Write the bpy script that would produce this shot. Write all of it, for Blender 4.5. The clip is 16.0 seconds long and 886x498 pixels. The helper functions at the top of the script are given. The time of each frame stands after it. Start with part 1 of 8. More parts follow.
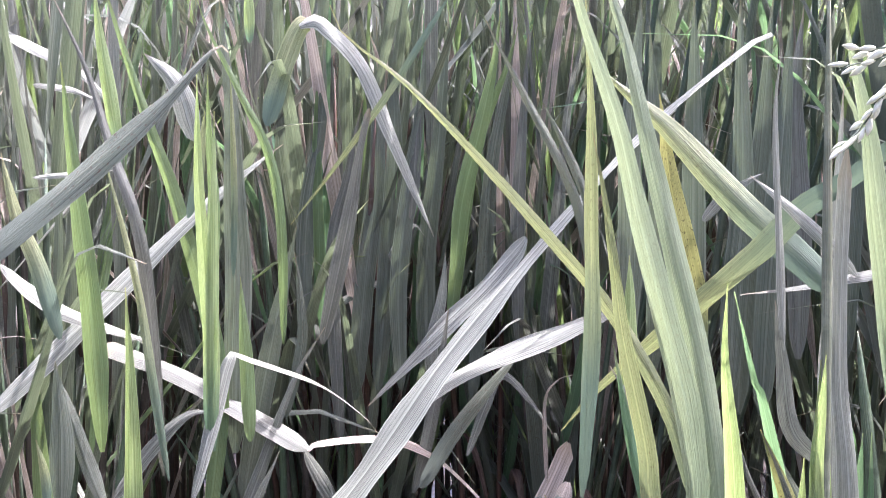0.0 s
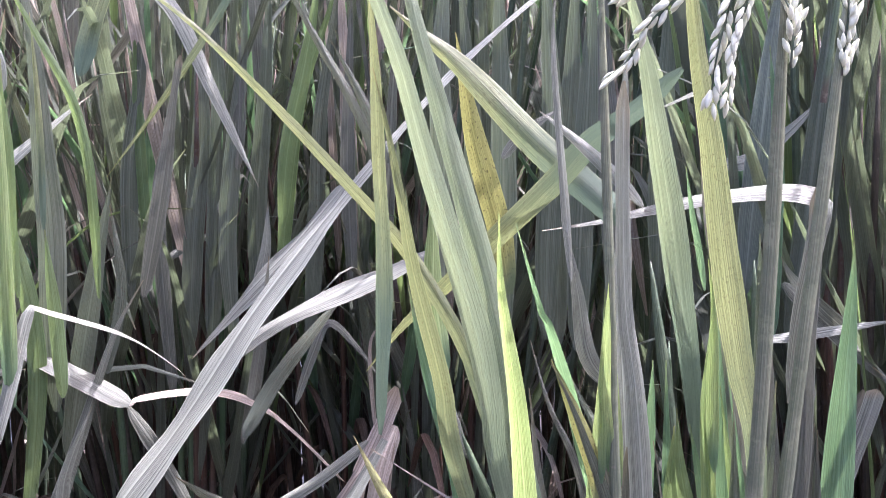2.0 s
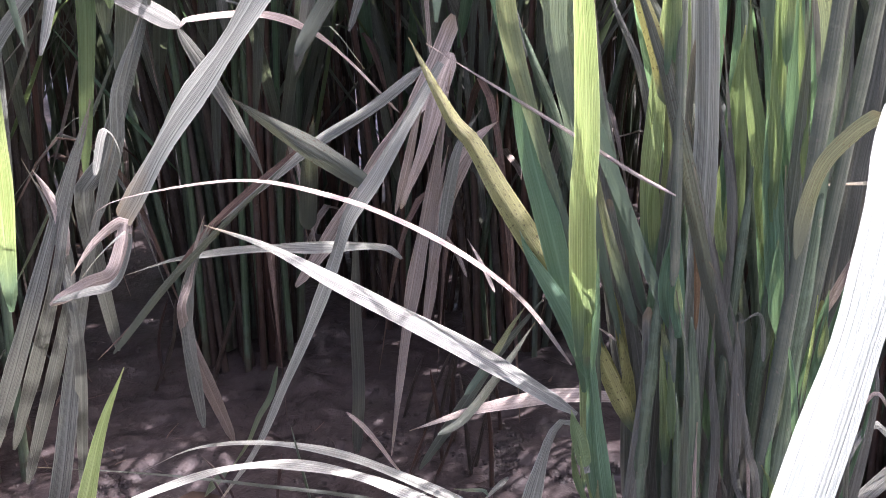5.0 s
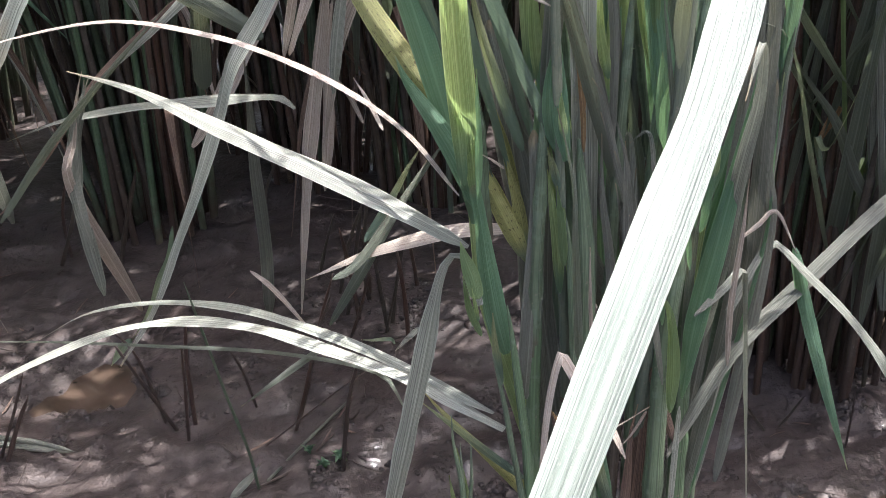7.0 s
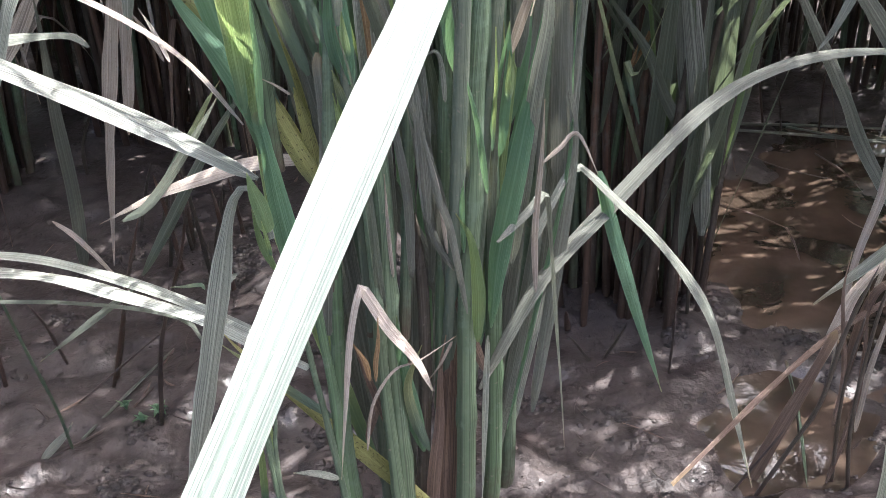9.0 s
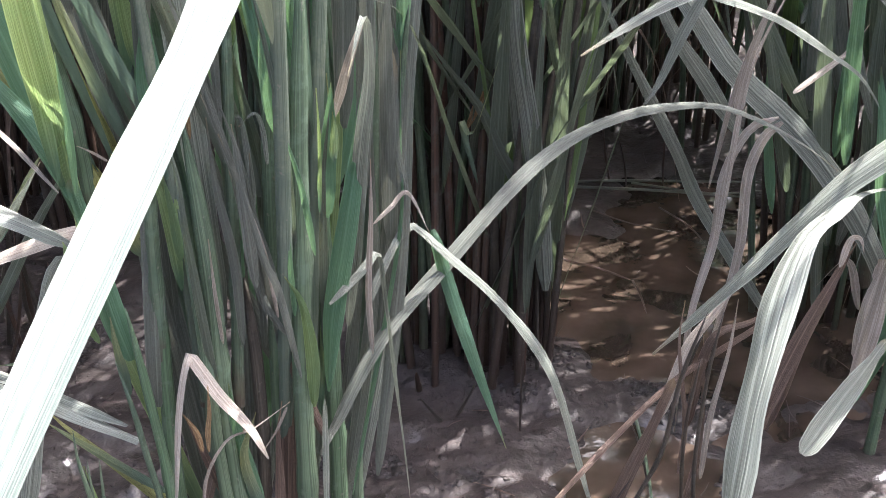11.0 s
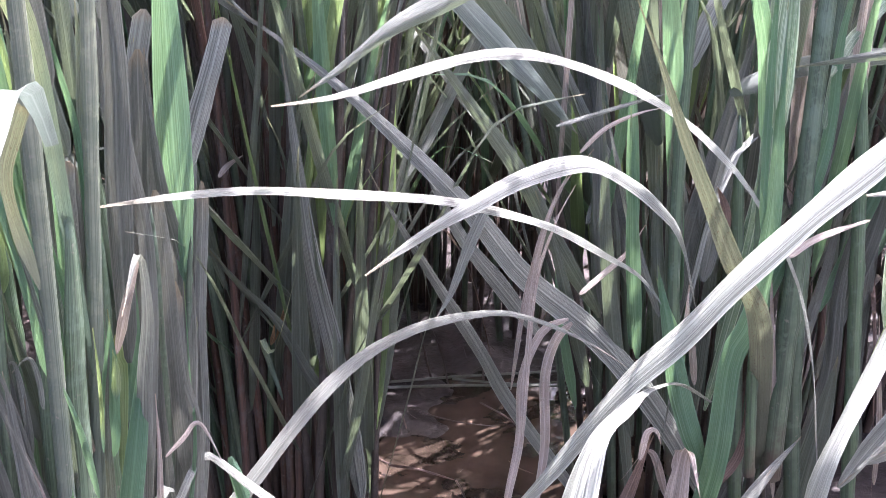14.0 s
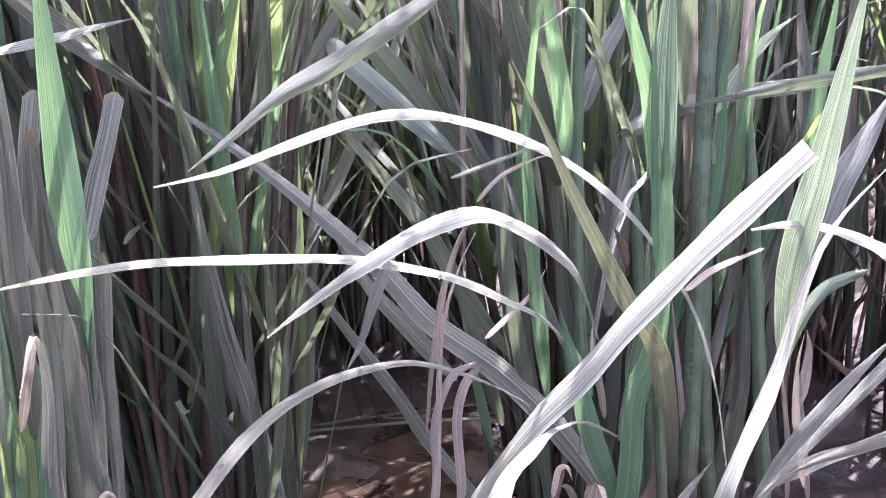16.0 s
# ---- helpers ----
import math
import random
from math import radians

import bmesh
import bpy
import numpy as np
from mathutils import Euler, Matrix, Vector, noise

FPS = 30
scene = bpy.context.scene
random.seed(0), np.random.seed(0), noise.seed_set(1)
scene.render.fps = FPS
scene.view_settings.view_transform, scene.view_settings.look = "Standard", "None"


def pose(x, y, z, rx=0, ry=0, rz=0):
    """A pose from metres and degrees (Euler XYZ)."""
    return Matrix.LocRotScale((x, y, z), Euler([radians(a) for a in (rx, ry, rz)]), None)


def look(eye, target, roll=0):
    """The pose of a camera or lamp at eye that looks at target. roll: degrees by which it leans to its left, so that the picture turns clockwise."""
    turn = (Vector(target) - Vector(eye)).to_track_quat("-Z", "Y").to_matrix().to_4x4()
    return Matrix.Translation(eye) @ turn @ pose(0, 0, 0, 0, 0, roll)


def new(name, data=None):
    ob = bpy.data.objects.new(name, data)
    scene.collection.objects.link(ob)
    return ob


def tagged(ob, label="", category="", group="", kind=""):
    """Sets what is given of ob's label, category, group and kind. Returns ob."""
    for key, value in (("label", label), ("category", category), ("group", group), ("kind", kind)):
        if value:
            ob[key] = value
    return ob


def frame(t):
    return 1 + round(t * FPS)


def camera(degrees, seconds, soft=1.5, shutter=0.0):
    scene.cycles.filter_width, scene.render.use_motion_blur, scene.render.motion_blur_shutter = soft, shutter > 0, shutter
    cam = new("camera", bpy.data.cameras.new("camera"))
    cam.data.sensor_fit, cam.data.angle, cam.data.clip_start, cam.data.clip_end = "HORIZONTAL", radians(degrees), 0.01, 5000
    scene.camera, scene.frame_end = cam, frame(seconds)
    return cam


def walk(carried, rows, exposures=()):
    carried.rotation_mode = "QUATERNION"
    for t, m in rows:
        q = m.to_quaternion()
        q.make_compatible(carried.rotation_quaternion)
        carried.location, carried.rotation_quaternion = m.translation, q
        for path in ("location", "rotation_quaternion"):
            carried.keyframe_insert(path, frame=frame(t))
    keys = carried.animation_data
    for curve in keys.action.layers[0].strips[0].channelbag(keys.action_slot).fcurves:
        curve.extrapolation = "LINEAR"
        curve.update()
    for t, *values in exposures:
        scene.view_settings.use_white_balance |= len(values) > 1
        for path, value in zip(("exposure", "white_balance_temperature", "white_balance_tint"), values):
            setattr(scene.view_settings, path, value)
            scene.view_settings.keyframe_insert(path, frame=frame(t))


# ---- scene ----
cam = camera(40.8, 16.0, soft=0.6)
METRES, EYE, TILT, LEAN, TURN = 0.35, 0.70, -8.0, 0.0, 0.0
ROWS = [
    (0.0, 0.0, 0.0, 0.0, 0.0, 0.0, -0.0),
    (0.5, 0.0094, -0.0155, 0.0115, -1.47, 0.03, 0.84),
    (1.0, 0.0675, -0.0071, -0.0038, -2.9, -0.97, 1.34),
    (1.5, 0.1014, -0.001, -0.0149, -4.4, -1.37, 1.32),
    (2.0, 0.1317, -0.0003, -0.031, -5.56, -2.01, 1.58),
    (2.5, 0.1752, 0.0149, -0.067, -6.51, -4.53, 1.69),
    (3.0, 0.159, 0.0205, -0.1013, -5.75, -7.53, 1.02),
    (3.5, 0.1375, 0.0284, -0.135, -4.15, -9.24, 0.7),
    (4.0, 0.1262, 0.0344, -0.1559, -3.27, -11.63, 0.68),
    (6.5, 0.1697, 0.0672, -0.2842, -4.23, -20.44, 3.03),
    (7.0, 0.2234, 0.0799, -0.3024, -6.29, -21.7, 3.4),
    (7.5, 0.2557, 0.0867, -0.3205, -7.39, -22.76, 3.69),
    (8.0, 0.2867, 0.0914, -0.344, -9.02, -24.03, 3.89),
    (8.5, 0.312, 0.1013, -0.3646, -10.66, -24.27, 3.24),
    (9.0, 0.3438, 0.1033, -0.3754, -12.78, -24.0, 3.2),
    (9.5, 0.3595, 0.1041, -0.3778, -13.89, -23.65, 3.17),
    (10.0, 0.3777, 0.1031, -0.392, -15.73, -22.67, 2.82),
    (12.5, 0.4654, 0.0724, -0.3824, -22.75, -17.67, 3.63),
    (13.0, 0.48, 0.0667, -0.3704, -24.27, -15.48, 3.6),
    (13.5, 0.4986, 0.0603, -0.3568, -25.78, -13.76, 3.94),
    (14.0, 0.5113, 0.0535, -0.3409, -26.83, -12.77, 4.44),
    (14.5, 0.529, 0.0407, -0.3296, -27.73, -12.41, 5.01),
    (15.0, 0.5512, 0.0394, -0.3211, -29.32, -11.54, 5.44),
    (15.5, 0.5677, 0.0162, -0.3054, -29.65, -11.8, 6.5),
    (16.0, 0.5778, -0.0245, -0.2812, -29.86, -12.11, 7.06),
]
# the phone changes its brightness and white balance on the way
EXPOSURES = ((0.0, 2.73, 5780, 28), (0.6, 2.8, 5680, 12), (1.8, 2.55, 5760, 29), (2.6, 2.74, 5740, 34), (4.2, 2.58, 5800, 35), (6.5, 2.38, 6060, 18), (8.5, 2.66, 6000, 14), (10.0, 2.78, 5920, 14), (12.5, 2.85, 5850, 19), (14.0, 3.22, 5740, 29), (16.0, 3.24, 5760, 32))
walk(cam, [(t, pose(0, 0, EYE, TILT, LEAN, TURN) @ pose(METRES * x, METRES * y, METRES * z, 90 + pitch, roll, yaw)) for t, x, y, z, yaw, pitch, roll in ROWS],
     EXPOSURES)

# ---- world, sun, exposure ----
SUN_ELEVATION, SUN_AZIMUTH = 66.0, 70.0   # degrees; azimuth clockwise from +y
world = bpy.data.worlds.new("sky")
scene.world = world
world.use_nodes = True
_nt = world.node_tree
_sky = _nt.nodes.new("ShaderNodeTexSky")
_sky.sky_type = "NISHITA"
_sky.sun_disc = False
_sky.sun_elevation = radians(SUN_ELEVATION)
_sky.sun_rotation = radians(SUN_AZIMUTH)
_sky.air_density, _sky.dust_density = 0.7, 8.0
_nt.links.new(_sky.outputs[0], _nt.nodes["Background"].inputs[0])
_nt.nodes["Background"].inputs[1].default_value = 0.15
sun = new("sun", bpy.data.lights.new("sun", "SUN"))
sun.data.energy, sun.data.angle, sun.data.color = 3.3, radians(0.5), (1.0, 0.95, 0.87)
_az, _el = radians(SUN_AZIMUTH), radians(SUN_ELEVATION)
_from = Vector((math.sin(_az) * math.cos(_el), math.cos(_az) * math.cos(_el), math.sin(_el)))
sun.matrix_world = look(_from * 20, (0, 0, 0))


# ---- materials ----
class Nodes:
    """A small builder for node materials."""

    def __init__(self, name):
        self.mat = bpy.data.materials.new(name)
        self.mat.use_nodes = True
        self.tree = self.mat.node_tree
        self.tree.nodes.clear()
        self.out = self.node("ShaderNodeOutputMaterial")

    def node(self, kind, **values):
        n = self.tree.nodes.new(kind)
        for key, value in values.items():
            if key in n.inputs:
                self.put(n.inputs[key], value)
        return n

    def put(self, socket, value):
        if isinstance(value, bpy.types.NodeSocket):
            self.tree.links.new(value, socket)
        else:
            socket.default_value = value

    def math(self, op, a, b=0.0, c=0.0):
        n = self.tree.nodes.new("ShaderNodeMath")
        n.operation = op
        for socket, value in zip(n.inputs, (a, b, c)):
            self.put(socket, value)
        return n.outputs[0]

    def noise(self, vector, scale, detail=3.0, rough=0.5):
        n = self.node("ShaderNodeTexNoise", Vector=vector, Scale=scale, Detail=detail, Roughness=rough)
        return n.outputs["Fac"]

    def ramp(self, value, lo, hi):
        n = self.node("ShaderNodeMapRange", Value=value)
        n.inputs["From Min"].default_value, n.inputs["From Max"].default_value = lo, hi
        n.clamp = True
        return n.outputs[0]

    def mix(self, fac, a, b, blend="MIX"):
        n = self.tree.nodes.new("ShaderNodeMix")
        n.data_type, n.blend_type = "RGBA", blend
        self.put(n.inputs[0], fac)
        for socket, value in ((n.inputs[6], a), (n.inputs[7], b)):
            self.put(socket, (*value, 1) if isinstance(value, tuple) else value)
        return n.outputs[2]

    def bump(self, height, strength, distance):
        return self.node("ShaderNodeBump", Height=height, Strength=strength, Distance=distance).outputs[0]

    def surface(self, shader):
        self.tree.links.new(shader, self.out.inputs[0])
        return self.mat


def blade(name, young, old, spot, spots, through_light, rough=0.42, glow=(0.45, 0.6, 0.06), sheath=(), reach=0.62, nerves=0.65, vein=0.66):
    """A grass leaf: long veins, pale midrib, spots of rust and patches of yellowing; light shines through it."""
    n = Nodes(name)
    first = n.node("ShaderNodeUVMap")
    first.uv_map = "UVMap"
    uv = first.outputs[0]
    sep = n.node("ShaderNodeSeparateXYZ", Vector=uv)
    u = sep.outputs[0]
    way = n.node("ShaderNodeUVMap")
    way.uv_map = "along"
    v = n.node("ShaderNodeSeparateXYZ", Vector=way.outputs[0]).outputs[1]
    rnd = n.node("ShaderNodeObjectInfo").outputs["Random"]
    shift = n.node("ShaderNodeCombineXYZ", X=n.math("MULTIPLY", rnd, 37.0), Y=n.math("MULTIPLY", rnd, 91.0))
    at = n.node("ShaderNodeVectorMath", **{"0": uv})
    n.tree.links.new(uv, at.inputs[0])
    n.tree.links.new(shift.outputs[0], at.inputs[1])
    place = at.outputs[0]
    long = n.node("ShaderNodeMapping", Vector=place)
    long.inputs["Scale"].default_value = (15.0, 0.35, 1.0)
    veins = n.noise(long.outputs[0], 1.6, 4.0, 0.65)
    fine = n.node("ShaderNodeMapping", Vector=place)
    fine.inputs["Scale"].default_value = (62.0, 0.7, 1.0)
    grain = n.noise(fine.outputs[0], 1.0, 2.0, 0.5)
    wide = n.node("ShaderNodeMapping", Vector=place)
    wide.inputs["Scale"].default_value = (1.4, 9.0, 1.0)
    patch = n.noise(wide.outputs[0], 1.0, 4.0, 0.6)
    dots = n.node("ShaderNodeMapping", Vector=place)
    dots.inputs["Scale"].default_value = (7.0, 110.0, 1.0)
    rust = n.noise(dots.outputs[0], 1.5, 2.0, 0.6)
    age = n.math("ADD", n.ramp(patch, 0.42, 0.72), n.math("MULTIPLY", n.math("SUBTRACT", rnd, 0.45), 0.9))
    age = n.node("ShaderNodeClamp", Value=age).outputs[0]
    col = n.mix(age, young, old)
    col = n.mix(n.math("MULTIPLY", n.ramp(veins, 0.52, 0.56), vein), col, tuple(0.40 * c for c in young))
    col = n.mix(n.math("MULTIPLY", n.ramp(grain, 0.5, 0.64), 0.52), col, tuple(min(1, 1.7 * c) for c in old))
    comb = n.math("FRACT", n.math("ADD", n.math("MULTIPLY", u, 13.0), n.math("MULTIPLY", veins, 0.45)))
    nerve = n.math("MULTIPLY", n.ramp(n.math("ABSOLUTE", n.math("SUBTRACT", comb, 0.5)), 0.16, 0.05), n.ramp(patch, 0.35, 0.6))
    col = n.mix(n.math("MULTIPLY", nerve, nerves), col, tuple(0.45 * c for c in young))
    thin = n.node("ShaderNodeMapping", Vector=place)
    thin.inputs["Scale"].default_value = (40.0, 0.45, 1.0)
    streak = n.ramp(n.noise(thin.outputs[0], 1.3, 3.0, 0.6), 0.57, 0.61)
    col = n.mix(n.math("MULTIPLY", streak, 1.2 * vein), col, tuple(0.26 * c for c in young))
    edge = n.ramp(n.math("ABSOLUTE", n.math("SUBTRACT", u, 0.5)), 0.43, 0.49)
    col = n.mix(n.math("MULTIPLY", edge, 0.55), col, tuple(min(1, 1.5 * c) for c in old))
    rib = n.ramp(n.math("ABSOLUTE", n.math("SUBTRACT", u, 0.5)), 0.055, 0.02)
    col = n.mix(n.math("MULTIPLY", rib, 0.4), col, tuple(min(1, 1.6 * c) for c in old))
    col = n.mix(n.math("MULTIPLY", n.ramp(rust, 0.61, 0.64), spots), col, spot)
    tip = n.math("MULTIPLY", n.ramp(n.math("ADD", v, n.math("MULTIPLY", patch, 0.15)), 1.0, 1.1), 0.8)
    col = n.mix(tip, col, (0.30, 0.22, 0.11))
    shine = n.node("ShaderNodeRGB")
    shine.outputs[0].default_value = (*glow, 1)
    shine = shine.outputs[0]
    if sheath:
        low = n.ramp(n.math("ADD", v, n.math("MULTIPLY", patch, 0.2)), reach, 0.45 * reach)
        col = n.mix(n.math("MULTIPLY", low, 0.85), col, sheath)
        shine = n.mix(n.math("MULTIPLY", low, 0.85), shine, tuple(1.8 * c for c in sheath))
    relief = n.math("ADD", n.math("MULTIPLY", veins, 0.7), n.math("MULTIPLY", grain, 0.3))
    normal = n.bump(relief, 1.0, 0.0013)
    body = n.node("ShaderNodeBsdfPrincipled", Roughness=n.math("ADD", rough, n.math("MULTIPLY", grain, 0.12)))
    n.put(body.inputs["Base Color"], col)
    n.put(body.inputs["Normal"], normal)
    lit = n.node("ShaderNodeBsdfTranslucent", Normal=normal)
    n.put(lit.inputs["Color"], n.mix(0.55, col, shine))
    both = n.tree.nodes.new("ShaderNodeMixShader")
    both.inputs[0].default_value = through_light
    n.tree.links.new(body.outputs[0], both.inputs[1])
    n.tree.links.new(lit.outputs[0], both.inputs[2])
    return n.surface(both.outputs[0])


GREEN = blade("green_leaf", (0.096, 0.117, 0.093), (0.162, 0.179, 0.140), (0.13, 0.09, 0.06), 0.35, 0.28, glow=(0.32, 0.42, 0.19), nerves=0.45, vein=0.55)
FRESH = blade("fresh_leaf", (0.082, 0.172, 0.106), (0.150, 0.252, 0.156), (0.18, 0.15, 0.08), 0.15, 0.40, glow=(0.33, 0.55, 0.20), nerves=0.3, vein=0.4)
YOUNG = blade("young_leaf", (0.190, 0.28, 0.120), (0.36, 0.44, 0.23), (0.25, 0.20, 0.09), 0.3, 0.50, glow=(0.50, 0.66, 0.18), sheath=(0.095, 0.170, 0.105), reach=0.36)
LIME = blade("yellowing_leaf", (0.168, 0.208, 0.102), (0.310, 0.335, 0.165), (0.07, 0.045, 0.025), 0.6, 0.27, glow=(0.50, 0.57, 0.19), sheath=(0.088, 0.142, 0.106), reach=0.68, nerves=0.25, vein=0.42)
DULL = blade("withered_sheath", (0.095, 0.106, 0.083), (0.172, 0.180, 0.145), (0.09, 0.07, 0.055), 0.5, 0.18, 0.5, (0.33, 0.33, 0.25), nerves=0.15, vein=0.42)
GREY = blade("weathered_leaf", (0.152, 0.167, 0.134), (0.262, 0.277, 0.228), (0.15, 0.11, 0.085), 0.4, 0.16, 0.42, (0.40, 0.43, 0.32), nerves=0.75, vein=0.8)
STRAW = blade("dry_leaf", (0.345, 0.290, 0.235), (0.490, 0.430, 0.360), (0.22, 0.15, 0.10), 0.5, 0.18, 0.5, (0.5, 0.42, 0.32), nerves=0.25, vein=0.55)
BROWN = blade("rotten_leaf", (0.115, 0.073, 0.053), (0.215, 0.150, 0.112), (0.06, 0.038, 0.028), 0.6, 0.10, 0.55, (0.3, 0.21, 0.14))
PALE = blade("pale_leaf", (0.234, 0.255, 0.206), (0.364, 0.384, 0.318), (0.24, 0.21, 0.17), 0.3, 0.18, 0.40, (0.46, 0.48, 0.36), nerves=0.8, vein=0.85)
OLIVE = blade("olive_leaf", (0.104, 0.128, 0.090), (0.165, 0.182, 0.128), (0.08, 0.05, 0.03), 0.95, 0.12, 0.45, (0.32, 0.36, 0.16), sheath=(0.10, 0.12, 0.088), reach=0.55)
OCHRE = blade("ochre_leaf", (0.26, 0.155, 0.070), (0.42, 0.29, 0.150), (0.10, 0.05, 0.025), 0.9, 0.15, 0.5, (0.5, 0.33, 0.14))
STRIPED = blade("striped_leaf", (0.130, 0.225, 0.120), (0.42, 0.48, 0.34), (0.25, 0.20, 0.09), 0.2, 0.24, 0.42, (0.42, 0.56, 0.26))
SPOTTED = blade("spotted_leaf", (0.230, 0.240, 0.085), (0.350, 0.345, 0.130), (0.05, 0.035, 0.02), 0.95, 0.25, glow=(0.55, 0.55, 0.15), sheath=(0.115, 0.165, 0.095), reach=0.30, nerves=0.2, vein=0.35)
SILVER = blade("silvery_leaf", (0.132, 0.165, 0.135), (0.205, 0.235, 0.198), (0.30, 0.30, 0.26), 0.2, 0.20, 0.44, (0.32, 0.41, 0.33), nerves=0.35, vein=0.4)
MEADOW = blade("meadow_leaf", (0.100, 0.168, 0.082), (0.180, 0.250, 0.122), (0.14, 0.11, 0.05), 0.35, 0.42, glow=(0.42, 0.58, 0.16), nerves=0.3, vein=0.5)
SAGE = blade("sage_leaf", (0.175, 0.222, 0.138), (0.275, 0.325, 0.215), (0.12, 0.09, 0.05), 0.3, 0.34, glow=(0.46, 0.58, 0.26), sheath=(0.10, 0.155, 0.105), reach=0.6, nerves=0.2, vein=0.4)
LEAF = {"sage": SAGE, "meadow": MEADOW, "spotted": SPOTTED, "olive": OLIVE, "ochre": OCHRE, "striped": STRIPED, "silver": SILVER, "green": GREEN, "fresh": FRESH, "young": YOUNG, "lime": LIME, "dull": DULL, "grey": GREY, "straw": STRAW, "brown": BROWN, "pale": PALE}


def culm(name, low, high, stain, fresh, reach=0.34):
    """A stalk wrapped in ribbed sheaths, stained brown and scuffed with dried mud near its foot."""
    n = Nodes(name)
    uv = n.node("ShaderNodeUVMap").outputs[0]
    sep = n.node("ShaderNodeSeparateXYZ", Vector=uv)
    rnd = n.node("ShaderNodeObjectInfo").outputs["Random"]
    spot = n.node("ShaderNodeTexCoord").outputs["Object"]
    ribs = n.node("ShaderNodeMapping", Vector=uv)
    ribs.inputs["Scale"].default_value = (30.0, 0.8, 1.0)
    rib = n.noise(ribs.outputs[0], 1.0, 3.0, 0.6)
    blot = n.noise(spot, 60.0, 4.0, 0.65)
    mud = n.noise(spot, 260.0, 3.0, 0.6)
    col = n.mix(n.ramp(n.math("ADD", blot, n.math("MULTIPLY", rnd, 0.25)), 0.42, 0.78), low, high)
    col = n.mix(n.ramp(rnd, 0.45, 1.0), col, fresh)
    col = n.mix(n.math("MULTIPLY", n.ramp(rib, 0.47, 0.56), 0.6), col, tuple(0.45 * c for c in low))
    foot = n.ramp(n.math("ADD", sep.outputs[1], n.math("MULTIPLY", blot, 0.25)), reach, 0.47 * reach)
    col = n.mix(n.math("MULTIPLY", foot, 0.85), col, stain)
    col = n.mix(n.math("MULTIPLY", n.ramp(mud, 0.64, 0.72), 0.45), col, (0.24, 0.21, 0.17))
    scuff = n.math("MULTIPLY", n.ramp(n.noise(spot, 42.0, 5.0, 0.75), 0.54, 0.60), n.math("SUBTRACT", 0.6, n.math("MULTIPLY", foot, 0.5)))
    col = n.mix(scuff, col, tuple(min(0.34, 1.35 * c + 0.025) for c in low))
    body = n.node("ShaderNodeBsdfPrincipled", Roughness=0.5)
    n.put(body.inputs["Base Color"], col)
    n.put(body.inputs["Normal"], n.bump(n.math("ADD", rib, n.math("MULTIPLY", mud, 0.3)), 0.9, 0.0008))
    return n.surface(body.outputs[0])


STEM = culm("green_stalk", (0.068, 0.102, 0.062), (0.122, 0.158, 0.098), (0.075, 0.048, 0.034), (0.088, 0.148, 0.074), 0.26)
STALK = culm("brown_stalk", (0.055, 0.047, 0.036), (0.100, 0.080, 0.060), (0.050, 0.030, 0.022), (0.105, 0.052, 0.034))
RIPE = culm("ripening_stalk", (0.185, 0.200, 0.120), (0.300, 0.300, 0.200), (0.072, 0.102, 0.076), (0.170, 0.215, 0.115), 1.1)
TWIG = culm("dark_twig", (0.050, 0.035, 0.029), (0.095, 0.068, 0.055), (0.040, 0.027, 0.022), (0.085, 0.048, 0.036))


def mud_material():
    """Wet brown mud: dark and smooth, with crumbs, paler silt and a film of water in the low places."""
    n = Nodes("wet_mud")
    at = n.node("ShaderNodeTexCoord").outputs["Object"]
    big = n.noise(at, 7.0, 4.0, 0.55)
    mid = n.noise(at, 38.0, 4.0, 0.55)
    fine = n.noise(at, 170.0, 4.0, 0.6)
    wet = n.noise(at, 13.0, 4.0, 0.6)
    crumb = n.noise(at, 105.0, 3.0, 0.6)
    col = n.mix(n.ramp(mid, 0.35, 0.68), (0.023, 0.0185, 0.017), (0.062, 0.050, 0.046))
    col = n.mix(n.math("MULTIPLY", n.ramp(big, 0.42, 0.66), 0.6), col, (0.032, 0.022, 0.019))
    col = n.mix(n.math("MULTIPLY", n.ramp(fine, 0.50, 0.70), 0.35), col, (0.090, 0.071, 0.063))
    col = n.mix(n.math("MULTIPLY", n.ramp(crumb, 0.60, 0.66), 0.75), col, (0.017, 0.012, 0.010))
    body = n.node("ShaderNodeBsdfPrincipled", Roughness=n.math("MULTIPLY_ADD", n.ramp(wet, 0.40, 0.62), 0.22, 0.45))
    body.inputs["Specular IOR Level"].default_value = 0.28
    n.put(body.inputs["Coat Weight"], n.math("MULTIPLY_ADD", n.ramp(wet, 0.60, 0.45), 0.5, 0.08))
    body.inputs["Coat Roughness"].default_value = 0.12
    n.put(body.inputs["Base Color"], col)
    lumps = n.math("ADD", mid, n.math("MULTIPLY", fine, 0.30))
    lumps = n.math("ADD", lumps, n.math("MULTIPLY", n.ramp(crumb, 0.58, 0.70), 0.14))
    n.put(body.inputs["Normal"], n.bump(lumps, 0.9, 0.0058))
    n.put(body.inputs["Coat Normal"], n.bump(n.math("ADD", mid, n.math("MULTIPLY", fine, 0.07)), 0.7, 0.0030))
    return n.surface(body.outputs[0])


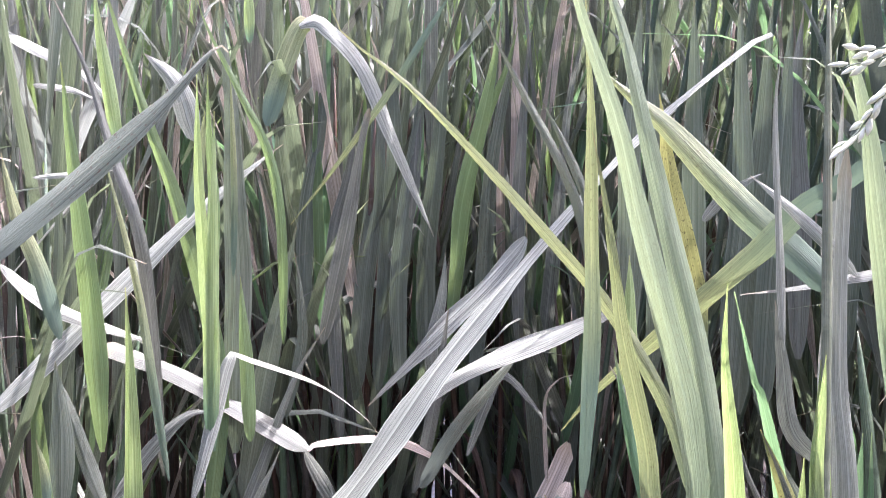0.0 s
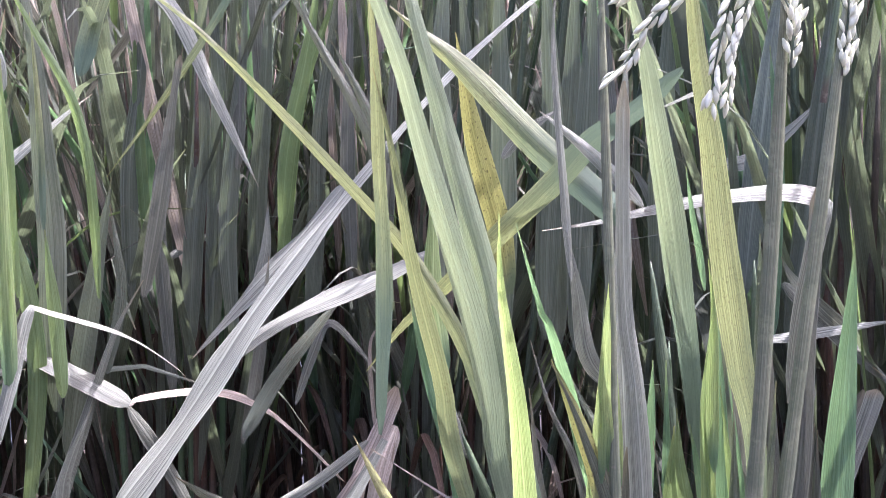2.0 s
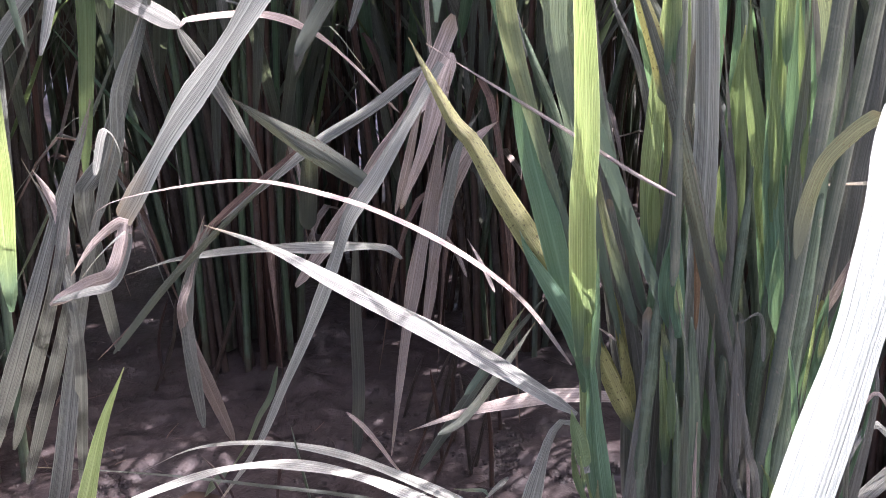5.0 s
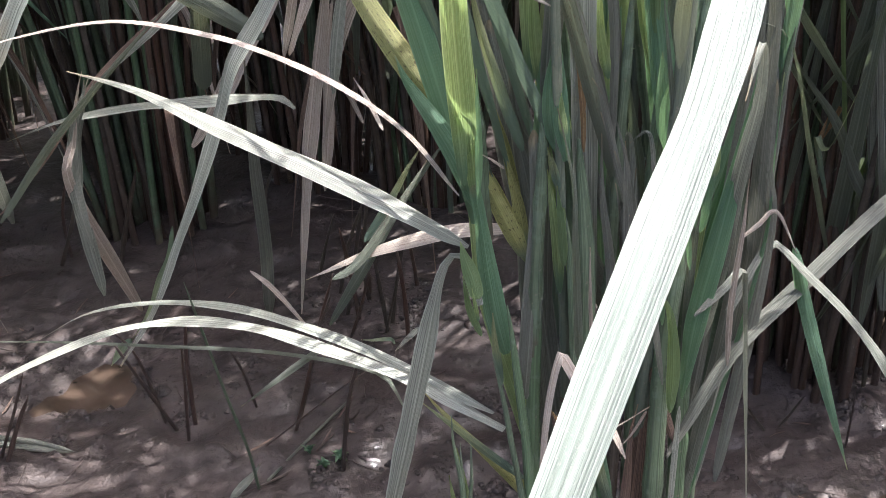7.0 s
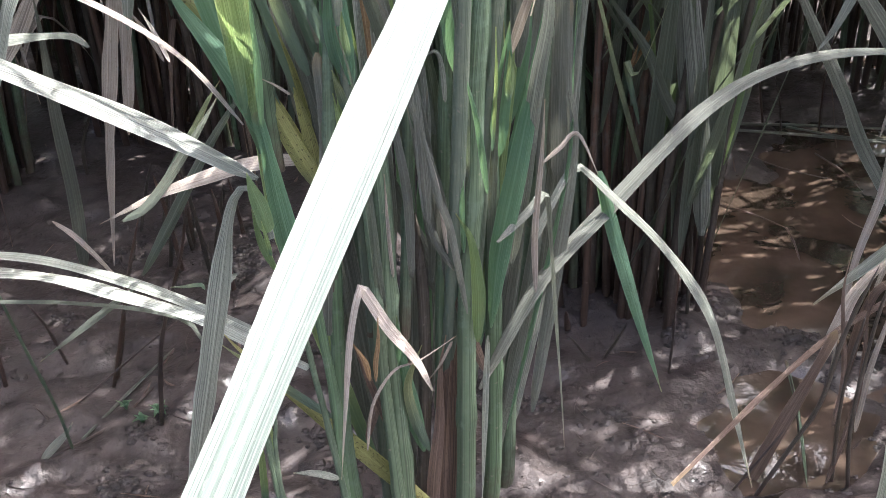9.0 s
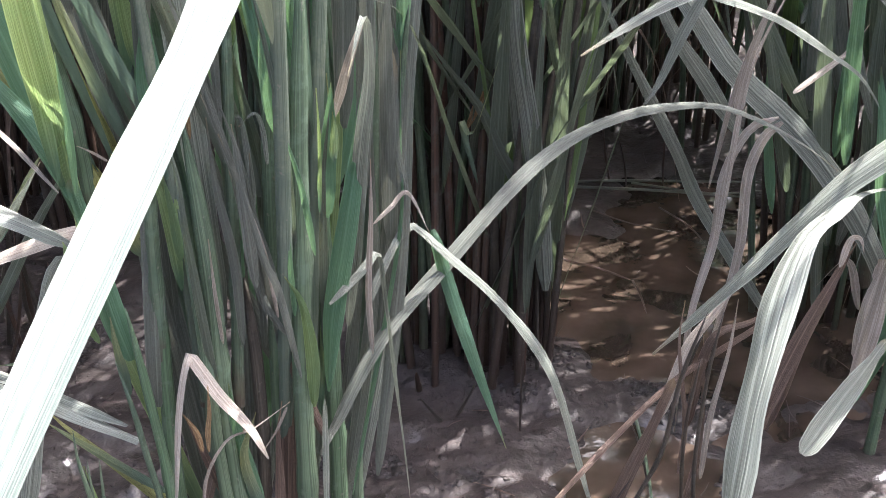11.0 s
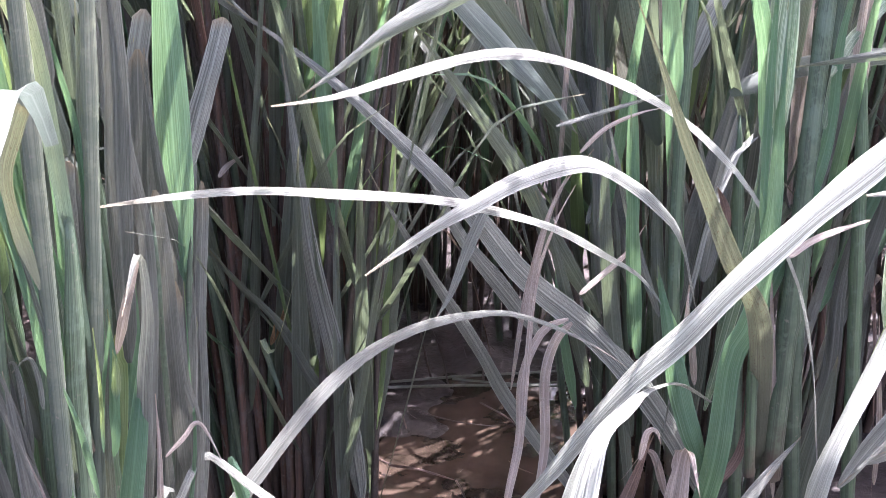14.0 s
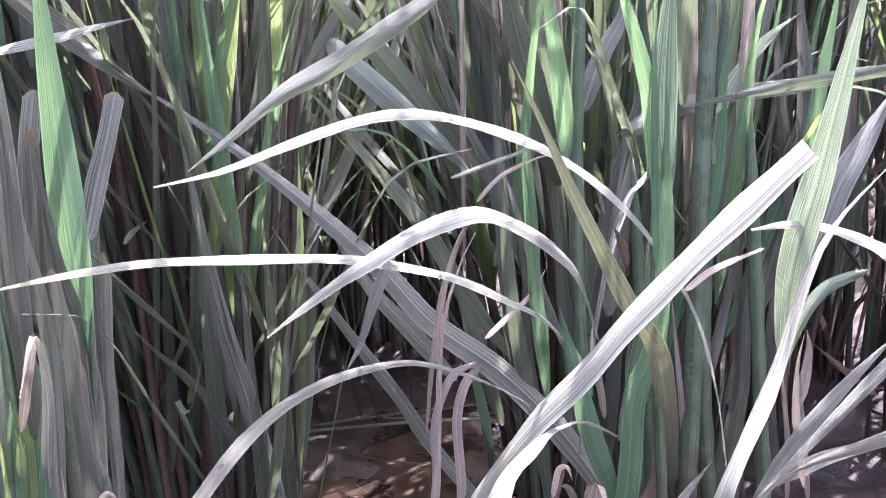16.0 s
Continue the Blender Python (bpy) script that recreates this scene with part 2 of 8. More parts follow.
def water_material():
    n = Nodes("muddy_water")
    at = n.node("ShaderNodeTexCoord").outputs["Object"]
    # brown patches: shallow places, and sunlight on the bottom painted into the colour
    col = n.mix(n.ramp(n.noise(at, 16.0, 4.0), 0.40, 0.66), (0.030, 0.022, 0.016), (0.092, 0.064, 0.047))
    body = n.node("ShaderNodeBsdfPrincipled", Roughness=0.015, IOR=1.33)
    body.inputs["Specular IOR Level"].default_value = 0.9
    n.put(body.inputs["Base Color"], col)
    ripple = n.math("MULTIPLY", n.noise(at, 85.0, 2.0), n.ramp(n.noise(at, 14.0, 3.0), 0.45, 0.62))
    n.put(body.inputs["Normal"], n.bump(n.math("ADD", n.math("MULTIPLY", ripple, 0.10), n.noise(at, 15.0, 0.0)), 1.0, 0.0105))
    return n.surface(body.outputs[0])


def crumb_material():
    n = Nodes("mud_crumbs")
    at = n.node("ShaderNodeTexCoord").outputs["Object"]
    col = n.mix(n.ramp(n.noise(at, 60.0, 3.0), 0.4, 0.65), (0.016, 0.012, 0.010), (0.050, 0.037, 0.032))
    body = n.node("ShaderNodeBsdfPrincipled", Roughness=0.6)
    n.put(body.inputs["Base Color"], col)
    n.put(body.inputs["Normal"], n.bump(n.noise(at, 420.0, 3.0), 1.0, 0.002))
    return n.surface(body.outputs[0])


MUD, WATER, CRUMB = mud_material(), water_material(), crumb_material()


def grain_material():
    n = Nodes("rice_husk")
    at = n.node("ShaderNodeTexCoord").outputs["Object"]
    col = n.mix(n.ramp(n.noise(at, 350.0, 3.0), 0.35, 0.7), (0.70, 0.70, 0.54), (0.50, 0.51, 0.35))
    body = n.node("ShaderNodeBsdfPrincipled", Roughness=0.5)
    n.put(body.inputs["Base Color"], col)
    return n.surface(body.outputs[0])


HUSK = grain_material()


# ---- building blocks ----
def part(name, bm, material, parent, label=""):
    mesh = bpy.data.meshes.new(name)
    bm.to_mesh(mesh)
    bm.free()
    mesh.materials.append(material)
    for p in mesh.polygons:
        p.use_smooth = True
    ob = new(name, mesh)
    if parent:
        ob.parent = parent
        ob.matrix_parent_inverse = Matrix.Translation(parent.location).inverted() if parent.type == "EMPTY" else Matrix()
    if label:
        ob["label"] = label
    return ob


def spline(points, count):
    """count + 1 places along a smooth curve through the points, at even steps."""
    p = [Vector(q) for q in points]
    if len(p) == 2:
        p = [p[0], p[0].lerp(p[1], 0.5), p[1]]
    p = [2 * p[0] - p[1]] + p + [2 * p[-1] - p[-2]]
    dense = []
    for a, b, c, d in zip(p, p[1:], p[2:], p[3:]):
        for k in range(16):
            t = k / 16
            dense.append(0.5 * (2 * b + (c - a) * t + (2 * a - 5 * b + 4 * c - d) * t * t + (3 * b - 3 * c + d - a) * t ** 3))
    dense.append(p[-2])
    far = [0.0]
    for a, b in zip(dense, dense[1:]):
        far.append(far[-1] + (b - a).length)
    out, j = [], 0
    for k in range(count + 1):
        want = far[-1] * k / count
        while j < len(far) - 2 and far[j + 1] < want:
            j += 1
        f = (want - far[j]) / max(1e-9, far[j + 1] - far[j])
        out.append(dense[j].lerp(dense[j + 1], f))
    return out, far[-1]


def leaf_mesh(bm, uv, points, side, width, twist=0.0, fold=0.32, blunt=0.0, foot=0.55, peak=0.22, rng=random, wave=1.0, count=0, profile=(), taper_by=1.7):
    """A leaf blade along the points: V-shaped across, narrow at the foot, tapered to the tip. side: across the blade at its foot."""
    count = count or max(10, min(34, int(len(points) * 7)))
    along = bm.loops.layers.uv.get("along") or bm.loops.layers.uv.new("along")
    uv = bm.loops.layers.uv["UVMap"]
    line, length = spline(points, count)
    side = Vector(side).normalized()
    rows = []
    ph = [rng.uniform(0, 6.28) for _ in range(4)]
    for k, c in enumerate(line):
        s = k / count
        way = (line[min(k + 1, count)] - line[max(k - 1, 0)]).normalized()
        side = (side - way * side.dot(way)).normalized()
        across = Matrix.Rotation(radians(twist) * s, 3, way) @ side
        up = across.cross(way).normalized()
        taper = min(1.0, foot + (1 - foot) * s / peak)
        start = max(0.35, peak)
        end = (1 - max(0.0, (s - start) / (1 - start)) ** taper_by)
        w = width * 0.5 * taper * max(blunt, end) * (1 + 0.03 * math.sin(11 * s + ph[0]))
        if profile:
            f = s * (len(profile) - 1)
            i = min(int(f), len(profile) - 2)
            f -= i
            f = f * f * (3 - 2 * f)
            w = width * 0.5 * (profile[i] * (1 - f) + profile[i + 1] * f) * (1 + 0.04 * math.sin(17 * s + ph[0]) + 0.03 * math.sin(41 * s + ph[3]))
        else:
            w *= min(1.0, 0.35 + 0.65 * s / 0.05) * min(1.0, 0.25 + 0.75 * (1 - s) / 0.03)
        w = max(w, 0.0003)
        row = []
        for u in (-1.0, -0.55, 0.0, 0.55, 1.0):
            lift = fold * w * (abs(u) - 0.1) + wave * 0.06 * w * math.sin(u * 3 + 14 * s + ph[1]) + wave * 0.10 * w * u * math.sin(23 * s * length / 0.3 + ph[2])
            vert = bm.verts.new(c + across * (w * u) + up * lift)
            row.append((vert, 0.5 + 0.5 * u, s))
        rows.append(row)
    for a, b in zip(rows, rows[1:]):
        for i in range(4):
            quad = (a[i], a[i + 1], b[i + 1], b[i])
            face = bm.faces.new([q[0] for q in quad])
            for loop, q in zip(face.loops, quad):
                loop[uv].uv = (q[1], q[2] * length / 0.4)
                loop[along].uv = (q[1], q[2])


def tube_mesh(bm, uv, points, radii, sides=8, flat=0.8, ribs=0.0, nodes=(), count=0):
    """A stalk along the points, slightly flattened, with swollen joints where nodes says (0 to 1)."""
    count = count or max(6, 6 * len(points))
    line, length = spline(points, count)
    side = Vector((1, 0.2, 0.1))
    rows = []
    for k, c in enumerate(line):
        s = k / count
        way = (line[min(k + 1, count)] - line[max(k - 1, 0)]).normalized()
        side = (side - way * side.dot(way)).normalized()
        other = way.cross(side)
        r = radii[0] + (radii[1] - radii[0]) * s
        r *= min(1.0, 0.12 + 0.88 * ((1 - s) / 0.16) ** 0.7) if s < 1 else 0.12
        for q in nodes:
            r *= 1 + 0.25 * math.exp(-((s - q) * length / 0.006) ** 2)
        rows.append([(bm.verts.new(c + side * (r * math.cos(a)) + other * (r * flat * math.sin(a))), i / sides, s)
                     for i, a in enumerate(2 * math.pi * j / sides for j in range(sides))])
    for a, b in zip(rows, rows[1:]):
        for i in range(sides):
            j = (i + 1) % sides
            quad = (a[i], a[j], b[j], b[i])
            face = bm.faces.new([q[0] for q in quad])
            for loop, q, uu in zip(face.loops, quad, (i, i + 1, i + 1, i)):
                loop[uv].uv = (uu / sides, q[2])
    bm.faces.new([q[0] for q in rows[-1]])


def leaf(plant, kind, width, *points, side=None, twist=0.0, fold=0.32, blunt=0.0, foot=0.55, peak=0.22, wave=1.0, profile=(), label=""):
    bm = bmesh.new()
    uv = bm.loops.layers.uv.new("UVMap")
    if side is None:
        d = Vector(points[-1]) - Vector(points[0])
        side = Vector((-d.y, d.x, 0.001))
    leaf_mesh(bm, uv, points, side, width, twist, fold, blunt, foot, peak, random, wave, 0, profile)
    return part("leaf", bm, LEAF[kind], plant, label or LABEL[kind])


def stem(plant, kind, width, *points, top=0.75, nodes=(0.3, 0.62), label=""):
    bm = bmesh.new()
    uv = bm.loops.layers.uv.new("UVMap")
    tube_mesh(bm, uv, points, (width * 0.5, width * 0.5 * top), 10, 0.75, 0.0, nodes)
    return part("stem", bm, {"green": STEM, "ripe": RIPE, "brown": STALK}[kind], plant, label)


LABEL = {"sage": "pale grey-green leaf", "meadow": "mid-green leaf", "spotted": "yellowed leaf with dark rust spots", "olive": "olive-green leaf with rusty specks", "ochre": "ochre-brown dying leaf", "striped": "green leaf with whitish stripes", "silver": "cut silvery blue-green leaf", "green": "", "fresh": "fresh green leaf", "young": "bright yellow-green young leaf", "dull": "withered grey-brown sheath", "lime": "yellowing green leaf with rusty spots", "grey": "weathered grey-green leaf",
         "straw": "dry straw-coloured leaf", "brown": "rotten brown leaf", "pale": "sun-bleached pale leaf"}


def rice_plant(x, y, label="tufted green rice plant rooted in wet mud"):
    ob = new("rice_plant", None)
    ob.location = (x, y, 0.0)
    ob.empty_display_size = 0.05
    return tagged(ob, label, "rice plant", "rice plants in the paddy")


def grow(rng, x, y, tillers, tall, spread, radius, emit, dead=0.35, width=0.011, arched=0.15, brown=0.4, low=0.35):
    """Tillers with their leaves, fanning out of one foot. emit(sort, points, width, kind, ...) makes each piece."""
    for i in range(tillers):
        a = rng.uniform(0, 6.283)
        r = rng.uniform(0.05, 1.0) ** 0.6
        foot = Vector((x + radius * r * math.cos(a), y + radius * r * math.sin(a), -0.01))
        out = Vector((math.cos(a), math.sin(a), 0))
        h = tall * rng.uniform(0.40, 0.66)
        tilt = spread * r * rng.uniform(0.4, 1.2)
        skew = rng.uniform(-0.07, 0.07)
        tip = foot + out * tilt * h + Vector((skew * h, rng.uniform(-0.05, 0.05) * h, h))
        mid = foot.lerp(tip, 0.5) - out * 0.012
        emit("stem", (foot, mid, tip), rng.uniform(0.0055, 0.0088), "brown" if rng.random() < brown else "green")
        for q in range(rng.choice((4, 4, 5))):
            s = rng.uniform(low, 0.95) if q else 1.0
            b = foot.lerp(tip, s)
            az = a + rng.uniform(-1.5, 1.5)
            dire = Vector((math.cos(az), math.sin(az), 0))
            length = rng.uniform(0.30, 0.60)
            pick = rng.random()
            if pick < 0.62:      # upright
                rise, droop = rng.uniform(0.8, 1.0), rng.uniform(0.0, 0.25)
            elif pick < 1 - arched:    # leaning
                rise, droop = rng.uniform(0.55, 0.85), rng.uniform(0.1, 0.35)
            else:                # arched over
                rise, droop = rng.uniform(0.3, 0.6), rng.uniform(0.6, 1.1)
            p1 = b + (dire * (0.34 * (1.1 - rise)) + Vector((0, 0, 0.36 * rise))) * length
            p2 = b + (dire * (0.62 * (1.1 - rise)) + Vector((0, 0, 0.68 * rise - 0.10 * droop))) * length
            p3 = b + (dire * (0.86 * (1.1 - rise) + 0.18 * droop) + Vector((0, 0, 0.96 * rise - 0.75 * droop))) * length
            roll = rng.random()
            kind = "fresh" if roll > 0.93 else "dull" if roll > 0.84 else "meadow" if roll > 0.76 else "green"
            if roll < 0.04:
                kind = "olive"
            elif roll < 0.10:
                kind = "grey"
            elif pick > 1 - arched and roll < 0.6:
                kind = "dull"
            elif roll < 0.16:
                kind = "straw"
            emit("leaf", (b, p1, p2, p3), width * rng.choice((0.4, 0.7, 0.9, 1.1, 1.25)) * rng.uniform(0.85, 1.1), kind, dire, rng.uniform(-45, 45))
        if rng.random() < dead:
            b = foot.lerp(tip, rng.uniform(0.12, 0.55))
            az = rng.uniform(0, 6.283)
            dire = Vector((math.cos(az), math.sin(az), 0))
            l = rng.uniform(0.1, 0.26)
            emit("leaf", (b, b + dire * 0.25 * l + Vector((0, 0, 0.3 * l)), b + dire * 0.5 * l + Vector((0, 0, 0.05 * l)),
                          Vector((b.x + dire.x * 0.7 * l, b.y + dire.y * 0.7 * l, max(0.01, b.z - 0.7 * l)))),
                 0.008, rng.choice(("straw", "brown", "brown", "grey")), dire, rng.uniform(-90, 90))


def stand(name, spots, seed, label):
    """The far plants, too many to tell apart: one object for stalks and one for leaves."""
    rng = random.Random(seed)
    ob = new(name, None)
    meshes = {}
    for x, y in spots:
        def emit(sort, points, w, kind, dire=None, twist=0.0):
            key = sort if sort == "stem" else kind
            if key not in meshes:
                bm = bmesh.new()
                meshes[key] = (bm, bm.loops.layers.uv.new("UVMap"))
            bm, uv = meshes[key]
            if sort == "stem":
                tube_mesh(bm, uv, points, (w * 0.55, w * 0.4), 5, 0.8, 0.0, (), 3)
            else:
                leaf_mesh(bm, uv, points, (-dire.y, dire.x, 0.001), w, twist, rng=rng, count=7, taper_by=1.2)
        grow(rng, x, y, 14, rng.uniform(1.15, 1.3), 0.17, 0.06, emit, 0.3, 0.013)
    tagged(ob, label, "rice", kind="stuff")
    for key, (bm, uv) in meshes.items():
        o = part("stalks" if key == "stem" else "leaves", bm, STEM if key == "stem" else LEAF[key], ob)
        o["kind"] = "stuff"
    return ob


def dead_stalk(kind, width, *points):
    bm = bmesh.new()
    uv = bm.loops.layers.uv.new("UVMap")
    tube_mesh(bm, uv, points, (width * 0.40, width * 0.30), 7, 0.7, 0.0, (0.4,))
    name, label = {"twig": ("twig", "thin dark rotting twig in the mud"), "brown": ("dead_stalk", "broken reddish-brown rice stalk in the mud"),
                   "green": ("sprout", "thin green shoot standing in the mud"), "straw": ("straw", "soaked grey straw lying on the wet mud")}[kind]
    ob = part(name, bm, {"twig": TWIG, "brown": STALK, "green": STEM, "straw": DULL}[kind], None)
    return tagged(ob, label, name.replace("_", " "), "plant litter on the mud")


def grain_mesh():
    """One husk: a pointed, slightly flattened grain 8 mm long with its tip along +z."""
    bm = bmesh.new()
    prof = ((0.0, 0.0005), (0.0012, 0.0011), (0.0030, 0.0017), (0.0048, 0.0016), (0.0066, 0.0010), (0.0082, 0.0002))
    rings = [[bm.verts.new((r * math.cos(a), 0.72 * r * math.sin(a), z)) for a in (2 * math.pi * j / 7 for j in range(7))] for z, r in prof]
    for a, b in zip(rings, rings[1:]):
        for i in range(7):
            bm.faces.new((a[i], a[(i + 1) % 7], b[(i + 1) % 7], b[i]))
    bm.faces.new(rings[0][::-1])
    bm.faces.new(rings[-1])
    mesh = bpy.data.meshes.new("grain")
    bm.to_mesh(mesh)
    bm.free()
    mesh.materials.append(HUSK)
    for p in mesh.polygons:
        p.use_smooth = True
    return mesh


GRAIN = grain_mesh()


def ear(plant):
    """The ear's main stalk, which the strands of grains hang from."""
    bm = bmesh.new()
    uv = bm.loops.layers.uv.new("UVMap")
    tube_mesh(bm, uv, ((0.262, 0.50, 0.66), (0.268, 0.497, 0.74), (0.262, 0.495, 0.775), (0.245, 0.49, 0.785)), (0.0016, 0.0009), 7)
    return part("panicle", bm, STEM, plant, "drooping panicle of pale ripening grains")


_ears = random.Random(77)


def strand(panicle, dense, *points):
    """A thin branch with grains along it, pressed towards its tip."""
    bm = bmesh.new()
    uv = bm.loops.layers.uv.new("UVMap")
    tube_mesh(bm, uv, points, (0.0006, 0.0004), 5)
    part("branch", bm, STEM, panicle)
    line, length = spline(points, 40)
    gap = 0.0024 if dense else 0.0036
    for k in range(int(length / gap)):
        i = min(39, int(40 * k * gap / length))
        way = (line[i + 1] - line[i]).normalized()
        turn = _ears.uniform(0, 6.283)
        side = way.orthogonal().normalized()
        side = Matrix.Rotation(turn, 3, way) @ side
        aim = (way + side * _ears.uniform(0.15, 0.5)).normalized()
        ob = new("grain", GRAIN)
        size = _ears.uniform(0.82, 1.08)
        m = Matrix.Translation(line[i] + side * 0.0012) @ aim.to_track_quat("Z", "Y").to_matrix().to_4x4() @ Matrix.Rotation(turn, 4, "Z") @ Matrix.Scale(size, 4)
        ob.parent = panicle
        ob.matrix_basis = m


# ---- ground ----
def ground_height(x, y):
    h = 0.004 + 0.009 * noise.noise((x * 5, y * 5, 0)) + 0.010 * noise.noise((x * 17, y * 17, 3)) + 0.0055 * noise.noise((x * 45, y * 45, 7))
    rough = max(0.0, noise.noise((x * 9, y * 9, 21)) + 0.15)
    h += 0.016 * rough * max(0.0, noise.noise((x * 70, y * 70, 11)) - 0.02)
    x, y = x + 0.014 * noise.noise((x * 22, y * 22, 31)), y + 0.014 * noise.noise((x * 22, y * 22, 37))
    pool = min(1.0, 1.5 * math.exp(-(((x - 0.70) / 0.15) ** 2 + ((y - 0.84) / 0.17) ** 2)))
    pool = max(pool, 0.9 * math.exp(-(((x - 0.502) / 0.068) ** 2 + ((y - 0.602) / 0.060) ** 2)), 0.36 * math.exp(-(((x + 0.15) / 0.08) ** 2 + ((y - 0.86) / 0.06) ** 2)))
    pool *= 1 - 0.9 * math.exp(-(((x - 0.640) / 0.045) ** 2 + ((y - 1.00) / 0.075) ** 2))
    return h * (1 - 0.75 * pool) - 0.030 * pool


def build_ground():
    xs = [-400, -60, -12, -4, -2, -1.2] + [-0.8 + 0.02 * i for i in range(30)] + [-0.2 + 0.0062 * i for i in range(170)] + [0.86 + 0.02 * i for i in range(30)] + [1.6, 2.4, 4, 12, 60, 400]
    ys = [-400, -60, -12, -4, -1.5, -0.6] + [0.1 + 0.02 * i for i in range(19)] + [0.48 + 0.0062 * i for i in range(115)] + [1.2 + 0.02 * i for i in range(20)] + [1.8, 2.4, 4, 12, 60, 400]
    verts = [(x, y, ground_height(x, y) if -0.85 < x < 1.5 and 0.05 < y < 1.65 else 0.0) for y in ys for x in xs]
    w = len(xs)
    faces = [(j * w + i, j * w + i + 1, (j + 1) * w + i + 1, (j + 1) * w + i) for j in range(len(ys) - 1) for i in range(w - 1)]
    mesh = bpy.data.meshes.new("ground")
    mesh.from_pydata(verts, [], faces)
    mesh.materials.append(MUD)
    for p in mesh.polygons:
        p.use_smooth = True
    tagged(new("ground", mesh), "wet brown paddy mud with small lumps", "mud", kind="structure")


build_ground()


def build_water():
    bm = bmesh.new()
    bmesh.ops.create_grid(bm, x_segments=8, y_segments=8, size=0.8)
    ob = part("water", bm, WATER, None)
    ob.location = (0.35, 0.85, -0.0065)
    tagged(ob, "shallow muddy brown water standing in hollows", "water", kind="structure")


build_water()

# ---- placed leaves ----
M = rice_plant(0.215, 0.575, "large rice clump with yellowing leaves in wet mud")
R = rice_plant(0.43, 0.79, "dense dark green rice clump beside the puddle")
G = rice_plant(0.68, 0.64, "rice clump with arching sun-bleached leaves by the puddle")
L = rice_plant(0.06, 0.90, "rice clump with many grey weathered leaves")
EAR = ear(M)
W = rice_plant(-0.24, 0.76, "rice clump with dry curled leaves at its foot")

#  main clump stems
stem(M, "ripe", 0.0097, (0.231, 0.573, -0.010), (0.243, 0.550, 0.242), (0.248, 0.527, 0.494), (0.246, 0.504, 0.746))
stem(M, "ripe", 0.0094, (0.245, 0.580, -0.010), (0.264, 0.577, 0.241), (0.285, 0.574, 0.492), (0.306, 0.571, 0.743))
stem(M, "ripe", 0.0063, (0.201, 0.573, -0.010), (0.194, 0.561, 0.246), (0.183, 0.549, 0.501), (0.170, 0.537, 0.757))
stem(M, "green", 0.0074, (0.260, 0.570, 0.274), (0.256, 0.570, 0.331), (0.253, 0.570, 0.388), (0.250, 0.570, 0.445))
stem(M, "green", 0.0074, (0.204, 0.570, 0.276), (0.200, 0.570, 0.322), (0.197, 0.570, 0.368), (0.193, 0.570, 0.414))
stem(M, "green", 0.0078, (0.154, 0.572, 0.275), (0.151, 0.579, 0.346), (0.137, 0.585, 0.417), (0.112, 0.591, 0.488))
stem(M, "green", 0.0091, (0.304, 0.620, 0.241), (0.292, 0.620, 0.350), (0.284, 0.620, 0.459), (0.278, 0.620, 0.568))
stem(M, "green", 0.0088, (0.258, 0.597, 0.255), (0.246, 0.605, 0.360), (0.233, 0.612, 0.465), (0.220, 0.620, 0.569))
stem(M, "green", 0.0086, (0.239, 0.628, 0.237), (0.239, 0.632, 0.331), (0.238, 0.636, 0.425), (0.237, 0.640, 0.519))

#  main clump leaves, upper
leaf(M, "lime", 0.0091, (0.191, 0.556, 0.327), (0.129, 0.569, 0.487), (0.113, 0.578, 0.535), (0.086, 0.589, 0.583), (0.055, 0.598, 0.620), (0.019, 0.607, 0.660), (-0.020, 0.614, 0.700), (-0.050, 0.619, 0.723), (-0.058, 0.621, 0.739), side=(-0.86, 0.36, -0.37), foot=.6, peak=.3)
leaf(M, "sage", 0.0133, (0.169, 0.575, 0.307), (0.130, 0.566, 0.467), (0.125, 0.564, 0.504), (0.118, 0.562, 0.545), (0.105, 0.559, 0.591), (0.091, 0.556, 0.641), (0.081, 0.554, 0.680), (0.067, 0.552, 0.719), (0.058, 0.551, 0.747), (0.051, 0.548, 0.784), side=(-0.92, 0.32, -0.21), foot=.22, peak=.5)
leaf(M, "sage", 0.0133, (0.184, 0.576, 0.317), (0.142, 0.571, 0.477), (0.136, 0.570, 0.510), (0.128, 0.569, 0.554), (0.117, 0.567, 0.598), (0.106, 0.565, 0.639), (0.095, 0.563, 0.680), (0.085, 0.561, 0.719), (0.076, 0.559, 0.745), (0.068, 0.556, 0.780), side=(-0.95, -0.18, -0.26), foot=.22, peak=.5)
leaf(M, "lime", 0.0103, (0.159, 0.579, 0.309), (0.109, 0.572, 0.469), (0.100, 0.568, 0.521), (0.087, 0.563, 0.577), (0.081, 0.559, 0.614), (0.075, 0.555, 0.649), (0.069, 0.552, 0.677), side=(-0.87, 0.42, -0.26), foot=.22, peak=.5)
leaf(M, "lime", 0.0095, (0.069, 0.570, 0.495), (0.072, 0.570, 0.576), (0.071, 0.570, 0.631), (0.070, 0.570, 0.685), (0.067, 0.570, 0.738), side=(-0.79, 0.61, 0.03))
leaf(M, "lime", 0.0147, (0.226, 0.588, 0.673), (0.207, 0.593, 0.654), (0.183, 0.600, 0.636), (0.164, 0.605, 0.614), (0.136, 0.613, 0.586), (0.109, 0.622, 0.559), (0.085, 0.630, 0.535), (0.065, 0.637, 0.509), side=(0.72, 0.27, -0.64), foot=.6)
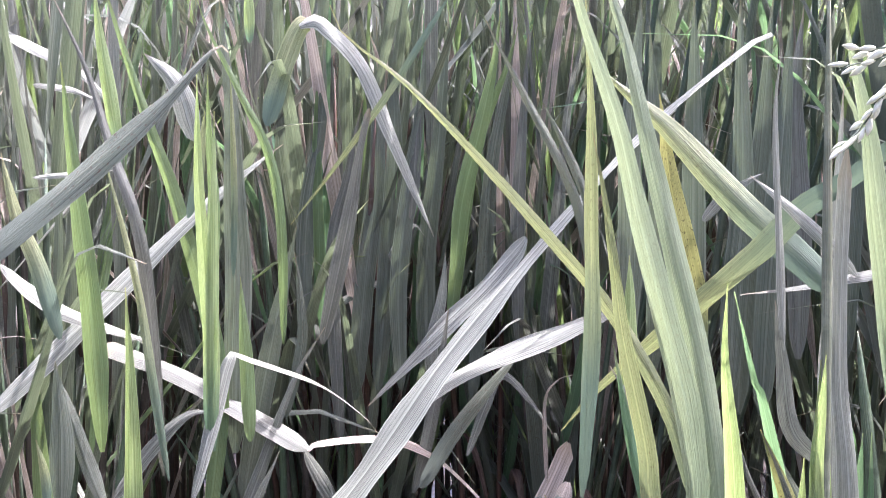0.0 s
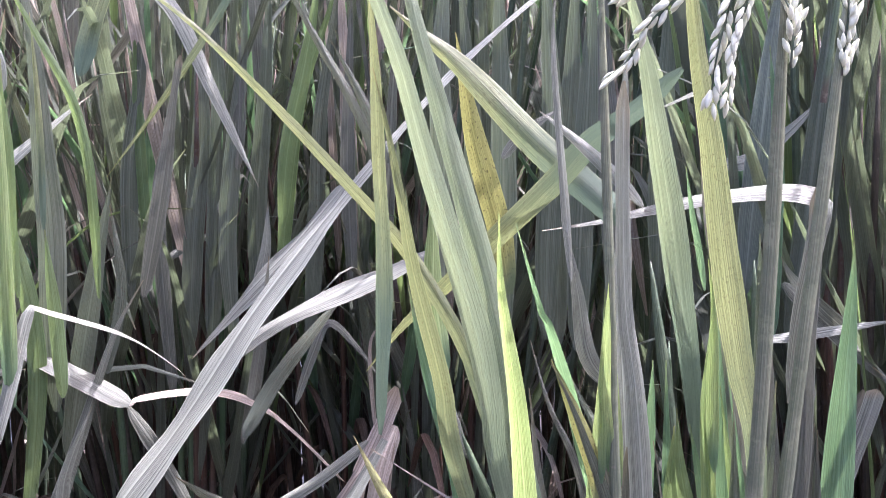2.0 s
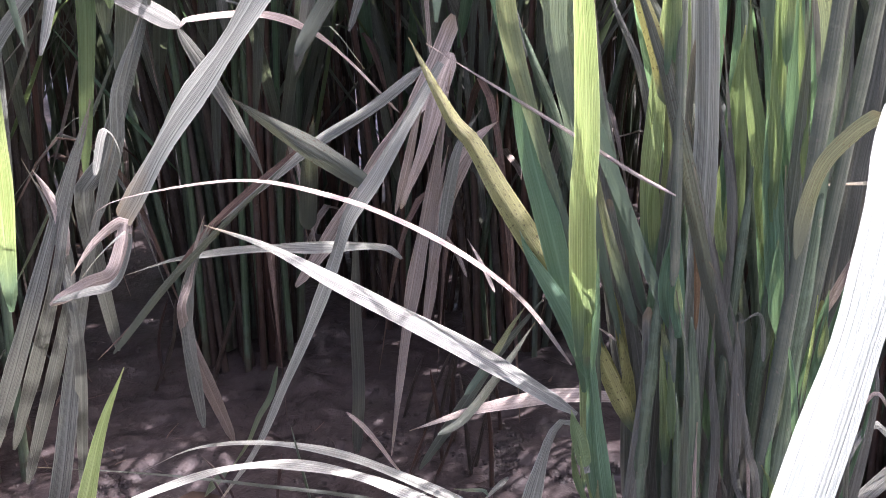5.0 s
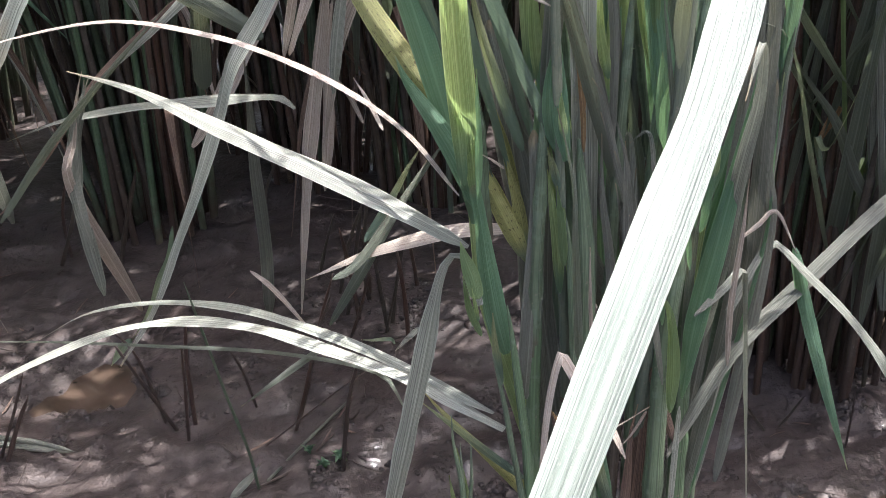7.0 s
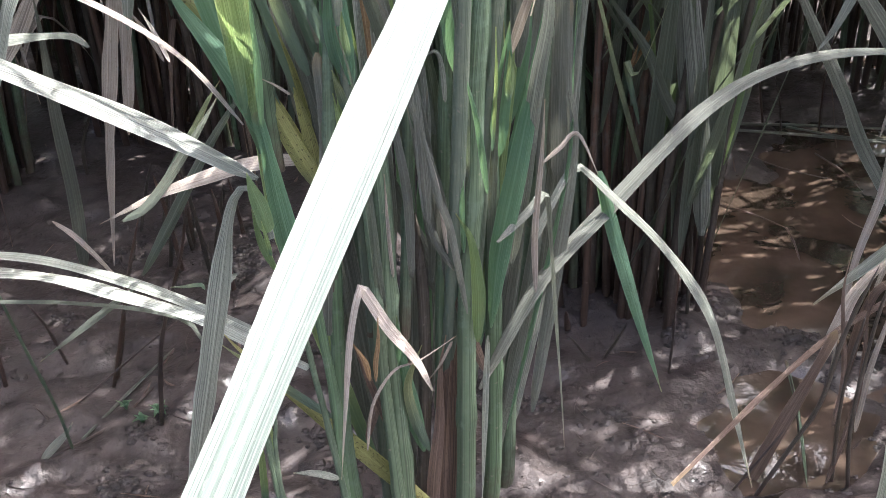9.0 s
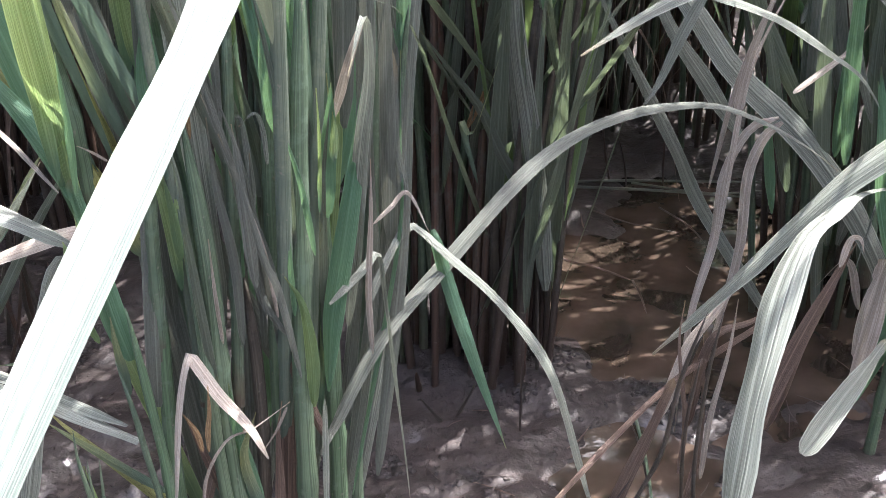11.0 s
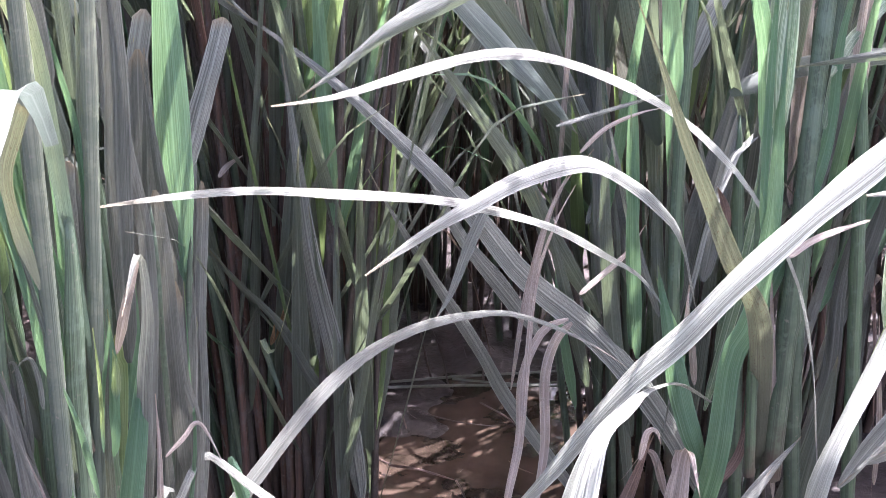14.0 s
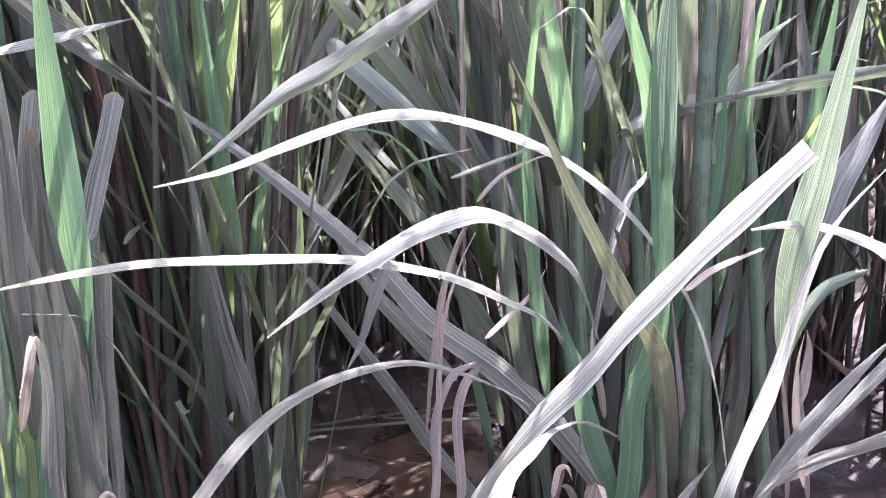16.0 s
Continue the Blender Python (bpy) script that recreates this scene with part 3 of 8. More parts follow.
leaf(M, "young", 0.0132, (0.111, 0.649, 0.503), (0.105, 0.653, 0.548), (0.105, 0.656, 0.583), (0.104, 0.658, 0.604), side=(-0.90, -0.43, -0.07))
leaf(M, "young", 0.0132, (0.146, 0.564, 0.290), (0.141, 0.549, 0.347), (0.136, 0.531, 0.413), (0.135, 0.520, 0.457), (0.128, 0.504, 0.527), (0.119, 0.491, 0.583), (0.117, 0.483, 0.618), side=(-0.98, 0.21, -0.03), foot=.5)
leaf(M, "fresh", 0.0101, (0.228, 0.624, 0.301), (0.181, 0.594, 0.461), (0.165, 0.569, 0.512), (0.149, 0.546, 0.556), (0.146, 0.544, 0.560), (0.132, 0.532, 0.606), side=(-0.87, 0.47, -0.16), foot=.6, peak=.3)
leaf(M, "olive", 0.0119, (0.238, 0.572, 0.285), (0.198, 0.585, 0.445), (0.188, 0.588, 0.478), (0.175, 0.591, 0.504), (0.167, 0.593, 0.522), side=(-0.96, -0.18, -0.22), foot=.6, peak=.3)
leaf(M, "pale", 0.0142, (0.212, 0.571, 0.212), (0.204, 0.561, 0.372), (0.202, 0.559, 0.442), (0.196, 0.556, 0.514), (0.190, 0.555, 0.556), (0.187, 0.552, 0.612), (0.186, 0.549, 0.669), side=(-1.00, -0.09, -0.05), foot=.6, blunt=.5, peak=.3)
leaf(M, "lime", 0.0139, (0.268, 0.573, 0.314), (0.256, 0.547, 0.474), (0.243, 0.539, 0.530), (0.231, 0.532, 0.587), (0.221, 0.525, 0.641), (0.213, 0.522, 0.679), (0.207, 0.519, 0.719), (0.201, 0.516, 0.761), side=(-0.98, 0.17, -0.05), foot=.2, peak=.55)
leaf(M, "grey", 0.0131, (0.299, 0.615, 0.487), (0.304, 0.613, 0.538), (0.310, 0.611, 0.579), (0.312, 0.611, 0.601), (0.294, 0.619, 0.606), (0.261, 0.632, 0.602), (0.230, 0.644, 0.595), (0.198, 0.656, 0.586), (0.169, 0.667, 0.580), side=(-0.98, -0.15, 0.09), foot=.5)
leaf(M, "young", 0.0070, (0.181, 0.550, 0.477), (0.177, 0.545, 0.519), (0.177, 0.541, 0.549), (0.177, 0.538, 0.575), side=(-0.84, 0.55, -0.02))
leaf(M, "young", 0.0067, (0.235, 0.550, 0.474), (0.233, 0.550, 0.516), (0.233, 0.550, 0.544), (0.231, 0.550, 0.575), side=(-1.00, -0.02, -0.05))
leaf(M, "pale", 0.0050, (0.164, 0.560, 0.572), (0.158, 0.555, 0.633), (0.153, 0.551, 0.686), (0.154, 0.548, 0.716), side=(-0.90, -0.43, -0.13))
leaf(M, "pale", 0.0130, (0.205, 0.587, 0.379), (0.199, 0.600, 0.539), (0.199, 0.600, 0.581), (0.199, 0.600, 0.633), (0.200, 0.600, 0.699), side=(-0.79, 0.61, -0.08), foot=.6, peak=.3)
stem(M, "green", 0.0042, (0.326, 0.620, 0.264), (0.329, 0.620, 0.297), (0.332, 0.620, 0.331), (0.336, 0.620, 0.364))

#  main clump, the fan of middle leaves
leaf(M, "fresh", 0.0122, (0.256, 0.570, 0.313), (0.252, 0.569, 0.373), (0.239, 0.570, 0.437), (0.228, 0.570, 0.493), side=(-0.88, 0.48, -0.06), foot=.6)
leaf(M, "young", 0.0096, (0.202, 0.575, 0.311), (0.198, 0.575, 0.342), (0.199, 0.575, 0.372), side=(-0.99, 0.01, -0.14), foot=.4)
leaf(M, "lime", 0.0135, (0.192, 0.579, 0.194), (0.188, 0.585, 0.354), (0.190, 0.585, 0.407), (0.188, 0.587, 0.445), (0.186, 0.588, 0.478), side=(-0.79, 0.62, -0.04), foot=.6, peak=.3)
leaf(M, "young", 0.0073, (0.188, 0.560, 0.462), (0.184, 0.555, 0.515), (0.181, 0.550, 0.555), side=(-0.92, 0.40, -0.04), foot=.6)
leaf(M, "fresh", 0.0076, (0.247, 0.565, 0.407), (0.243, 0.561, 0.484), (0.239, 0.560, 0.532), (0.238, 0.559, 0.553), side=(-1.00, 0.07, -0.06), foot=.6)
leaf(M, "dull", 0.0147, (0.252, 0.569, 0.150), (0.188, 0.588, 0.310), (0.178, 0.591, 0.330), (0.168, 0.599, 0.376), (0.158, 0.610, 0.441), (0.153, 0.619, 0.501), side=(-0.85, 0.36, -0.38), foot=.6, peak=.3)
leaf(M, "dull", 0.0113, (0.200, 0.580, 0.034), (0.184, 0.599, 0.194), (0.177, 0.610, 0.316), (0.166, 0.619, 0.387), (0.161, 0.621, 0.412), side=(-0.99, -0.13, -0.08), foot=.6, peak=.3)
leaf(M, "spotted", 0.0137, (0.144, 0.558, 0.310), (0.134, 0.573, 0.347), (0.119, 0.584, 0.371), (0.103, 0.597, 0.396), (0.089, 0.610, 0.420), (0.078, 0.619, 0.432), (0.057, 0.644, 0.470), side=(-0.94, 0.14, -0.30), foot=.5)
leaf(M, "fresh", 0.0131, (0.147, 0.567, 0.302), (0.135, 0.571, 0.351), (0.124, 0.574, 0.396), (0.116, 0.576, 0.428), (0.109, 0.578, 0.470), (0.095, 0.580, 0.520), (0.085, 0.582, 0.570), side=(-0.97, -0.11, -0.21), foot=.6)
leaf(M, "spotted", 0.0106, (0.174, 0.565, 0.265), (0.161, 0.570, 0.294), (0.149, 0.580, 0.324), side=(-0.88, 0.22, -0.43), foot=.5)
leaf(M, "spotted", 0.0077, (0.175, 0.570, 0.271), (0.171, 0.570, 0.298), (0.166, 0.575, 0.323), side=(-0.91, -0.40, -0.13), foot=.6)
leaf(M, "dull", 0.0130, (0.200, 0.568, 0.079), (0.183, 0.569, 0.239), (0.179, 0.572, 0.289), (0.173, 0.575, 0.327), (0.163, 0.578, 0.368), side=(-0.88, 0.47, -0.10), foot=.6, peak=.3)
leaf(M, "fresh", 0.0098, (0.245, 0.550, 0.329), (0.243, 0.550, 0.349), (0.240, 0.550, 0.383), side=(-0.90, 0.44, -0.08), foot=.4)
leaf(M, "fresh", 0.0122, (0.264, 0.557, 0.165), (0.270, 0.561, 0.212), (0.281, 0.565, 0.262), (0.291, 0.570, 0.308), (0.300, 0.576, 0.351), (0.301, 0.579, 0.368), side=(-0.87, 0.49, 0.09), foot=.3)
leaf(M, "lime", 0.0073, (0.258, 0.587, 0.125), (0.283, 0.600, 0.285), (0.284, 0.600, 0.306), (0.283, 0.600, 0.338), side=(-0.99, -0.02, 0.16), foot=.6, peak=.3)
leaf(M, "lime", 0.0085, (0.195, 0.560, 0.324), (0.191, 0.560, 0.351), (0.187, 0.560, 0.380), side=(-0.96, 0.23, -0.16), foot=.4)
leaf(M, "straw", 0.0020, (0.181, 0.531, 0.417), (0.163, 0.541, 0.425), (0.135, 0.559, 0.440), (0.103, 0.578, 0.457), (0.065, 0.601, 0.477), side=(-0.51, -0.22, -0.83), foot=.9)
leaf(M, "grey", 0.0134, (0.143, 0.565, 0.276), (0.113, 0.577, 0.293), (0.080, 0.590, 0.309), (0.045, 0.602, 0.325), (0.009, 0.614, 0.341), (-0.027, 0.627, 0.357), (-0.062, 0.636, 0.367), side=(-0.53, -0.77, -0.35), foot=.5)
leaf(M, "straw", 0.0034, (0.139, 0.565, 0.307), (0.115, 0.586, 0.336), (0.084, 0.604, 0.357), (0.049, 0.621, 0.372), (0.013, 0.635, 0.382), (-0.040, 0.651, 0.388), (-0.106, 0.663, 0.376), (-0.132, 0.668, 0.363), (-0.132, 0.670, 0.348), side=(-0.79, -0.55, -0.27), foot=.7)
leaf(M, "pale", 0.0125, (0.145, 0.540, 0.254), (0.142, 0.556, 0.270), (0.135, 0.561, 0.274), (0.126, 0.560, 0.259), (0.113, 0.555, 0.206), (0.098, 0.551, 0.145), (0.081, 0.547, 0.077), side=(-0.66, 0.59, -0.47), profile=(.3, .35, .5, .85, 1, 1, .95, .85, .65, .2))
leaf(M, "pale", 0.0124, (0.158, 0.547, 0.165), (0.134, 0.565, 0.172), (0.104, 0.587, 0.182), (0.062, 0.613, 0.188), (0.021, 0.636, 0.193), (-0.030, 0.656, 0.192), (-0.081, 0.662, 0.184), (-0.138, 0.659, 0.164), (-0.195, 0.651, 0.139), (-0.218, 0.648, 0.130), side=(-0.57, -0.81, 0.15), profile=(.6, .9, 1, 1, 1, 1, 1, 1, .95, .5))
leaf(M, "pale", 0.0085, (0.153, 0.556, 0.170), (0.095, 0.604, 0.183), (0.045, 0.642, 0.188), (0.002, 0.673, 0.187), (-0.048, 0.696, 0.182), (-0.097, 0.711, 0.170), (-0.137, 0.721, 0.146), side=(-0.65, -0.76, -0.09), foot=.7)
leaf(M, "straw", 0.0097, (0.175, 0.578, 0.277), (0.144, 0.601, 0.267), (0.116, 0.620, 0.253), (0.087, 0.639, 0.235), (0.051, 0.660, 0.209), side=(-0.33, -0.73, -0.59), foot=.5)
leaf(M, "spotted", 0.0102, (0.244, 0.540, 0.020), (0.155, 0.549, 0.135), (0.136, 0.554, 0.158), (0.121, 0.559, 0.176), (0.112, 0.562, 0.189), side=(-0.79, -0.18, -0.59), foot=.6, peak=.3)
leaf(M, "lime", 0.0054, (0.168, 0.540, 0.132), (0.153, 0.545, 0.144), (0.136, 0.551, 0.159), (0.112, 0.560, 0.180), side=(-0.65, -0.13, -0.75))
leaf(M, "straw", 0.0072, (0.221, 0.518, 0.158), (0.214, 0.523, 0.176), (0.201, 0.529, 0.196), (0.192, 0.536, 0.213), (0.187, 0.538, 0.218), (0.177, 0.523, 0.190), (0.165, 0.497, 0.125), side=(-0.77, -0.62, -0.16), foot=.5)
leaf(M, "lime", 0.0064, (0.222, 0.540, 0.096), (0.214, 0.539, 0.123), (0.211, 0.538, 0.149), (0.219, 0.535, 0.177), side=(-0.96, -0.05, -0.26))
leaf(M, "brown", 0.0044, (0.199, 0.540, 0.117), (0.190, 0.540, 0.152), (0.182, 0.540, 0.181), side=(-0.96, -0.08, -0.26))
leaf(M, "brown", 0.0052, (0.186, 0.545, 0.108), (0.198, 0.545, 0.143), (0.215, 0.545, 0.161), side=(-0.88, 0.37, 0.30))
leaf(M, "pale", 0.0036, (0.259, 0.545, 0.169), (0.256, 0.540, 0.122), (0.251, 0.530, 0.057), side=(0.96, -0.28, -0.03))
leaf(M, "brown", 0.0063, (0.259, 0.550, 0.139), (0.246, 0.550, 0.181), (0.238, 0.555, 0.213), side=(-0.96, 0.02, -0.29))
# the large sunlit leaf that hangs towards the eye
leaf(M, "olive", 0.0074, (0.242, 0.529, 0.382), (0.234, 0.504, 0.415), (0.228, 0.474, 0.450), (0.231, 0.453, 0.472), (0.233, 0.432, 0.487), side=(-0.76, 0.59, 0.26), foot=.4, blunt=.9)
leaf(M, "silver", 0.0165, (0.241, 0.429, 0.472), (0.235, 0.421, 0.493), (0.222, 0.391, 0.497), (0.208, 0.358, 0.483), (0.188, 0.320, 0.463), (0.161, 0.278, 0.439), (0.129, 0.231, 0.409), (0.094, 0.181, 0.373), (0.070, 0.146, 0.345), side=(-0.95, 0.24, -0.18), profile=(.3, .75, 1, 1, .99, .97, .94, .9, .84, .75), wave=.4)

#  low arch of the main clump, towards the pool
leaf(M, "dull", 0.0104, (0.257, 0.558, 0.121), (0.270, 0.566, 0.137), (0.303, 0.584, 0.176), (0.349, 0.598, 0.212), (0.412, 0.613, 0.260), (0.464, 0.614, 0.282), (0.517, 0.604, 0.287), (0.548, 0.593, 0.278), (0.579, 0.581, 0.260), (0.600, 0.572, 0.243), side=(-0.63, 0.77, 0.10), fold=.4, foot=.6)
leaf(M, "grey", 0.0089, (0.295, 0.575, 0.210), (0.321, 0.596, 0.237), (0.330, 0.598, 0.239), (0.349, 0.591, 0.219), (0.379, 0.580, 0.186), (0.406, 0.565, 0.142), (0.420, 0.548, 0.081), (0.431, 0.532, 0.025), side=(-0.79, 0.40, 0.46), profile=(.55, .5, .6, .72, .9, 1, 1, .9, .6, .12))
leaf(M, "fresh", 0.0086, (0.342, 0.601, 0.233), (0.350, 0.590, 0.193), (0.362, 0.575, 0.143), (0.375, 0.560, 0.093), side=(0.97, -0.04, 0.22), foot=.8)
leaf(M, "straw", 0.0026, (0.303, 0.590, 0.249), (0.313, 0.589, 0.258), (0.323, 0.588, 0.266), (0.330, 0.571, 0.248), side=(-0.56, 0.53, 0.64))
leaf(M, "grey", 0.0058, (0.267, 0.554, 0.224), (0.290, 0.566, 0.235), (0.301, 0.572, 0.241), (0.304, 0.569, 0.205), (0.307, 0.567, 0.159), (0.310, 0.563, 0.110), (0.312, 0.559, 0.063), side=(-0.58, 0.54, 0.60), foot=.7)

#  tall leaves of the main clump seen from the other side
leaf(M, "fresh", 0.0187, (0.332, 0.620, 0.323), (0.331, 0.620, 0.353), (0.331, 0.620, 0.392), (0.331, 0.620, 0.416), (0.333, 0.620, 0.489), (0.335, 0.620, 0.547), (0.335, 0.620, 0.577), side=(-0.94, 0.34, -0.02), foot=.15, peak=.28)
leaf(M, "green", 0.0054, (0.285, 0.603, 0.049), (0.325, 0.630, 0.209), (0.328, 0.630, 0.251), (0.334, 0.620, 0.321), side=(-0.92, 0.34, 0.17), foot=.6, blunt=.9, peak=.3)
leaf(M, "grey", 0.0092, (0.288, 0.605, 0.035), (0.337, 0.652, 0.195), (0.347, 0.662, 0.291), (0.357, 0.671, 0.358), (0.359, 0.674, 0.378), side=(-0.86, 0.50, 0.11), foot=.6, blunt=.8, peak=.3)
leaf(M, "fresh", 0.0103, (0.252, 0.560, 0.322), (0.248, 0.560, 0.350), (0.242, 0.560, 0.394), (0.239, 0.560, 0.429), side=(-0.93, 0.36, -0.13), foot=.4)
leaf(M, "fresh", 0.0122, (0.278, 0.600, 0.174), (0.288, 0.600, 0.233), (0.300, 0.600, 0.294), (0.307, 0.600, 0.343), side=(-0.98, 0.12, 0.16), foot=.4)
leaf(M, "grey", 0.0098, (0.283, 0.581, 0.191), (0.290, 0.566, 0.301), (0.295, 0.560, 0.347), (0.293, 0.556, 0.381), (0.278, 0.534, 0.360), side=(-0.75, 0.65, 0.14), foot=.6)
leaf(M, "green", 0.0110, (0.268, 0.600, 0.228), (0.275, 0.600, 0.323), (0.280, 0.600, 0.415), (0.284, 0.600, 0.472), (0.285, 0.600, 0.505), side=(-0.92, 0.39, 0.07))
leaf(M, "green", 0.0097, (0.239, 0.579, 0.248), (0.249, 0.569, 0.341), (0.249, 0.561, 0.416), (0.247, 0.556, 0.483), (0.245, 0.554, 0.508), side=(-0.99, -0.04, 0.10))
leaf(M, "green", 0.0033, (0.250, 0.550, 0.261), (0.247, 0.541, 0.323), (0.240, 0.535, 0.378), (0.234, 0.530, 0.413), (0.232, 0.528, 0.432), side=(-0.99, 0.11, -0.02))
leaf(M, "grey", 0.0096, (0.230, 0.597, 0.062), (0.253, 0.620, 0.222), (0.263, 0.620, 0.318), (0.271, 0.620, 0.381), (0.274, 0.620, 0.420), side=(-0.98, 0.18, 0.11), foot=.6, peak=.3)
leaf(M, "grey", 0.0119, (0.276, 0.619, 0.020), (0.315, 0.665, 0.179), (0.324, 0.666, 0.286), (0.328, 0.669, 0.391), (0.329, 0.671, 0.456), side=(-0.95, 0.29, 0.15), foot=.6, peak=.3)

#  rear clump
leaf(R, "grey", 0.0139, (0.476, 0.731, 0.091), (0.468, 0.727, 0.158), (0.455, 0.720, 0.228), (0.439, 0.712, 0.305), (0.429, 0.703, 0.387), (0.422, 0.697, 0.444), side=(-0.87, 0.48, -0.08), foot=.8)
leaf(R, "grey", 0.0123, (0.367, 0.764, 0.176), (0.361, 0.720, 0.336), (0.369, 0.717, 0.402), (0.377, 0.713, 0.434), (0.387, 0.709, 0.463), side=(-0.82, 0.56, 0.12), foot=.6, blunt=.6, peak=.3)
leaf(R, "lime", 0.0039, (0.419, 0.730, 0.193), (0.407, 0.732, 0.242), (0.413, 0.722, 0.236), (0.433, 0.717, 0.301), side=(-0.95, 0.21, -0.25))
leaf(R, "green", 0.0101, (0.486, 0.741, 0.092), (0.471, 0.738, 0.151), (0.442, 0.737, 0.203), (0.422, 0.735, 0.247), (0.397, 0.730, 0.282), (0.374, 0.725, 0.315), side=(-0.79, 0.58, -0.18))
leaf(R, "ochre", 0.0061, (0.425, 0.768, 0.219), (0.433, 0.762, 0.244), (0.440, 0.757, 0.271), (0.446, 0.752, 0.286), side=(-0.83, 0.44, 0.34))

#  right clump
leaf(G, "grey", 0.0085, (0.676, 0.596, 0.220), (0.632, 0.594, 0.286), (0.597, 0.590, 0.314), (0.553, 0.589, 0.342), (0.503, 0.593, 0.362), (0.468, 0.596, 0.372), (0.417, 0.599, 0.382), (0.364, 0.588, 0.395), (0.318, 0.585, 0.399), (0.275, 0.582, 0.400), side=(-0.41, -0.87, -0.29), profile=(.1, .4, .8, 1, 1, .95, .9, .8, .6, .15))
leaf(G, "grey", 0.0121, (0.674, 0.594, 0.255), (0.648, 0.583, 0.320), (0.628, 0.581, 0.346), (0.600, 0.580, 0.368), (0.569, 0.581, 0.383), (0.529, 0.584, 0.379), (0.492, 0.585, 0.366), (0.459, 0.586, 0.352), (0.425, 0.586, 0.335), side=(-0.63, -0.69, -0.36), fold=.5, profile=(.12, .35, .8, .95, 1, 1, .85, .5, .1))
leaf(G, "grey", 0.0088, (0.776, 0.564, 0.089), (0.752, 0.560, 0.213), (0.729, 0.561, 0.285), (0.695, 0.568, 0.344), (0.666, 0.575, 0.379), (0.628, 0.580, 0.410), (0.585, 0.581, 0.433), (0.537, 0.580, 0.451), (0.490, 0.567, 0.458), (0.437, 0.549, 0.456), (0.389, 0.524, 0.455), (0.349, 0.507, 0.458), side=(-0.71, -0.69, -0.16), profile=(.7, .75, .8, .85, .9, 1, 1, 1, .9, .7, .45, .12))
leaf(G, "green", 0.0138, (0.573, 0.620, 0.513), (0.498, 0.597, 0.488), (0.447, 0.581, 0.475), (0.407, 0.565, 0.459), (0.380, 0.555, 0.449), side=(0.28, 0.15, -0.95), foot=.8)
# a silvery leaf; the brighter pale kind stands in for full sun on it
leaf(G, "pale", 0.0241, (0.698, 0.437, 0.431), (0.686, 0.446, 0.416), (0.655, 0.470, 0.376), (0.618, 0.497, 0.326), (0.595, 0.516, 0.288), (0.572, 0.539, 0.250), (0.534, 0.572, 0.176), (0.496, 0.599, 0.112), side=(-0.34, -0.91, -0.24), profile=(.95, 1, 1, 1, .95, .85, .7, .45, .1), wave=.4)
leaf(G, "pale", 0.0255, (0.648, 0.543, 0.219), (0.612, 0.532, 0.246), (0.580, 0.524, 0.253), (0.556, 0.515, 0.250), (0.533, 0.509, 0.241), (0.510, 0.495, 0.218), (0.492, 0.478, 0.188), (0.475, 0.461, 0.154), (0.459, 0.441, 0.109), (0.448, 0.425, 0.073), side=(0.44, -0.86, 0.24), fold=.4, profile=(.12, .22, .3, .6, .95, 1, .95, .9, .85, .8))
leaf(G, "pale", 0.0198, (0.662, 0.500, -0.005), (0.645, 0.462, 0.120), (0.637, 0.438, 0.220), (0.686, 0.448, 0.283), (0.724, 0.460, 0.336), (0.753, 0.462, 0.369), (0.794, 0.457, 0.399), side=(0.27, 0.87, 0.42), fold=.5, foot=.6, peak=.3)
leaf(G, "striped", 0.0207, (0.751, 0.499, 0.261), (0.755, 0.499, 0.325), (0.767, 0.490, 0.393), (0.776, 0.484, 0.447), (0.785, 0.479, 0.498), (0.788, 0.478, 0.518), side=(-0.46, 0.89, 0.03), foot=.5)
leaf(G, "pale", 0.0187, (0.866, 0.480, 0.296), (0.825, 0.482, 0.328), (0.786, 0.491, 0.349), (0.752, 0.498, 0.358), (0.723, 0.503, 0.359), side=(-0.53, -0.55, -0.65), profile=(1, 1, .5, .35, .3, .1))
leaf(G, "olive", 0.0157, (0.757, 0.613, 0.103), (0.680, 0.539, 0.263), (0.647, 0.530, 0.315), (0.619, 0.522, 0.362), (0.591, 0.516, 0.411), (0.568, 0.510, 0.455), (0.549, 0.507, 0.490), side=(-0.69, 0.72, -0.00), foot=.6, peak=.3)
leaf(G, "fresh", 0.0172, (0.661, 0.599, 0.020), (0.665, 0.560, 0.147), (0.676, 0.561, 0.234), (0.687, 0.555, 0.267), (0.697, 0.555, 0.336), (0.700, 0.559, 0.402), (0.703, 0.563, 0.471), side=(-0.49, 0.83, 0.27), foot=.6, peak=.3)
leaf(G, "fresh", 0.0157, (0.671, 0.570, 0.140), (0.656, 0.581, 0.196), (0.645, 0.591, 0.262), (0.640, 0.597, 0.298), side=(-0.90, 0.32, -0.30), foot=.4)
stem(G, "green", 0.0172, (0.813, 0.620, -0.010), (0.794, 0.620, 0.159), (0.793, 0.620, 0.328), (0.810, 0.620, 0.497))
stem(G, "green", 0.0129, (0.758, 0.630, -0.010), (0.749, 0.630, 0.121), (0.739, 0.630, 0.251), (0.730, 0.630, 0.382))
stem(G, "green", 0.0150, (0.850, 0.600, -0.010), (0.838, 0.600, 0.133), (0.825, 0.600, 0.276), (0.812, 0.600, 0.419))
stem(G, "green", 0.0108, (0.668, 0.570, -0.010), (0.670, 0.570, 0.061), (0.673, 0.570, 0.131), (0.675, 0.570, 0.202))
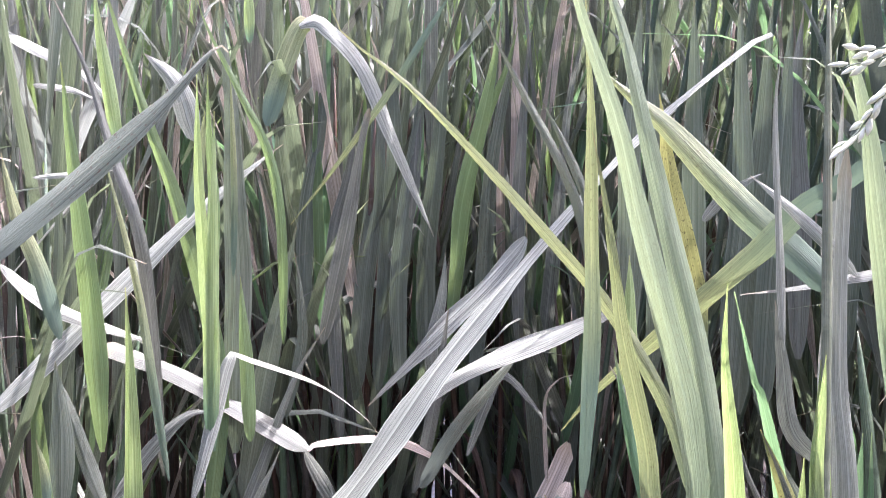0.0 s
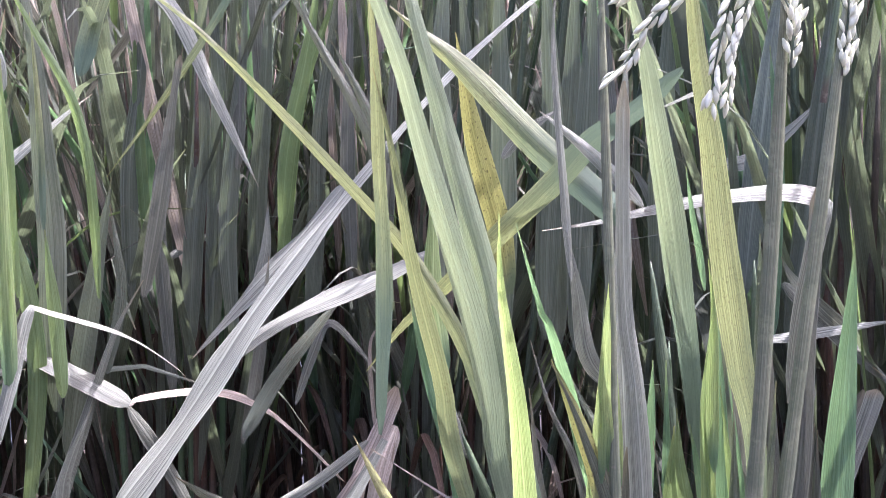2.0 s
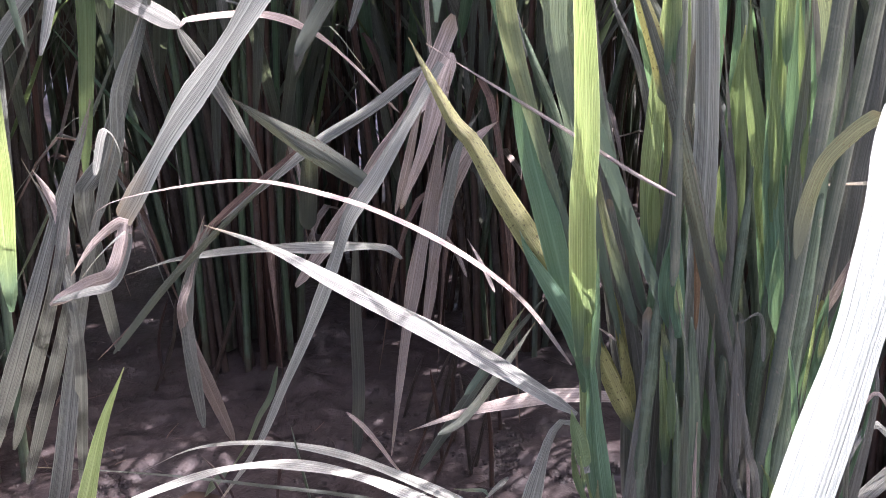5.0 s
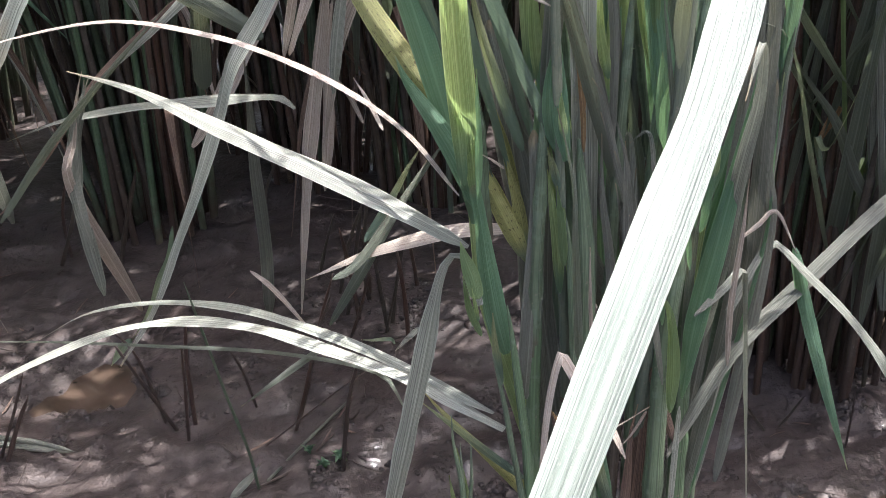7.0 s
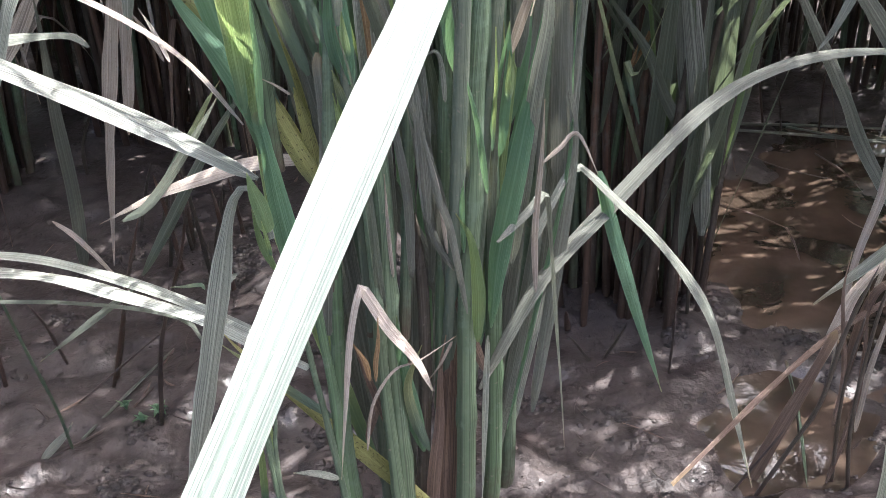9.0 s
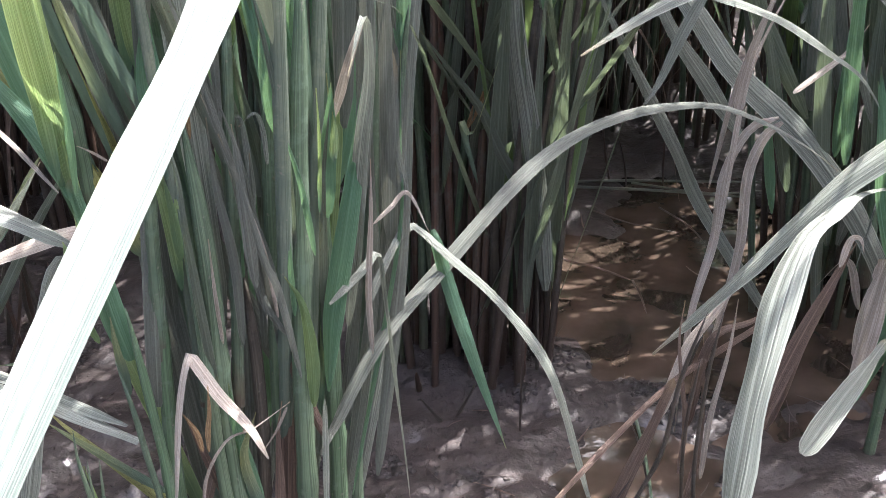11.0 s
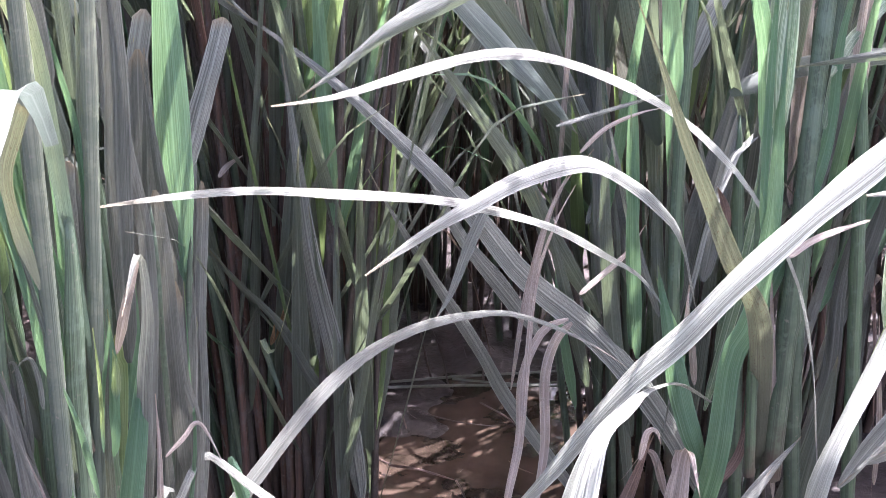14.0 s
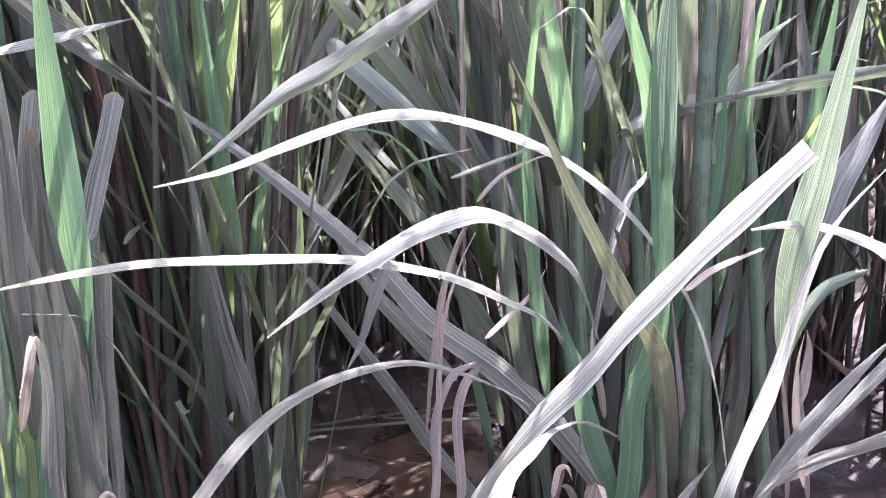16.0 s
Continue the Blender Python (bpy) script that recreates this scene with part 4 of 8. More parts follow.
leaf(G, "grey", 0.0190, (0.752, 0.616, 0.020), (0.674, 0.621, 0.160), (0.625, 0.640, 0.231), (0.575, 0.658, 0.281), (0.542, 0.670, 0.328), (0.492, 0.686, 0.386), (0.445, 0.699, 0.433), (0.394, 0.713, 0.477), side=(-0.87, -0.13, -0.48), foot=.6, peak=.3)
leaf(G, "grey", 0.0129, (0.683, 0.716, 0.020), (0.615, 0.741, 0.133), (0.583, 0.738, 0.192), (0.536, 0.729, 0.269), (0.503, 0.722, 0.324), (0.486, 0.719, 0.356), side=(-0.85, -0.29, -0.44), foot=.6, peak=.3)
leaf(G, "green", 0.0131, (0.638, 0.660, 0.238), (0.604, 0.668, 0.298), (0.578, 0.672, 0.350), (0.543, 0.680, 0.403), (0.504, 0.689, 0.461), side=(-0.65, 0.61, -0.46))
leaf(G, "silver", 0.0159, (0.510, 0.653, 0.489), (0.529, 0.659, 0.470), (0.568, 0.671, 0.434), (0.601, 0.682, 0.404), (0.642, 0.699, 0.364), side=(0.71, 0.05, 0.70), foot=.8)
leaf(G, "grey", 0.0134, (0.615, 0.699, 0.210), (0.582, 0.701, 0.257), (0.550, 0.703, 0.301), (0.518, 0.706, 0.362), side=(-0.79, -0.27, -0.55))
leaf(G, "straw", 0.0034, (0.564, 0.659, 0.197), (0.573, 0.651, 0.280), (0.589, 0.639, 0.345), (0.606, 0.626, 0.375), side=(-0.82, 0.56, 0.13))
leaf(G, "straw", 0.0063, (0.583, 0.616, 0.264), (0.569, 0.627, 0.253), (0.556, 0.631, 0.219), (0.553, 0.629, 0.173), (0.543, 0.630, 0.120), (0.539, 0.629, 0.064), (0.538, 0.628, 0.015), side=(0.21, -0.55, -0.81), foot=.8)
leaf(G, "straw", 0.0071, (0.584, 0.613, 0.262), (0.575, 0.619, 0.249), (0.568, 0.621, 0.221), (0.567, 0.618, 0.171), (0.559, 0.618, 0.122), (0.549, 0.620, 0.072), side=(0.45, -0.63, -0.63), foot=.8)
leaf(G, "straw", 0.0058, (0.661, 0.600, 0.112), (0.644, 0.600, 0.155), (0.620, 0.600, 0.139), side=(-0.84, 0.41, -0.34))
leaf(G, "straw", 0.0053, (0.764, 0.600, 0.082), (0.755, 0.600, 0.172), (0.741, 0.600, 0.287), side=(-0.74, 0.66, -0.08))
leaf(G, "straw", 0.0049, (0.738, 0.580, 0.291), (0.765, 0.580, 0.301), (0.813, 0.580, 0.306), side=(-0.26, 0.62, 0.74), foot=.9, blunt=.5)
leaf(G, "brown", 0.0045, (0.618, 0.621, 0.112), (0.575, 0.607, 0.106), (0.506, 0.580, 0.102), (0.447, 0.550, 0.092), (0.359, 0.500, 0.073), side=(0.25, -0.49, -0.84), profile=(1, 1, 1, 1, .95, .9, .8, .6))
leaf(G, "brown", 0.0118, (0.561, 0.570, 0.042), (0.588, 0.571, 0.111), (0.605, 0.570, 0.152), (0.622, 0.569, 0.189), side=(-0.67, 0.70, 0.25), foot=.5)
leaf(G, "straw", 0.0116, (0.616, 0.542, 0.084), (0.623, 0.542, 0.136), (0.631, 0.544, 0.187), (0.621, 0.517, 0.169), side=(-0.59, 0.81, 0.07), foot=.7)
leaf(G, "grey", 0.0153, (0.541, 0.488, 0.098), (0.569, 0.500, 0.116), (0.596, 0.511, 0.132), (0.618, 0.520, 0.146), side=(-0.50, 0.84, 0.19), foot=.7, blunt=.4)
leaf(G, "grey", 0.0103, (0.662, 0.550, 0.085), (0.684, 0.550, 0.117), (0.711, 0.550, 0.147), side=(-0.17, 0.98, 0.11))
leaf(G, "brown", 0.0070, (0.693, 0.600, 0.103), (0.727, 0.600, 0.132), (0.732, 0.600, 0.201), side=(-0.42, 0.76, 0.50))

#  left middle clump
leaf(L, "pale", 0.0340, (0.205, 0.754, 0.730), (0.196, 0.754, 0.727), (0.129, 0.753, 0.671), (0.060, 0.748, 0.596), (-0.003, 0.739, 0.521), (-0.052, 0.729, 0.452), (-0.090, 0.721, 0.404), (-0.128, 0.712, 0.344), side=(0.15, -0.91, -0.38), fold=.25, profile=(.16, .2, .26, .36, .62, .9, 1, .9, .75))
leaf(L, "grey", 0.0240, (0.060, 0.860, 0.588), (0.031, 0.860, 0.554), (-0.002, 0.860, 0.521), (-0.056, 0.860, 0.461), side=(0.36, -0.88, -0.30), foot=.7)
leaf(L, "grey", 0.0197, (0.119, 0.801, 0.547), (0.095, 0.798, 0.538), (0.045, 0.790, 0.519), (-0.001, 0.781, 0.498), (-0.049, 0.768, 0.458), side=(0.27, -0.88, -0.38), foot=.6)
leaf(L, "grey", 0.0106, (-0.142, 0.646, 0.465), (-0.132, 0.662, 0.509), (-0.124, 0.677, 0.542), (-0.114, 0.681, 0.540), (-0.076, 0.698, 0.521), (-0.050, 0.712, 0.497), (-0.041, 0.718, 0.484), side=(-0.86, 0.51, -0.01), foot=.6)
leaf(L, "dull", 0.0166, (-0.099, 0.845, 0.433), (-0.152, 0.853, 0.463), (-0.203, 0.862, 0.488), (-0.254, 0.868, 0.506), side=(-0.40, -0.78, -0.48), foot=.9, blunt=.9)
leaf(L, "straw", 0.0101, (-0.097, 0.827, 0.437), (-0.089, 0.831, 0.442), (-0.043, 0.847, 0.441), (-0.011, 0.854, 0.428), (0.018, 0.860, 0.401), (0.053, 0.867, 0.358), side=(-0.64, 0.70, 0.31), blunt=.4)
leaf(L, "grey", 0.0119, (-0.102, 0.849, 0.430), (-0.081, 0.860, 0.386), (-0.060, 0.872, 0.332), (-0.053, 0.879, 0.303), side=(0.60, 0.65, 0.46))
leaf(L, "grey", 0.0148, (-0.193, 0.914, 0.139), (-0.186, 0.850, 0.299), (-0.168, 0.850, 0.330), (-0.139, 0.850, 0.404), (-0.109, 0.850, 0.483), (-0.086, 0.850, 0.523), side=(-0.99, -0.14, -0.01), foot=.6, peak=.3)
leaf(L, "pale", 0.0130, (-0.111, 0.935, 0.742), (-0.102, 0.935, 0.746), (-0.093, 0.935, 0.744), (-0.063, 0.937, 0.711), (-0.037, 0.939, 0.649), (-0.007, 0.942, 0.577), side=(-0.41, 0.37, 0.83), foot=.8)
leaf(L, "lime", 0.0058, (0.003, 0.900, 0.760), (-0.036, 0.900, 0.698), (-0.079, 0.900, 0.639), (-0.116, 0.900, 0.592), side=(0.79, 0.37, -0.48))
leaf(L, "olive", 0.0160, (-0.231, 0.585, 0.612), (-0.206, 0.588, 0.632), (-0.183, 0.589, 0.651), (-0.140, 0.591, 0.688), (-0.112, 0.591, 0.716), (-0.105, 0.591, 0.714), side=(-0.54, 0.55, 0.64), foot=.9)
leaf(L, "pale", 0.0169, (-0.315, 0.802, 0.471), (-0.260, 0.821, 0.525), (-0.214, 0.837, 0.571), (-0.180, 0.848, 0.604), (-0.140, 0.859, 0.637), (-0.116, 0.865, 0.655), side=(-0.69, 0.49, 0.53), foot=.8)
leaf(W, "young", 0.0158, (-0.224, 0.765, 0.253), (-0.186, 0.680, 0.413), (-0.184, 0.680, 0.456), (-0.183, 0.680, 0.518), (-0.184, 0.680, 0.582), side=(-0.98, -0.06, 0.20), foot=.6, peak=.3)
leaf(W, "young", 0.0089, (-0.135, 0.660, 0.503), (-0.132, 0.660, 0.556), (-0.134, 0.660, 0.595), (-0.136, 0.660, 0.652), (-0.135, 0.660, 0.704), side=(-0.98, 0.17, 0.06))
leaf(W, "young", 0.0082, (-0.131, 0.660, 0.490), (-0.130, 0.660, 0.556), (-0.128, 0.660, 0.620), (-0.126, 0.660, 0.684), side=(-0.86, -0.52, 0.01))
leaf(W, "lime", 0.0057, (-0.172, 0.720, 0.452), (-0.179, 0.720, 0.507), (-0.187, 0.721, 0.571), (-0.199, 0.720, 0.630), (-0.206, 0.720, 0.662), side=(-0.96, -0.27, -0.12))
leaf(W, "meadow", 0.0151, (-0.222, 0.750, 0.461), (-0.226, 0.750, 0.555), (-0.233, 0.750, 0.645), (-0.238, 0.750, 0.712), side=(-1.00, 0.05, -0.04))
leaf(W, "young", 0.0094, (-0.211, 0.780, 0.647), (-0.216, 0.780, 0.687), (-0.222, 0.780, 0.734), (-0.224, 0.780, 0.763), side=(-0.99, -0.10, -0.14))
leaf(W, "green", 0.0137, (-0.220, 0.660, 0.456), (-0.218, 0.660, 0.503), (-0.220, 0.660, 0.543), side=(-0.95, -0.31, 0.03))
leaf(W, "green", 0.0091, (-0.201, 0.680, 0.449), (-0.212, 0.680, 0.483), (-0.222, 0.680, 0.518), (-0.228, 0.680, 0.531), side=(-0.89, -0.36, -0.26))
leaf(W, "lime", 0.0054, (-0.221, 0.640, 0.463), (-0.222, 0.640, 0.483), (-0.226, 0.640, 0.503), side=(-0.94, -0.35, -0.06))
leaf(W, "lime", 0.0114, (-0.246, 0.750, 0.536), (-0.257, 0.750, 0.580), (-0.270, 0.749, 0.617), (-0.278, 0.750, 0.656), side=(-0.91, -0.35, -0.22))
leaf(W, "grey", 0.0107, (-0.293, 0.779, 0.580), (-0.273, 0.782, 0.560), (-0.249, 0.787, 0.544), (-0.195, 0.800, 0.521), side=(0.41, 0.73, 0.55))
leaf(W, "pale", 0.0090, (-0.333, 0.900, 0.739), (-0.305, 0.900, 0.725), (-0.276, 0.900, 0.710), (-0.247, 0.899, 0.685), side=(0.37, 0.56, 0.74))
leaf(W, "pale", 0.0178, (-0.187, 0.900, 0.656), (-0.200, 0.900, 0.698), (-0.223, 0.900, 0.721), side=(-0.95, -0.04, -0.31))
leaf(W, "grey", 0.0114, (-0.224, 0.779, 0.419), (-0.196, 0.778, 0.456), (-0.172, 0.777, 0.478), (-0.153, 0.775, 0.481), side=(-0.70, 0.45, 0.55))
leaf(L, "pale", 0.0070, (-0.049, 1.030, 0.529), (-0.041, 1.030, 0.554), (-0.025, 1.030, 0.575), side=(-0.94, 0.15, 0.31))
leaf(L, "pale", 0.0071, (-0.101, 1.030, 0.501), (-0.064, 1.030, 0.522), (-0.029, 1.030, 0.534), side=(-0.48, 0.27, 0.84))
leaf(L, "grey", 0.0106, (-0.007, 0.899, 0.461), (-0.009, 0.899, 0.497), (-0.001, 0.899, 0.536), (0.002, 0.900, 0.571), side=(-0.99, 0.11, -0.06))
leaf(L, "grey", 0.0069, (0.018, 0.865, 0.421), (0.032, 0.871, 0.458), (0.045, 0.875, 0.481), (0.066, 0.869, 0.462), (0.082, 0.863, 0.439), side=(-0.92, 0.26, 0.30), foot=.6)
leaf(L, "straw", 0.0225, (-0.039, 0.913, 0.195), (0.055, 0.860, 0.355), (0.064, 0.861, 0.367), (0.079, 0.864, 0.397), (0.094, 0.868, 0.431), side=(-0.27, 0.85, 0.44), fold=.4, foot=.6, blunt=.8, peak=.3)
leaf(L, "straw", 0.0149, (0.091, 0.839, 0.410), (0.080, 0.831, 0.383), (0.069, 0.821, 0.347), (0.051, 0.809, 0.303), side=(0.75, -0.65, -0.12), foot=.9, blunt=.3)
leaf(L, "pale", 0.0150, (0.081, 0.795, 0.415), (0.052, 0.779, 0.372), (0.032, 0.768, 0.343), (0.014, 0.760, 0.319), (0.002, 0.751, 0.287), (-0.017, 0.739, 0.244), (-0.037, 0.729, 0.203), (-0.057, 0.718, 0.162), (-0.084, 0.709, 0.126), side=(0.60, -0.80, -0.09), profile=(.5, .8, 1, 1, .9, .75, .55, .4, .1))
leaf(L, "straw", 0.0166, (0.037, 0.830, 0.077), (0.049, 0.830, 0.179), (0.061, 0.830, 0.249), (0.076, 0.830, 0.323), (0.090, 0.830, 0.400), side=(-0.62, 0.78, 0.07), fold=.4, foot=.15, peak=.5)
leaf(L, "straw", 0.0192, (0.069, 0.821, 0.229), (0.082, 0.815, 0.306), (0.104, 0.807, 0.353), (0.121, 0.801, 0.370), side=(-0.57, 0.80, 0.16), fold=.4, foot=.15, peak=.5)
leaf(L, "olive", 0.0165, (0.035, 0.799, 0.320), (0.000, 0.796, 0.348), (-0.034, 0.794, 0.373), (-0.063, 0.792, 0.396), side=(-0.63, 0.02, -0.78), foot=.6)
leaf(L, "pale", 0.0101, (0.070, 0.817, 0.407), (0.033, 0.822, 0.378), (-0.010, 0.829, 0.349), (-0.040, 0.832, 0.324), (-0.084, 0.839, 0.286), side=(0.34, -0.74, -0.57), fold=.6, foot=.7)
leaf(L, "brown", 0.0052, (-0.020, 0.850, 0.340), (-0.088, 0.840, 0.285), (-0.137, 0.829, 0.228), (-0.185, 0.820, 0.182), side=(0.63, -0.17, -0.76))
leaf(L, "grey", 0.0159, (0.051, 0.814, 0.261), (0.033, 0.821, 0.270), (-0.048, 0.833, 0.267), (-0.113, 0.841, 0.258), (-0.162, 0.846, 0.241), side=(-0.40, -0.91, -0.10))
leaf(L, "grey", 0.0103, (-0.110, 0.819, 0.118), (-0.114, 0.819, 0.189), (-0.113, 0.820, 0.235), (-0.100, 0.822, 0.269), (-0.085, 0.825, 0.293), side=(-0.97, -0.24, -0.06))
leaf(L, "green", 0.0085, (0.059, 0.800, 0.083), (0.084, 0.800, 0.123), (0.121, 0.801, 0.183), (0.160, 0.799, 0.237), side=(-0.80, 0.32, 0.50))
leaf(L, "straw", 0.0033, (0.099, 0.810, 0.246), (0.090, 0.810, 0.269), (0.077, 0.810, 0.291), side=(-0.92, -0.12, -0.37))
leaf(M, "young", 0.0118, (-0.166, 0.600, 0.118), (-0.150, 0.600, 0.182), (-0.128, 0.600, 0.254), (-0.109, 0.600, 0.297), side=(-0.96, 0.09, 0.25), foot=.6)
leaf(M, "green", 0.0027, (0.104, 0.602, 0.145), (0.089, 0.625, 0.158), (0.025, 0.663, 0.155), (-0.052, 0.689, 0.152), (-0.131, 0.710, 0.151), (-0.212, 0.727, 0.149), side=(-0.84, -0.29, -0.46), foot=1)
leaf(M, "green", 0.0046, (0.062, 0.670, 0.154), (0.038, 0.670, 0.138), (-0.001, 0.660, 0.117), side=(0.49, -0.49, -0.72))

#  left near clump, dry
leaf(W, "grey", 0.0135, (-0.240, 0.766, 0.020), (-0.198, 0.720, 0.131), (-0.169, 0.720, 0.254), (-0.141, 0.720, 0.349), (-0.126, 0.720, 0.394), side=(-0.93, 0.02, 0.36), foot=.6, peak=.3)
leaf(W, "grey", 0.0101, (-0.244, 0.775, 0.133), (-0.174, 0.699, 0.293), (-0.155, 0.699, 0.358), (-0.136, 0.697, 0.409), (-0.132, 0.697, 0.425), side=(-0.93, -0.17, 0.33), foot=.6, peak=.3)
leaf(W, "grey", 0.0056, (-0.170, 0.688, 0.297), (-0.149, 0.688, 0.303), (-0.131, 0.688, 0.308), (-0.121, 0.690, 0.326), (-0.119, 0.692, 0.341), (-0.134, 0.679, 0.332), (-0.144, 0.669, 0.322), side=(-0.15, 0.72, 0.67))
leaf(W, "grey", 0.0049, (-0.136, 0.700, 0.376), (-0.132, 0.721, 0.398), (-0.125, 0.724, 0.385), (-0.126, 0.726, 0.357), side=(-0.94, -0.13, 0.31), foot=.8)
leaf(W, "grey", 0.0102, (-0.241, 0.781, 0.098), (-0.177, 0.719, 0.258), (-0.165, 0.720, 0.306), (-0.168, 0.719, 0.342), (-0.177, 0.716, 0.367), side=(-0.94, -0.11, 0.33), foot=.6, peak=.3)

#  further blades of the main clump
leaf(M, "young", 0.0101, (0.195, 0.567, 0.061), (0.156, 0.564, 0.221), (0.150, 0.565, 0.253), (0.147, 0.567, 0.293), (0.145, 0.569, 0.326), (0.142, 0.571, 0.355), (0.141, 0.573, 0.380), side=(-0.97, 0.09, -0.23), foot=.6, blunt=.6, peak=.3)
leaf(M, "dull", 0.0151, (0.191, 0.573, 0.099), (0.178, 0.579, 0.259), (0.177, 0.582, 0.301), (0.172, 0.585, 0.338), (0.170, 0.588, 0.372), side=(-0.97, 0.23, -0.09), foot=.6, peak=.3)
leaf(M, "fresh", 0.0121, (0.193, 0.555, 0.326), (0.188, 0.555, 0.348), (0.187, 0.555, 0.370), (0.188, 0.555, 0.392), side=(-0.97, 0.12, -0.21), foot=.3)
leaf(M, "fresh", 0.0069, (0.181, 0.575, 0.297), (0.184, 0.577, 0.334), (0.185, 0.579, 0.362), (0.186, 0.580, 0.379), side=(-0.97, 0.23, 0.08))
leaf(M, "lime", 0.0045, (0.190, 0.555, 0.310), (0.187, 0.555, 0.323), (0.184, 0.555, 0.335), side=(-0.97, 0.10, -0.24))
leaf(M, "dull", 0.0090, (0.296, 0.577, 0.080), (0.322, 0.595, 0.240), (0.319, 0.600, 0.291), (0.322, 0.610, 0.343), side=(-0.88, 0.46, 0.09), foot=.6, blunt=.8, peak=.3)
leaf(M, "fresh", 0.0029, (0.279, 0.575, 0.071), (0.318, 0.593, 0.231), (0.323, 0.600, 0.291), (0.326, 0.605, 0.344), side=(-0.86, 0.49, 0.16), foot=.6, peak=.3)
leaf(M, "dull", 0.0086, (0.270, 0.578, 0.031), (0.303, 0.600, 0.191), (0.308, 0.610, 0.271), (0.313, 0.620, 0.328), side=(-0.84, 0.53, 0.10), foot=.6, peak=.3)
leaf(M, "dull", 0.0047, (0.241, 0.547, 0.214), (0.231, 0.550, 0.236), (0.226, 0.554, 0.275), (0.221, 0.559, 0.309), side=(-0.91, -0.06, -0.41), foot=.5)
leaf(M, "dull", 0.0092, (0.215, 0.577, 0.020), (0.222, 0.585, 0.129), (0.226, 0.590, 0.205), (0.229, 0.593, 0.272), (0.234, 0.597, 0.320), side=(-0.93, 0.37, 0.03), foot=.6, peak=.3)
leaf(M, "fresh", 0.0096, (0.234, 0.600, 0.115), (0.234, 0.600, 0.198), (0.238, 0.600, 0.268), (0.238, 0.600, 0.324), side=(-0.93, 0.36, 0.00), foot=.9)
leaf(M, "fresh", 0.0102, (0.219, 0.541, 0.095), (0.214, 0.541, 0.122), (0.209, 0.541, 0.156), (0.207, 0.542, 0.194), side=(-0.98, 0.03, -0.18), foot=.4)
leaf(M, "grey", 0.0042, (0.166, 0.520, 0.105), (0.153, 0.520, 0.112), (0.141, 0.520, 0.115), side=(-0.40, -0.60, -0.69))
leaf(M, "young", 0.0035, (0.132, 0.525, 0.090), (0.132, 0.525, 0.140), (0.128, 0.530, 0.169), side=(-1.00, 0.03, 0.00), foot=.9)
leaf(M, "young", 0.0042, (0.124, 0.530, 0.088), (0.125, 0.530, 0.125), (0.123, 0.530, 0.150), side=(-1.00, 0.05, 0.04), foot=.9)
leaf(M, "dull", 0.0074, (0.226, 0.579, 0.258), (0.188, 0.608, 0.418), (0.177, 0.614, 0.461), (0.164, 0.620, 0.491), (0.155, 0.627, 0.526), side=(-0.96, 0.13, -0.25), foot=.6, peak=.3)
leaf(M, "dull", 0.0065, (0.186, 0.569, 0.197), (0.188, 0.565, 0.357), (0.193, 0.565, 0.409), (0.194, 0.567, 0.454), (0.195, 0.568, 0.483), side=(-0.97, 0.26, 0.02), foot=.6, blunt=.6, peak=.3)
leaf(M, "dull", 0.0054, (0.241, 0.570, 0.190), (0.216, 0.565, 0.350), (0.204, 0.565, 0.402), (0.194, 0.565, 0.443), side=(-0.96, 0.22, -0.14), foot=.6, peak=.3)
leaf(M, "fresh", 0.0083, (0.206, 0.580, 0.412), (0.208, 0.580, 0.459), (0.210, 0.580, 0.491), (0.211, 0.580, 0.525), side=(-0.89, 0.45, 0.04))
leaf(M, "fresh", 0.0128, (0.222, 0.582, 0.207), (0.226, 0.599, 0.367), (0.227, 0.603, 0.425), (0.227, 0.607, 0.472), (0.227, 0.611, 0.516), side=(-0.89, 0.45, -0.02), foot=.6, peak=.3)
leaf(M, "young", 0.0043, (0.218, 0.570, 0.367), (0.219, 0.570, 0.390), (0.218, 0.570, 0.411), side=(-0.95, 0.32, 0.05))
leaf(M, "dull", 0.0048, (0.232, 0.573, 0.220), (0.223, 0.570, 0.380), (0.217, 0.570, 0.431), (0.212, 0.570, 0.467), (0.209, 0.570, 0.485), side=(-0.96, 0.28, -0.05), foot=.6, peak=.3)
leaf(M, "dull", 0.0141, (0.300, 0.603, 0.148), (0.317, 0.639, 0.308), (0.306, 0.644, 0.402), (0.302, 0.648, 0.475), (0.300, 0.650, 0.526), side=(-0.84, 0.55, -0.03), foot=.6, peak=.3)
leaf(M, "dull", 0.0097, (0.285, 0.587, 0.190), (0.306, 0.600, 0.350), (0.302, 0.600, 0.424), (0.301, 0.600, 0.481), (0.300, 0.600, 0.529), side=(-0.90, 0.44, 0.09), foot=.6, peak=.3)
leaf(M, "dull", 0.0123, (0.305, 0.597, 0.158), (0.329, 0.620, 0.318), (0.322, 0.620, 0.396), (0.318, 0.620, 0.469), side=(-0.89, 0.45, 0.07), foot=.6, peak=.3)
leaf(M, "fresh", 0.0048, (0.253, 0.573, 0.238), (0.260, 0.570, 0.398), (0.257, 0.569, 0.452), (0.251, 0.570, 0.496), (0.246, 0.570, 0.529), side=(-0.93, 0.37, 0.05), foot=.6, peak=.3)
leaf(M, "fresh", 0.0056, (0.273, 0.587, 0.252), (0.279, 0.600, 0.412), (0.273, 0.600, 0.469), (0.264, 0.600, 0.521), side=(-0.93, 0.37, 0.01), foot=.6, peak=.3)
